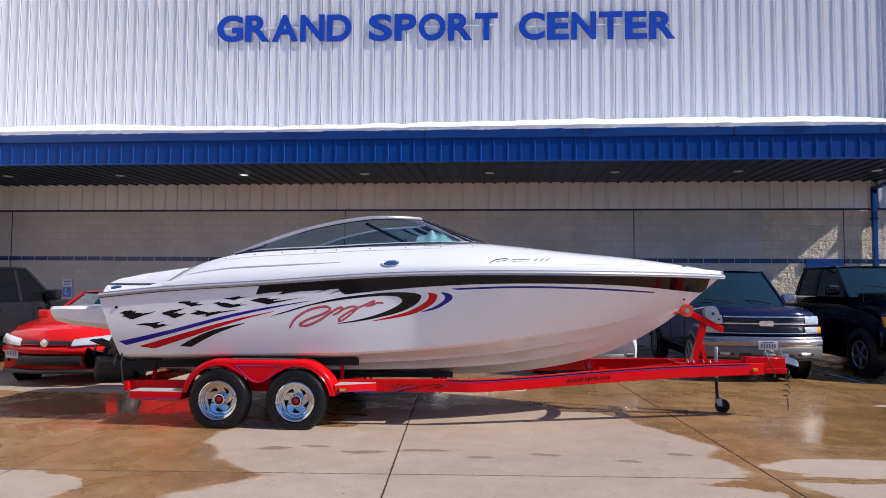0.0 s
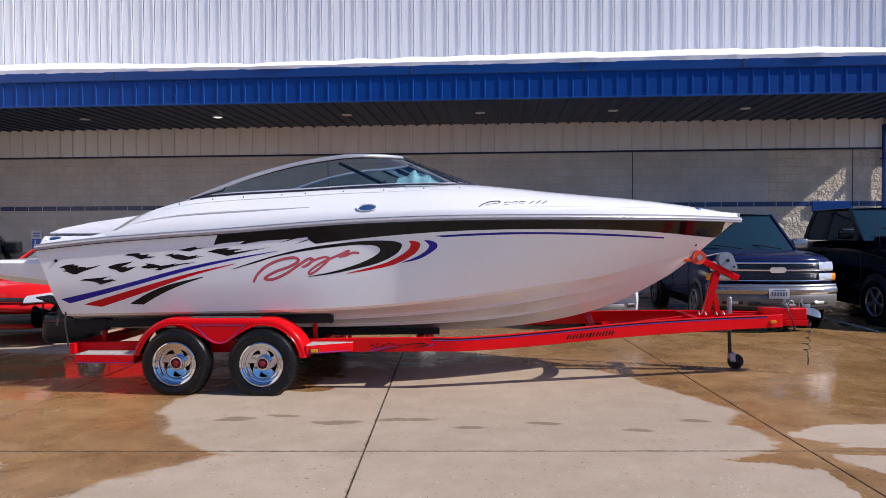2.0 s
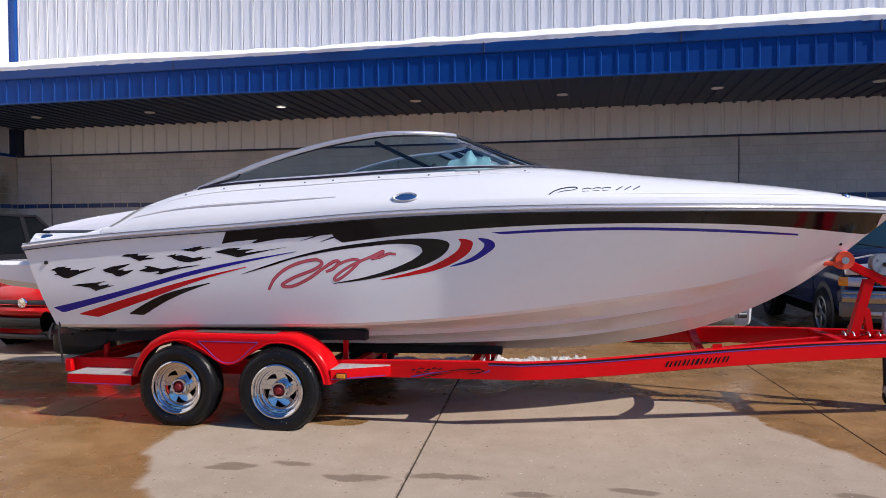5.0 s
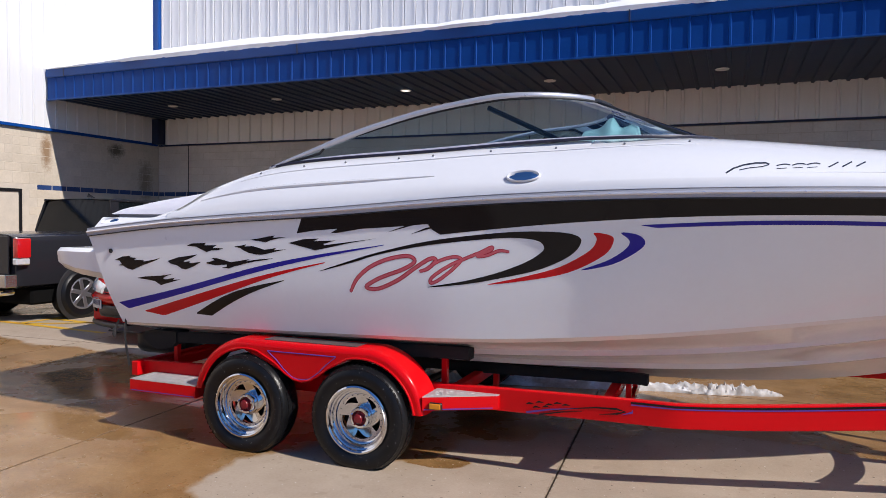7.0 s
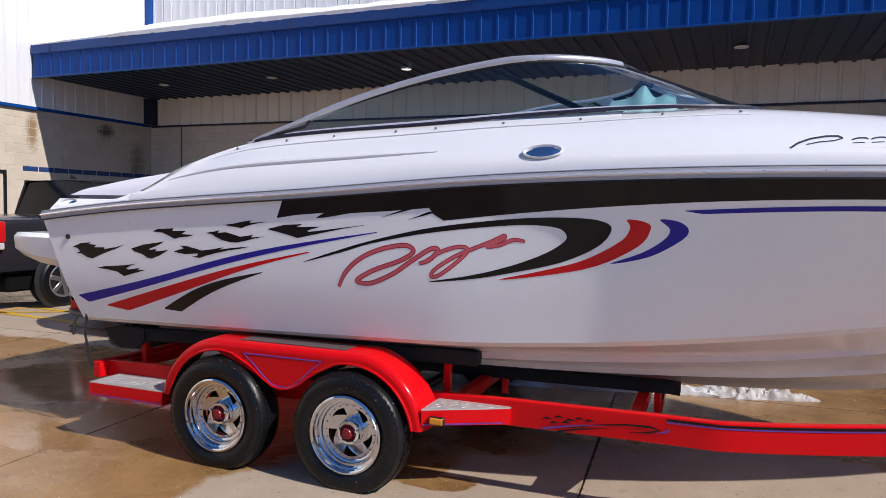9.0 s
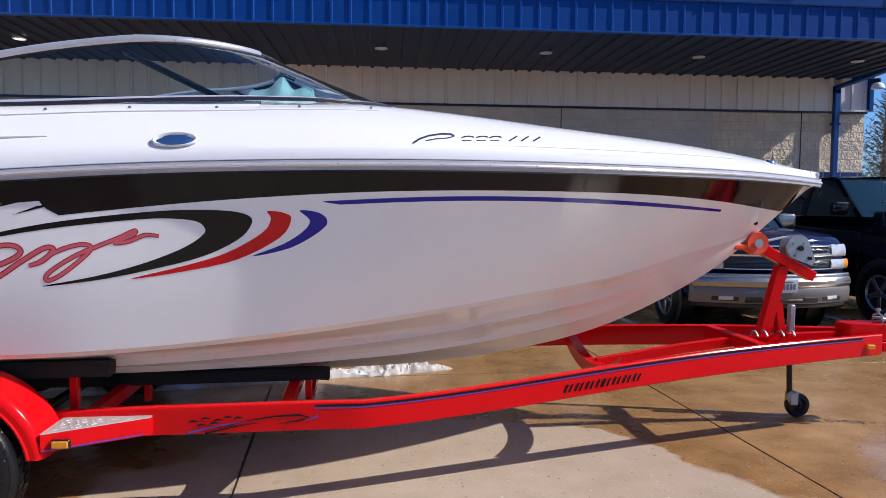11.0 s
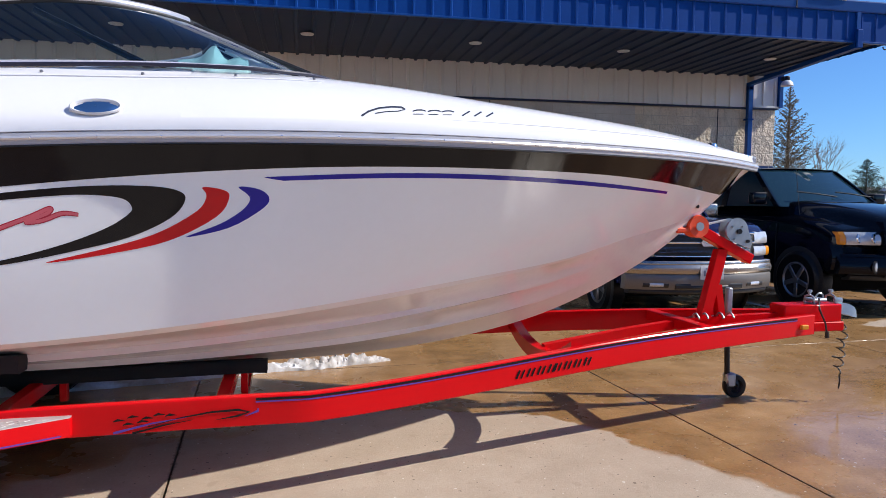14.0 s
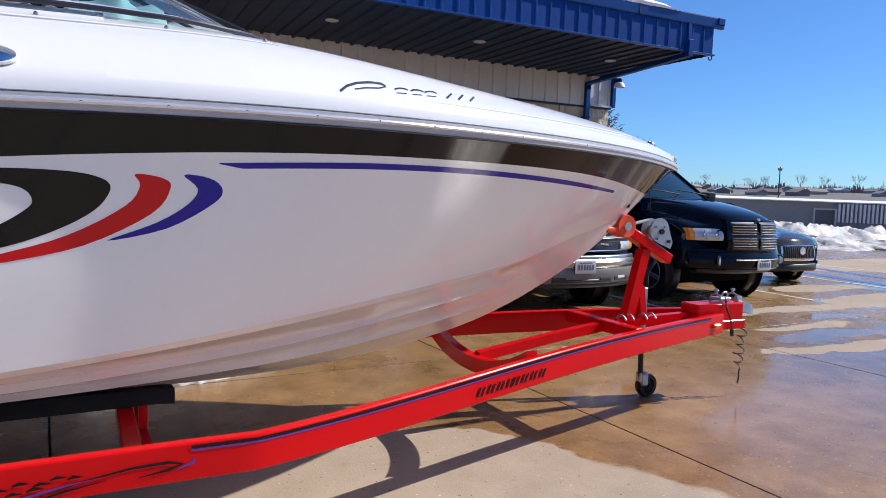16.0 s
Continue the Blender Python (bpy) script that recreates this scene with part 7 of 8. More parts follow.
for k in range(5):
    z = 0.862 + 0.015 * k
    c.front("grille_slat", -0.62, 0.62, z, z + 0.005, 0.022, chrome, 0.02)
    c.front("grille_slat", -0.62, 0.62, z + 0.172, z + 0.177, 0.022, chrome, 0.02)
part("emblem", extrude_outline([(-0.13, 0.0), (-0.10, 0.045), (0.10, 0.045), (0.13, 0.0), (0.10, -0.045), (-0.10, -0.045)], 0.012, lambda a, b, d: (0.042 + d, a, 0.985 + b)), chrome, c.root, "plain bright grille emblem")
for sgn in (-1, 1):
    h = c.front("headlight", sgn * 0.67, sgn * 0.93, 0.963, 1.108, 0.03, lamp_clear, 0.08, "clear rectangular headlight", 0.03)
    c.front("lamp", sgn * 0.67, sgn * 0.91, 0.812, 0.928, 0.03, lamp_clear, 0.08, "", 0.01)
    c.front("corner_lamp", sgn * 0.91, sgn * 0.985, 0.812, 0.928, 0.022, lamp_orange, 0.08, "amber corner lamp")
    c.front("fog_lamp", sgn * 0.58, sgn * 0.73, 0.455, 0.508, 0.084, lamp_clear, 0.03, "fog lamp")
    c.front("tow_hole", sgn * 0.26, sgn * 0.44, 0.43, 0.51, 0.080, trim_black, 0.02)
c.front("bumper", -0.99, 0.99, 0.60, 0.735, 0.080, bright_bumper, 0.14, "bright silver bumper", 0.02, None, 0.02)
c.front("bumper_step", -0.985, 0.985, 0.70, 0.762, 0.055, bright_bumper, 0.10)
c.front("bumper_skirt", -0.98, 0.98, 0.415, 0.602, 0.066, bumper_matt, 0.12, "dull silver-grey bumper skirt", -0.022)
for sgn in (-1, 1):
    c.front("skirt_slot", sgn * 0.52, sgn * 0.80, 0.445, 0.515, 0.078, trim_black, 0.03)
c.front("skirt_slot", -0.44, 0.44, 0.425, 0.475, 0.078, trim_black, 0.03)
c.front("bumper_valance", -0.93, 0.93, 0.36, 0.42, 0.03, trim_black, 0.12, "black lower valance", -0.01)
c.plate(0.0, 0.625, 0.108)
c.shut_lines((-1.45, -2.55, -3.6), 0.48, 1.2)
c.handles((-2.4, -3.45), 1.08, navy)
c.wipers(-1.30, 1.26, 0.6)

# black full-size pickup with a barred grille
black = paint("black_car_paint", (0.003, 0.004, 0.008), 0.06)
c = Car("pickup_truck", "black full-size pickup truck with chrome-barred grille", "truck", NOSE(8.25, 12.4, 4), 5.8, 2.0, 0.38)
c.truck_body([(-5.8, 1.30), (-3.6, 1.36), (-3.5, 1.32), (-1.5, 1.31), (-0.9, 1.25), (-0.4, 1.17), (-0.15, 1.12), (0, 1.06)],
             [(-5.8, 1.32), (-3.6, 1.40), (-3.5, 1.40), (-1.4, 1.51), (-0.9, 1.46), (-0.45, 1.385), (-0.2, 1.32), (-0.08, 1.27), (0, 1.20)],
             [(-5.8, 0.80), (-1.4, 0.76), (-0.6, 0.64), (0, 0.50)], 0.50, black)
c.cabin((-3.5, -1.28), (-3.42, -2.16), 1.42, 2.01, 0.93, 0.74, black, ((-1.5, -2.22, 0.10), (-2.7, -2.72, 0.12), (-3.45, -3.38, 0.12)), 0.05)
c.wheels((-0.98, -4.55), 0.41, 0.27, 5, alloy, 0.0, 0.60)
c.mirror(-1.72, 0.96, 1.54, black, 1.0)
for sgn in (-1, 1):
    part("mirror_cap", boxed((-1.80, sgn * 1.08 - 0.10, 1.605), (-1.65, sgn * 1.08 + 0.10, 1.63), 0.02, None, 2), trim_grey, c.root, "grey mirror cap", True)
c.front("grille_surround", -0.53, 0.53, 0.80, 1.235, 0.085, black, 0.14, "", 0.06, None, 0.012)
for sgn in (-1, 1):
    for z0, z1, x in ((0.835, 1.005, 0.100), (1.035, 1.205, 0.078)):
        c.front("grille_opening", sgn * 0.035, sgn * 0.485, z0, z1, x, trim_black, 0.03, "", 0.022)
        c.front("grille_frame", sgn * 0.035, sgn * 0.485, z0 - 0.008, z0 + 0.008, x + 0.006, chrome, 0.02)
        for k in range(4):
            z = z0 + 0.026 + 0.037 * k
            c.front("grille_bar", sgn * 0.045, sgn * 0.475, z, z + 0.015, x + 0.006 - 0.0048 * k, chrome, 0.018)
part("emblem", boxed((0.03, -0.03, 1.225), (0.075, 0.03, 1.262), 0.014), chrome, c.root)
for sgn in (-1, 1):
    h = c.front("headlight", sgn * 0.56, sgn * 0.90, 0.935, 1.10, 0.035, lamp_clear, 0.10, "clear twin-round headlight", 0.045, None, 0.014)
    c.front("corner_lamp", sgn * 0.905, sgn * 0.955, 0.935, 1.10, 0.036, lamp_orange, 0.10, "amber turn lamp", 0.045)
    for yy in (0.64, 0.79):
        rf = part("reflector", lathe([(0.062, 0.0), (0.058, 0.012), (0.04, 0.006), (0.001, 0.012)], 18, "X"), chrome, h, "", True)
        rf.matrix_local = pose(0.034 + c.fx(yy), sgn * yy, 1.018, 0, -14, sgn * -18)
    part("fog_lamp", lathe([(0.06, 0.0), (0.056, 0.014), (0.001, 0.02)], 18, "X"), lamp_clear, c.root, "round fog lamp", True).matrix_local = pose(0.115 + c.fx(0.66), sgn * 0.66, 0.655, 0, 0, sgn * -22)
    part("fog_bezel", lathe([(0.085, -0.01), (0.08, 0.010), (0.062, 0.012), (0.06, 0.0)], 20, "X"), trim_black, c.root, "", True).matrix_local = pose(0.112 + c.fx(0.66), sgn * 0.66, 0.655, 0, 0, sgn * -22)
    c.front("fender_flare", sgn * 0.93, sgn * 1.03, 0.60, 0.93, 0.045, black, 0.12, "", 0.03, None, 0.02)
c.front("bumper", -1.0, 1.0, 0.555, 0.79, 0.12, black, 0.20, "black painted bumper", 0.05, None, 0.03)
c.front("bumper_top", -0.96, 0.96, 0.775, 0.83, 0.075, black, 0.16, "", 0.05)
c.front("bumper_lip", -0.55, 0.55, 0.525, 0.555, 0.10, trim_black, 0.06, "thin lower lip")
c.front("bumper_valance", -0.84, 0.84, 0.47, 0.54, -0.02, trim_black, 0.12, "black lower valance", -0.03)
c.front("bumper_slot", -0.46, 0.46, 0.66, 0.69, 0.148, trim_black, 0.03)
c.plate(0.08, 0.61, 0.155)
c.shut_lines((-1.42, -2.62, -3.52), 0.55, 1.18)
c.handles((-2.45,), 1.06, black)
c.wipers(-1.34, 1.54, 0.6)
part("antenna", rod((-1.2, -0.80, 1.28), (-1.32, -0.80, 2.05), 0.004), trim_black, c.root)

# dark grey sedan with a waterfall grille
grey = paint("dark_grey_car_paint", (0.05, 0.052, 0.055))
c = Car("sedan_car", "dark grey sedan with bright upright-barred grille", "car", NOSE(11.36, 13.95), 4.9, 1.86, 0.36)
c.body([(-4.9, 0.98), (-4.6, 1.03), (-3.9, 1.02), (-1.5, 1.0), (-0.9, 0.96), (-0.35, 0.88), (-0.08, 0.80), (0, 0.70)], 0.22, grey, 0.05)
c.cabin((-4.3, -1.3), (-3.4, -2.1), 0.99, 1.46, 0.84, 0.60, grey, ((-1.5, -2.15, 0.07), (-2.75, -2.75, 0.07), (-4.1, -3.4, 0.10)), 0.05)
c.wheels((-0.95, -3.75), 0.33, 0.22)
c.mirror(-1.55, 0.88, 1.06, grey, 0.9)
c.front("grille_surround", -0.45, 0.45, 0.455, 0.755, 0.02, chrome, 0.06, "bright grille surround", 0.03)
c.front("grille_mesh", -0.41, 0.41, 0.50, 0.73, 0.03, trim_black, 0.05, "", 0.03)
for k in range(17):
    y = -0.38 + k * 0.0475
    c.front("grille_bar", y - 0.006, y + 0.006, 0.50, 0.73, 0.040, trim_grey, 0.02, "", 0.03)
part("emblem", lathe([(0.075, 0.0), (0.07, 0.015), (0.001, 0.018)], 20, "X"), chrome, c.root, "plain round bright emblem", True).matrix_local = pose(0.03, 0, 0.64)
for sgn in (-1, 1):
    c.front("headlight", sgn * 0.52, sgn * 0.88, 0.67, 0.72, 0.008, lamp_clear, 0.08, "swept clear headlight", 0.03, None, 0.006, 0.09)
    c.front("fog_surround", sgn * 0.60, sgn * 0.85, 0.36, 0.47, 0.02, chrome, 0.04)
    c.front("fog_lamp", sgn * 0.63, sgn * 0.82, 0.38, 0.45, 0.03, trim_black, 0.04)
c.front("lower_grille", -0.55, 0.55, 0.28, 0.40, 0.025, trim_black, 0.05)
c.shut_lines((-1.4, -2.5, -3.6), 0.3, 0.95)

# red hatchback
redcar = paint("red_car_paint", (0.62, 0.012, 0.012))
c = Car("hatchback_car", "bright red hatchback with black grille", "car", NOSE(-6.08, 10.32, 0), 4.25, 1.79, 0.30)
c.body([(-4.25, 0.92), (-4.1, 0.98), (-1.25, 0.99), (-0.9, 0.965), (-0.4, 0.88), (-0.12, 0.79), (-0.03, 0.70), (0, 0.60)], 0.20, redcar, 0.06)
c.cabin((-4.15, -1.02), (-3.75, -1.85), 0.97, 1.43, 0.80, 0.60, redcar, ((-1.2, -1.9, 0.07), (-2.4, -2.4, 0.07), (-3.5, -3.4, 0.12)), 0.05)
c.wheels((-0.86, -3.5), 0.32, 0.22)
c.mirror(-1.4, 0.84, 1.04, redcar, 0.85)
c.front("grille", -0.55, 0.55, 0.625, 0.70, 0.012, trim_black, 0.06, "black honeycomb grille", 0.02)
c.front("grille_line", -0.55, 0.55, 0.632, 0.642, 0.02, redcar, 0.03)
c.front("bumper_lip", -0.87, 0.87, 0.50, 0.61, 0.022, redcar, 0.08, "", 0.0, None, 0.015)
c.front("lower_grille", -0.52, 0.52, 0.33, 0.47, 0.016, trim_black, 0.05, "black lower mesh grille", -0.01)
c.front("chin", -0.84, 0.84, 0.20, 0.26, 0.02, trim_black, 0.10)
for k in range(4):
    c.front("mesh_bar", -0.5, 0.5, 0.35 + 0.03 * k, 0.355 + 0.03 * k, 0.021, trim_black, 0.01)
part("emblem", lathe([(0.065, 0.0), (0.06, 0.014), (0.05, 0.016), (0.046, 0.008), (0.001, 0.01)], 24, "X"), chrome, c.root, "plain round bright emblem", True).matrix_local = pose(0.015, 0, 0.665)
for sgn in (-1, 1):
    c.front("headlight", sgn * 0.42, sgn * 0.89, 0.618, 0.725, 0.062, lamp_clear, 0.14, "clear swept headlight", 0.075, None, 0.012, 0.06)
    c.front("fog_slot", sgn * 0.70, sgn * 0.82, 0.36, 0.45, 0.012, trim_black, 0.04)
c.plate(-0.60, 0.50, 0.035)
c.wipers(-1.02, 1.0, 0.55, 0.08)
c.shut_lines((-1.3, -2.4), 0.3, 0.92)

# white car mostly hidden behind the hull
whitecar = paint("white_car_paint", (0.62, 0.63, 0.64))
c = Car("compact_car", "white compact car with dark lower bumper", "car", NOSE(2.3, 12.5), 4.4, 1.78, 0.28)
c.body([(-4.4, 0.95), (-4.2, 1.0), (-1.3, 1.0), (-0.9, 0.97), (-0.35, 0.90), (-0.06, 0.80), (0, 0.68)], 0.22, whitecar, 0.05)
c.cabin((-4.2, -1.1), (-3.6, -1.9), 0.98, 1.45, 0.80, 0.60, whitecar, ((-1.25, -1.95, 0.07), (-2.5, -2.5, 0.07)), 0.05)
c.wheels((-0.9, -3.5), 0.32, 0.21)
c.front("grille", -0.40, 0.40, 0.60, 0.70, 0.015, trim_black, 0.05)
c.front("lower_grille", -0.62, 0.62, 0.27, 0.42, 0.018, trim_grey, 0.05)
for sgn in (-1, 1):
    c.front("headlight", sgn * 0.5, sgn * 0.85, 0.66, 0.78, 0.0, lamp_clear, 0.08, "clear headlight", 0.05)
    c.front("fog_lamp", sgn * 0.68, sgn * 0.80, 0.36, 0.43, 0.02, trim_black, 0.04)

# charcoal crew-cab pickup, tail towards the forecourt
coal = paint("charcoal_car_paint", (0.018, 0.018, 0.022), 0.15)
c = Car("pickup_truck", "charcoal crew-cab pickup truck seen from its tailgate", "truck", pose(-9.62, 10.75 + 5.6, 0, 0, 0, 90), 5.6, 1.98, 0.15, 0.05)
c.body([(-5.6, 1.30), (-3.95, 1.32), (-3.9, 1.22), (-1.5, 1.22), (-0.5, 1.18), (-0.1, 1.08), (0, 0.95)], 0.52, coal, 0.02)
c.cabin((-3.88, -1.75), (-3.72, -2.6), 1.2, 1.88, 0.92, 0.76, coal, ((-1.95, -2.68, 0.10), (-3.0, -3.02, 0.10), (-3.8, -3.68, 0.16)), 0.05, privacy_glass)
c.wheels((-1.0, -4.5), 0.39, 0.27, 6, alloy, 0.0)
c.mirror(-2.25, 0.95, 1.34, coal, 1.25)
for sgn in (-1, 1):
    tl = part("tail_lamp", boxed((-5.63, sgn * 0.99 - 0.09, 0.98), (-5.42, sgn * 0.99 + 0.015, 1.26), 0.02, None, 2), lamp_red, c.root, "red and clear tail lamp", True)
    part("reverse_lens", boxed((-5.635, sgn * 0.985 - 0.085, 0.88), (-5.425, sgn * 0.985 + 0.015, 0.975), 0.015), lamp_clear, tl)
c.back("tailgate", -0.86, 0.86, 0.74, 1.29, coal, 0.012, 0.03)
c.back("rear_bumper", -0.97, 0.97, 0.56, 0.74, bright_bumper, 0.14, 0.18, "silver step bumper")
c.back("bumper_pad", -0.5, 0.5, 0.735, 0.75, trim_black, 0.13, 0.15)
part("exhaust_tip", rod((-5.66, -0.72, 0.47), (-5.45, -0.72, 0.47), 0.045), chrome, c.root)
part("exhaust_tip", rod((-5.66, 0.72, 0.47), (-5.45, 0.72, 0.47), 0.045), chrome, c.root)
part("roof_antenna", extrude_outline([(-3.55, 1.92), (-3.40, 1.92), (-3.53, 1.99)], 0.02, lambda a, b, d: (a, d - 0.01, b)), coal, c.root)
c.shut_lines((-1.5, -2.7, -3.88), 0.6, 1.2)
c.handles((-2.5, -3.7), 1.08, coal)

# ---- accessible-parking sign on the rear wall ----
hs = thing("parking_sign", "blue and white accessible-parking wall sign", "sign")
sgn_blue = plain("sign_blue", (0.03, 0.18, 0.62), 0.3)
sgn_white = plain("sign_white", (0.75, 0.76, 0.78), 0.35)
part("panel", boxed((-11.96, WY - 0.035, 1.16), (-11.66, WY - 0.008, 1.70), 0.006), sgn_white, hs)
part("blue_field", boxed((-11.94, WY - 0.040, 1.18), (-11.68, WY - 0.034, 1.47)), sgn_blue, hs)
part("symbol", tube([(-11.81 + 0.055 * math.cos(a), WY - 0.043, 1.30 + 0.055 * math.sin(a)) for a in np.linspace(2.2, 6.6, 14)], 0.010, 6), sgn_white, hs)
part("symbol", boxed((-11.85, WY - 0.046, 1.32), (-11.82, WY - 0.040, 1.44)), sgn_white, hs)
for zz in (1.53, 1.60):
    part("bar", boxed((-11.91, WY - 0.040, zz), (-11.71, WY - 0.034, zz + 0.035)), sgn_blue, hs)

# low blue panel at the corner pier
dp = thing("wall_panel", "small blue painted panel at the foot of the corner wall", "panel")
part("panel", boxed((8.87, WY - 0.05, 2.10), (9.82, WY - 0.008, 2.36), 0.006), blue_trim, dp)

# ---- snow left on the forecourt ----
def snow_heap(name, label, pts, width, height, seed, rough=0.5):
    """A ragged ridge of old snow along points."""
    rows = []
    P = [Vector((*p, 0)) for p in pts]
    n = 60 if rough > 0.95 and len(pts) < 4 else 170
    q_ = 60 / n
    for i in range(n + 1):
        s = i / n * (len(P) - 1)
        k = min(int(s), len(P) - 2)
        c0 = P[k].lerp(P[k + 1], s - k)
        d = (P[k + 1] - P[k]).normalized()
        o = Vector((-d.y, d.x, 0))
        env = min(1, 6 * i / n, 6 * (1 - i / n)) ** 0.6
        row = []
        for j in range(-8, 9):
            u = j / 8
            w = width * (0.7 + 0.5 * noise.noise((i * q_ * 0.13, seed, 1)) + 0.25 * noise.noise((i * q_ * 0.5, seed, u * 2))) * env
            hh = height * env * max(0, 1 - u * u) * (0.75 + rough * noise.noise((i * q_ * 0.16, seed, u)) + rough * 0.7 * noise.noise((i * q_ * 0.55, seed + 5, u * 3)) + rough * 0.45 * noise.noise((i * q_ * 1.9, seed + 9, u * 7)) + rough * 0.3 * noise.noise((i * q_ * 5.1, seed + 2, u * 12)))
            q = c0 + o * (u * w)
            row.append((q.x, q.y, max(0.002, hh) if abs(j) < 8 else -0.02))
        rows.append(row)
    ob = part(name, loft(rows), dirty_snow, None, "", True)
    return tagged(ob, label, "snow", "", "stuff")


dirty_snow = plain("old_snow", (0.60, 0.61, 0.64), 0.6, vary=0.15, scale=3, bump=1.0, bscale=9, dirt=((0.26, 0.215, 0.17), 0.43, 0.85), which="World")
snow_heap("snow_strip", "thin strip of old snow on wet concrete", [(-2.4, 10.15), (-0.6, 10.58), (0.5, 10.85), (1.2, 11.0)], 0.12, 0.085, 3, 0.8)
snow_heap("snow_bank", "ploughed bank of dirty old snow", [(17, 24.5), (21.5, 22.6), (26, 21.2), (34, 19.5), (44, 17.0)], 2.2, 0.29, 11, 0.75)
snow_heap("snow_bank", "ploughed bank of dirty old snow", [(14, 30), (24, 27.5), (34, 26), (48, 22)], 1.9, 0.5, 27, 0.9)

# ---- low sheds and fence beyond the lot ----
shed_wall = plain("shed_wall", (0.27, 0.275, 0.30), 0.8, vary=0.15, scale=0.4)
far_pale = plain("far_pale_paint", (0.42, 0.47, 0.55), 0.6)
shed = thing("low_shed", "long low grey storage shed with a snowy roof", "building")
SH = pose(42, 34, 0, 0, 0, -33)
part("wall", boxed((-22, 0, -0.06), (14, 6, 1.70), 0, SH), shed_wall, shed)
part("roof", loft([[SH @ Vector((s_, y_, z_)) for y_, z_ in ((-0.3, 1.68), (-0.3, 1.74), (6.3, 1.93), (6.3, 1.70))] for s_ in (-22.3, 14.3)], True, True), plain("snowy_roof", (0.72, 0.74, 0.78), 0.7, vary=0.1, scale=0.3), shed)
part("door", boxed((-1.75, -0.05, 0.0), (-0.55, -0.005, 1.25), 0, SH), plain("shed_door", (0.12, 0.13, 0.15), 0.6), shed)
fence = thing("slat_fence", "pale upright-slat fence on the shed front", "fence")
slat = bpy.data.meshes.new("slat")
bmx = boxed((-0.065, -0.03, 0.45), (0.065, 0.03, 1.62))
bmx.to_mesh(slat)
bmx.free()
slat.materials.append(plain("fence_white", (0.62, 0.65, 0.7), 0.6))
for i in range(40):
    s = new("slat", slat)
    s.parent = fence
    s.matrix_local = SH @ pose(-0.3 + i * 0.25, -0.25, 0.0)
part("rail", boxed((-0.4, -0.21, 1.5), (9.6, -0.17, 1.58), 0, SH), shed_wall, fence)
for s_ in (-0.35, 3.0, 6.3, 9.55):
    part("post", boxed((s_ - 0.05, -0.21, -0.05), (s_ + 0.05, -0.12, 1.6), 0, SH), shed_wall, fence)
df = thing("gate_frame", "pale blue-grey open frame beside the slat fence", "frame")
for lo_, hi_ in (((-1.85, -0.32, -0.02), (-1.75, -0.24, 1.30)), ((-0.55, -0.32, -0.02), (-0.45, -0.24, 1.30)), ((-1.75, -0.32, 1.20), (-0.55, -0.24, 1.30))):
    part("bar", boxed(lo_, hi_, 0, SH), far_pale, df)

# far houses and woods on a low rise
def rise(d):
    t = min(1.0, max(0.0, (d - 110) / 360))
    return 9.0 * t * t * (3 - 2 * t)


hill_mat = plain("far_hillside", (0.17, 0.15, 0.145), 0.95, vary=0.4, scale=0.03, dirt=((0.6, 0.61, 0.65), 0.60, 0.7), which="World")
rows = []
for i in range(28):
    d = 60 + i * 22
    rows.append([(d * math.cos(radians(a)), 5 + d * math.sin(radians(a)), rise(d) - 0.08 + 0.5 * noise.noise((a * 0.2, d * 0.03, 3)) * rise(d) / 9) for a in range(-70, 84, 2)])
tagged(part("hill", loft(rows), hill_mat, None, "", True), "low far rise with brown grass and old snow", "hill", "", "structure")
house_mats = [plain("far_house_" + k, col, 0.8, vary=0.1, scale=0.2) for k, col in (("tan", (0.42, 0.36, 0.31)), ("grey", (0.36, 0.36, 0.38)), ("brown", (0.30, 0.23, 0.19)))]
far_roof = plain("far_roof", (0.27, 0.235, 0.225), 0.8, vary=0.3, scale=0.15)
far_snow_roof = plain("far_snowy_roof", (0.62, 0.64, 0.68), 0.8, vary=0.15, scale=0.15)
rnd = random.Random(5)
for i in range(210):
    a = radians(-5 + i * 0.37 + rnd.uniform(-0.6, 0.6))
    d = rnd.uniform(290, 540)
    x, y = d * math.cos(a), 5 + d * math.sin(a)
    if x < 22 and y > 10:
        continue
    h = thing("house", "far-off low house with pitched roof", "house", pose(x, y, rise(d) - 0.5, 0, 0, rnd.uniform(0, 180)), "far houses")
    w, l, zz = rnd.uniform(4, 5.5), rnd.uniform(6, 10), rnd.uniform(1.3, 1.9)
    part("wall", boxed((-l / 2, -w / 2, 0), (l / 2, w / 2, zz)), rnd.choice(house_mats), h)
    part("roof", loft([[(-l / 2 - 0.4, -w / 2 - 0.4, zz), (-l / 2 - 0.4, 0, zz + 1.3), (-l / 2 - 0.4, w / 2 + 0.4, zz)], [(l / 2 + 0.4, -w / 2 - 0.4, zz), (l / 2 + 0.4, 0, zz + 1.3), (l / 2 + 0.4, w / 2 + 0.4, zz)]], True, True), rnd.choice([far_roof, far_roof, far_roof, far_snow_roof]), h)
bark = plain("bark", (0.10, 0.075, 0.055), 0.9, vary=0.3, scale=4, bump=0.6, bscale=20)
twig_far = plain("bare_twigs", (0.25, 0.17, 0.135), 0.9, vary=0.25, scale=0.6)
needles = plain("needles", (0.035, 0.055, 0.03), 0.8, vary=0.35, scale=2)
brown_needles = plain("brown_needles", (0.14, 0.11, 0.075), 0.85, vary=0.35, scale=3)


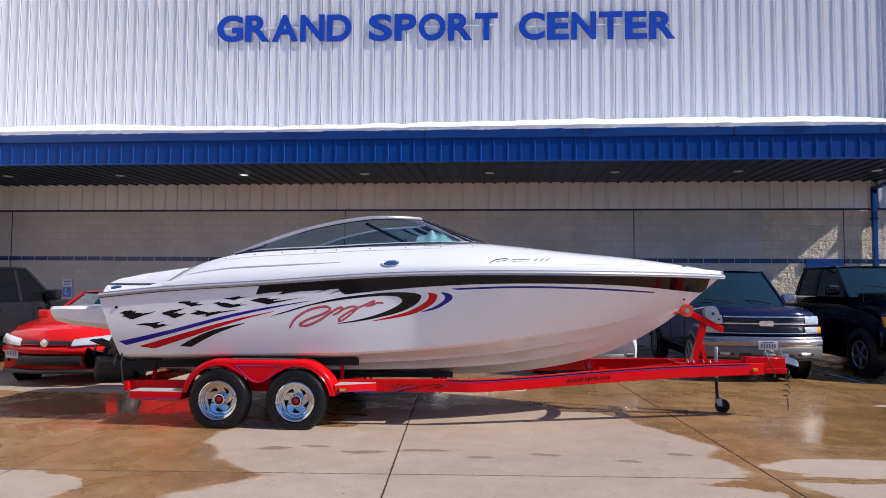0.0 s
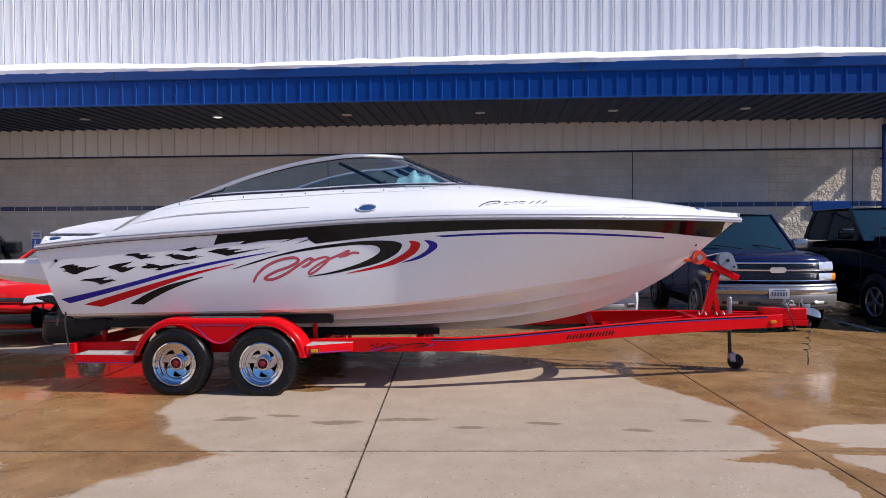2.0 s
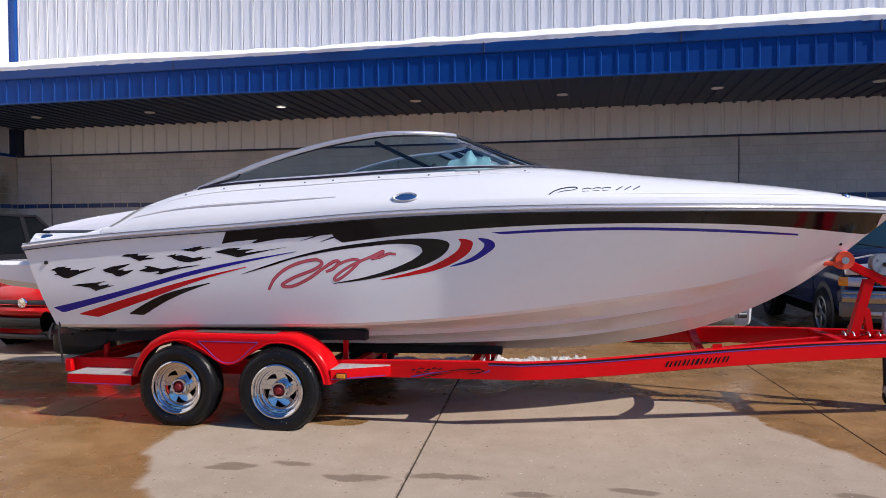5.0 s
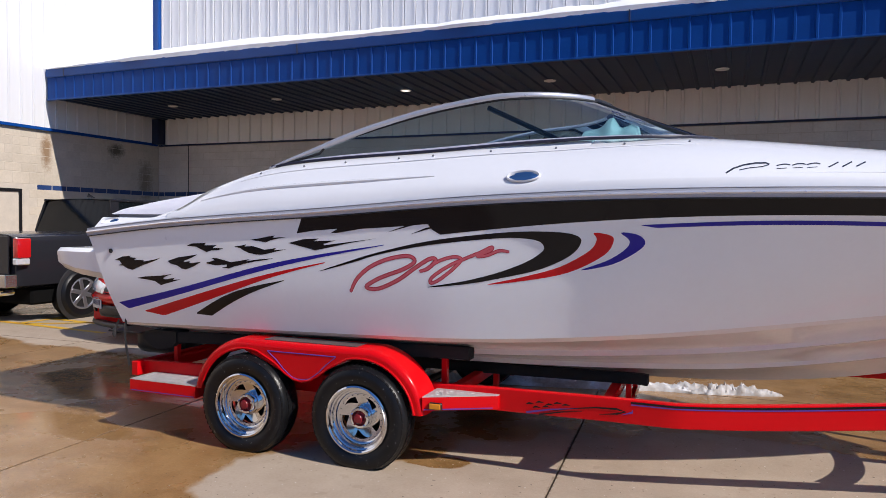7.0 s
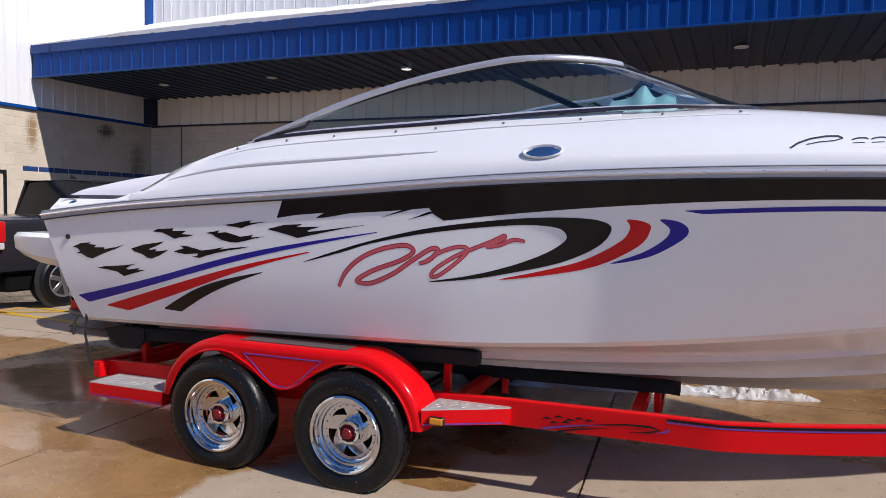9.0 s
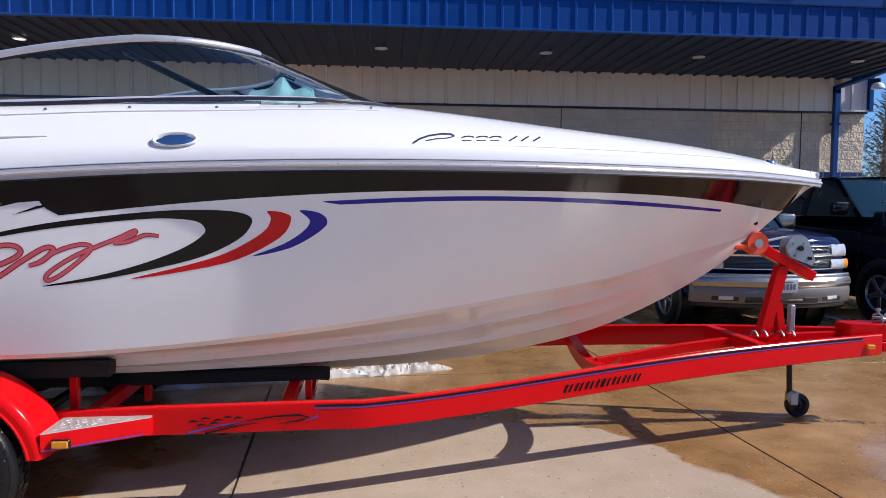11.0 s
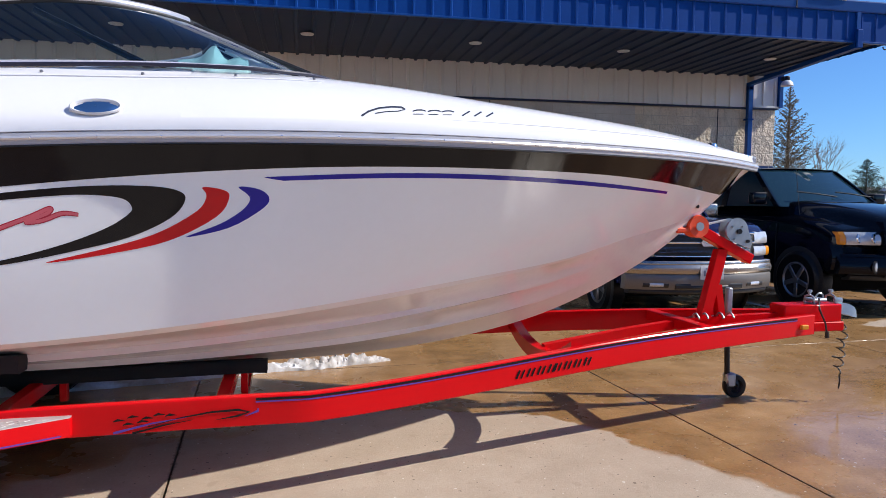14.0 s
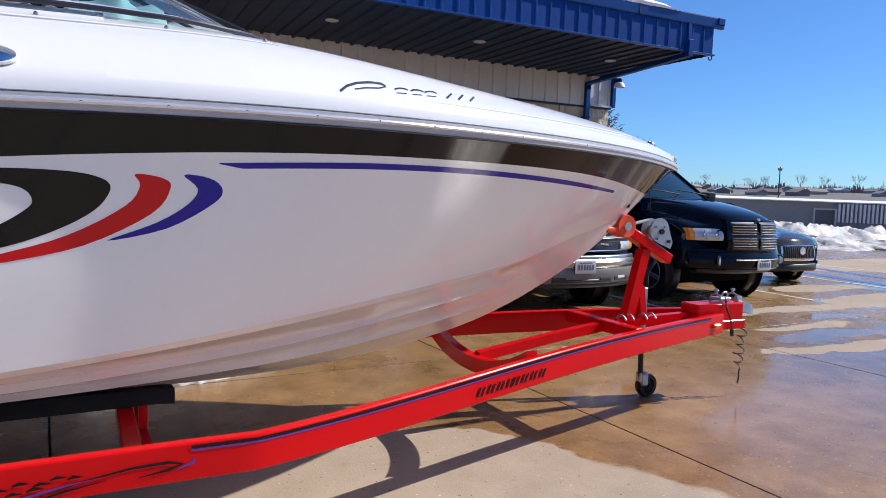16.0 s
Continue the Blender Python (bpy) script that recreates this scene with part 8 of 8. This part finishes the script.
def sliver(V, F, a, b, w):
    """A thin three-sided twig from a to b."""
    d = (b - a)
    u = d.cross(Vector((0.3, 0.5, 0.8))).normalized() * w
    v = d.cross(u).normalized() * w
    k = len(V)
    V += [tuple(a + u), tuple(a - u * 0.5 + v), tuple(a - u * 0.5 - v), tuple(b)]
    F += [(k, k + 1, k + 3), (k + 1, k + 2, k + 3), (k + 2, k, k + 3)]


def bare_tree(x, y, height, seed, label="bare leafless tree with fine branching", thin=1.0):
    r = random.Random(seed)
    t = thing("tree", label, "tree", pose(x, y, rise(math.hypot(x, y - 5)) - 0.06))
    V, F = [], []

    def grow(p, d, ln, w, depth):
        q = p + d * ln
        sliver(V, F, p, q + d * ln * 0.25, w)
        if depth == 0:
            return
        for _ in range(r.choice((3, 3, 4))):
            nd = (d + Vector((r.uniform(-1, 1), r.uniform(-1, 1), r.uniform(-0.2, 0.7))) * 0.62).normalized()
            grow(p + d * ln * r.uniform(0.45, 1.0), nd, ln * r.uniform(0.55, 0.75), w * 0.55, depth - 1)
    base = Vector((0, 0, height * 0.22))
    for k in range(5):
        a = k * 1.26 + r.uniform(0, 0.5)
        grow(base * r.uniform(0.8, 1.3), Vector((math.cos(a) * 0.5, math.sin(a) * 0.5, 1)).normalized(), height * 0.30, height * 0.007 * thin, 4)
    part("trunk", rod((0, 0, 0), (0, 0, height * 0.45), height * 0.02, height * 0.008, 10), bark, t)
    part("crown", (V, F), twig_far, t, "bare twigs")
    return t


def conifer(x, y, height, seed, mat, label, spread=0.24, sparse=1.0, lift=0.0):
    r = random.Random(seed)
    t = thing("tree", label, "tree", pose(x, y, rise(math.hypot(x, y - 5)) - 0.06))
    part("trunk", rod((0, 0, 0), (0, 0, height * 0.98), height * 0.022, height * 0.003, 10), bark, t)
    V, F = [], []
    for i in range(int(150 * sparse)):
        f = (i + r.random()) / (150 * sparse)
        z = height * (0.12 + 0.86 * f)
        ln = height * spread * (1 - f) ** 0.85 * r.uniform(0.55, 1.1) + 0.06
        a = i * 2.4 + r.uniform(-0.4, 0.4)
        d = Vector((math.cos(a), math.sin(a), r.uniform(-0.1, 0.45) + lift))
        p = Vector((0, 0, z))
        q = p + d * ln
        sliver(V, F, p, q, height * 0.0022)
        for k in range(int(16)):
            s = r.uniform(0.2, 1.0)
            c0 = p.lerp(q, s)
            e = c0 + Vector((r.uniform(-1, 1), r.uniform(-1, 1), r.uniform(-0.8, 0.5))) * ln * 0.26
            sliver(V, F, c0, e, height * 0.0032)
    part("crown", (V, F), mat, t)
    return t


conifer(22.3, 33.45, 7.0, 3, brown_needles, "tall brown winter conifer with gaps in its crown", 0.27, 1.25, 0.6)
bare_tree(23.75, 33.6, 5.3, 8)
conifer(40.9, 49.2, 5.0, 5, needles, "dark green pine with an open crown", 0.46, 1.7, 0.3)
for i, (a, d, hgt) in enumerate(((40, 340, 9), (34, 420, 11), (30, 380, 8), (27, 450, 12), (23, 400, 8), (44, 430, 10), (20, 430, 9), (16, 400, 8), (37.5, 460, 12), (47, 400, 9), (41, 350, 8), (36, 430, 10))):
    bare_tree(d * math.cos(radians(a)), d * math.sin(radians(a)), hgt, 20 + i)
for i, (a, d, hgt) in enumerate(((36, 400, 5), (32.5, 410, 6.5), (28.5, 440, 7), (42, 430, 6))):
    conifer(d * math.cos(radians(a)), d * math.sin(radians(a)), hgt, 60 + i, needles, "small far dark evergreen tree", 0.28, 0.4)
V, F = [], []
r = random.Random(77)
for i in range(9000):
    a, d = radians(r.uniform(-60, 75)), r.uniform(420, 560)
    x, y = d * math.cos(a), d * math.sin(a)
    env = 2.2 + 2.0 * noise.noise((a * 14, 0, 3)) + 1.2 * noise.noise((a * 60, 4, 3))
    h = max(0.8, env) * r.uniform(0.7, 1.05)
    sliver(V, F, Vector((x, y, 7.5)), Vector((x + r.uniform(-1.5, 1.5), y + r.uniform(-1.5, 1.5), 8.0 + 2.2 * max(1.3, h))), 0.7)
woods = part("woods", (V, F), twig_far)
tagged(woods, "far line of bare brown woods on the horizon", "woods", "", "stuff")
# added woods behind the camera, never in view; they only close the horizon
V, F = [], []
for i in range(4200):
    a, d = radians(r.uniform(178, 322)), r.uniform(62, 100)
    x, y = d * math.cos(a), d * math.sin(a)
    h = (7.0 + 3.0 * noise.noise((a * 9, 2, 5)) + 1.6 * noise.noise((a * 40, 4, 3))) * r.uniform(0.5, 1.15)
    sliver(V, F, Vector((x, y, -0.1)), Vector((x + r.uniform(-1.2, 1.2), y + r.uniform(-1.2, 1.2), h)), 0.30)
tagged(part("woods", (V, F), twig_far), "unseen line of bare brown woods added behind the camera", "woods", "", "stuff")
pl_ = thing("utility_pole", "far wooden utility pole with a lamp head", "pole", pose(108, 91, rise(138) - 0.2))
part("pole", rod((0, 0, 0), (0, 0, 8.0), 0.11, 0.09), bark, pl_)
part("crossarm", boxed((-0.5, -0.1, 7.4), (0.5, 0.1, 7.8), 0.03), bark, pl_)


# ---- single blocks of the walls nearest the walk ----
shapes = {}
for wall, place, mid, half, z0, z1, mat in singles:
    key = (wall.name, round(z1 - z0, 4), mat.name, round(place(mid, 0.01, 0)[1] - place(mid, 0, 0)[1], 4))
    o = Vector(place(mid, 0, z0))
    if key not in shapes:
        V = []
        for d, i in ((0, 0), (0.0035, 0.004)):
            for q, z in ((mid - half + i, z0 + i), (mid + half - i, z0 + i), (mid + half - i, z1 - i), (mid - half + i, z1 - i)):
                V.append(Vector(place(q, d, z)) - o)
        bm = bmesh.new()
        vs = [bm.verts.new(v) for v in V]
        for f in ((4, 5, 6, 7), (0, 1, 5, 4), (1, 2, 6, 5), (2, 3, 7, 6), (3, 0, 4, 7)):
            bm.faces.new([vs[k] for k in f])
        bmesh.ops.recalc_face_normals(bm, faces=bm.faces)
        me = bpy.data.meshes.new("block")
        bm.to_mesh(me)
        bm.free()
        me.materials.append(mat)
        shapes[key] = me
    ob = new("block", shapes[key])
    ob.parent = wall
    ob.location = o
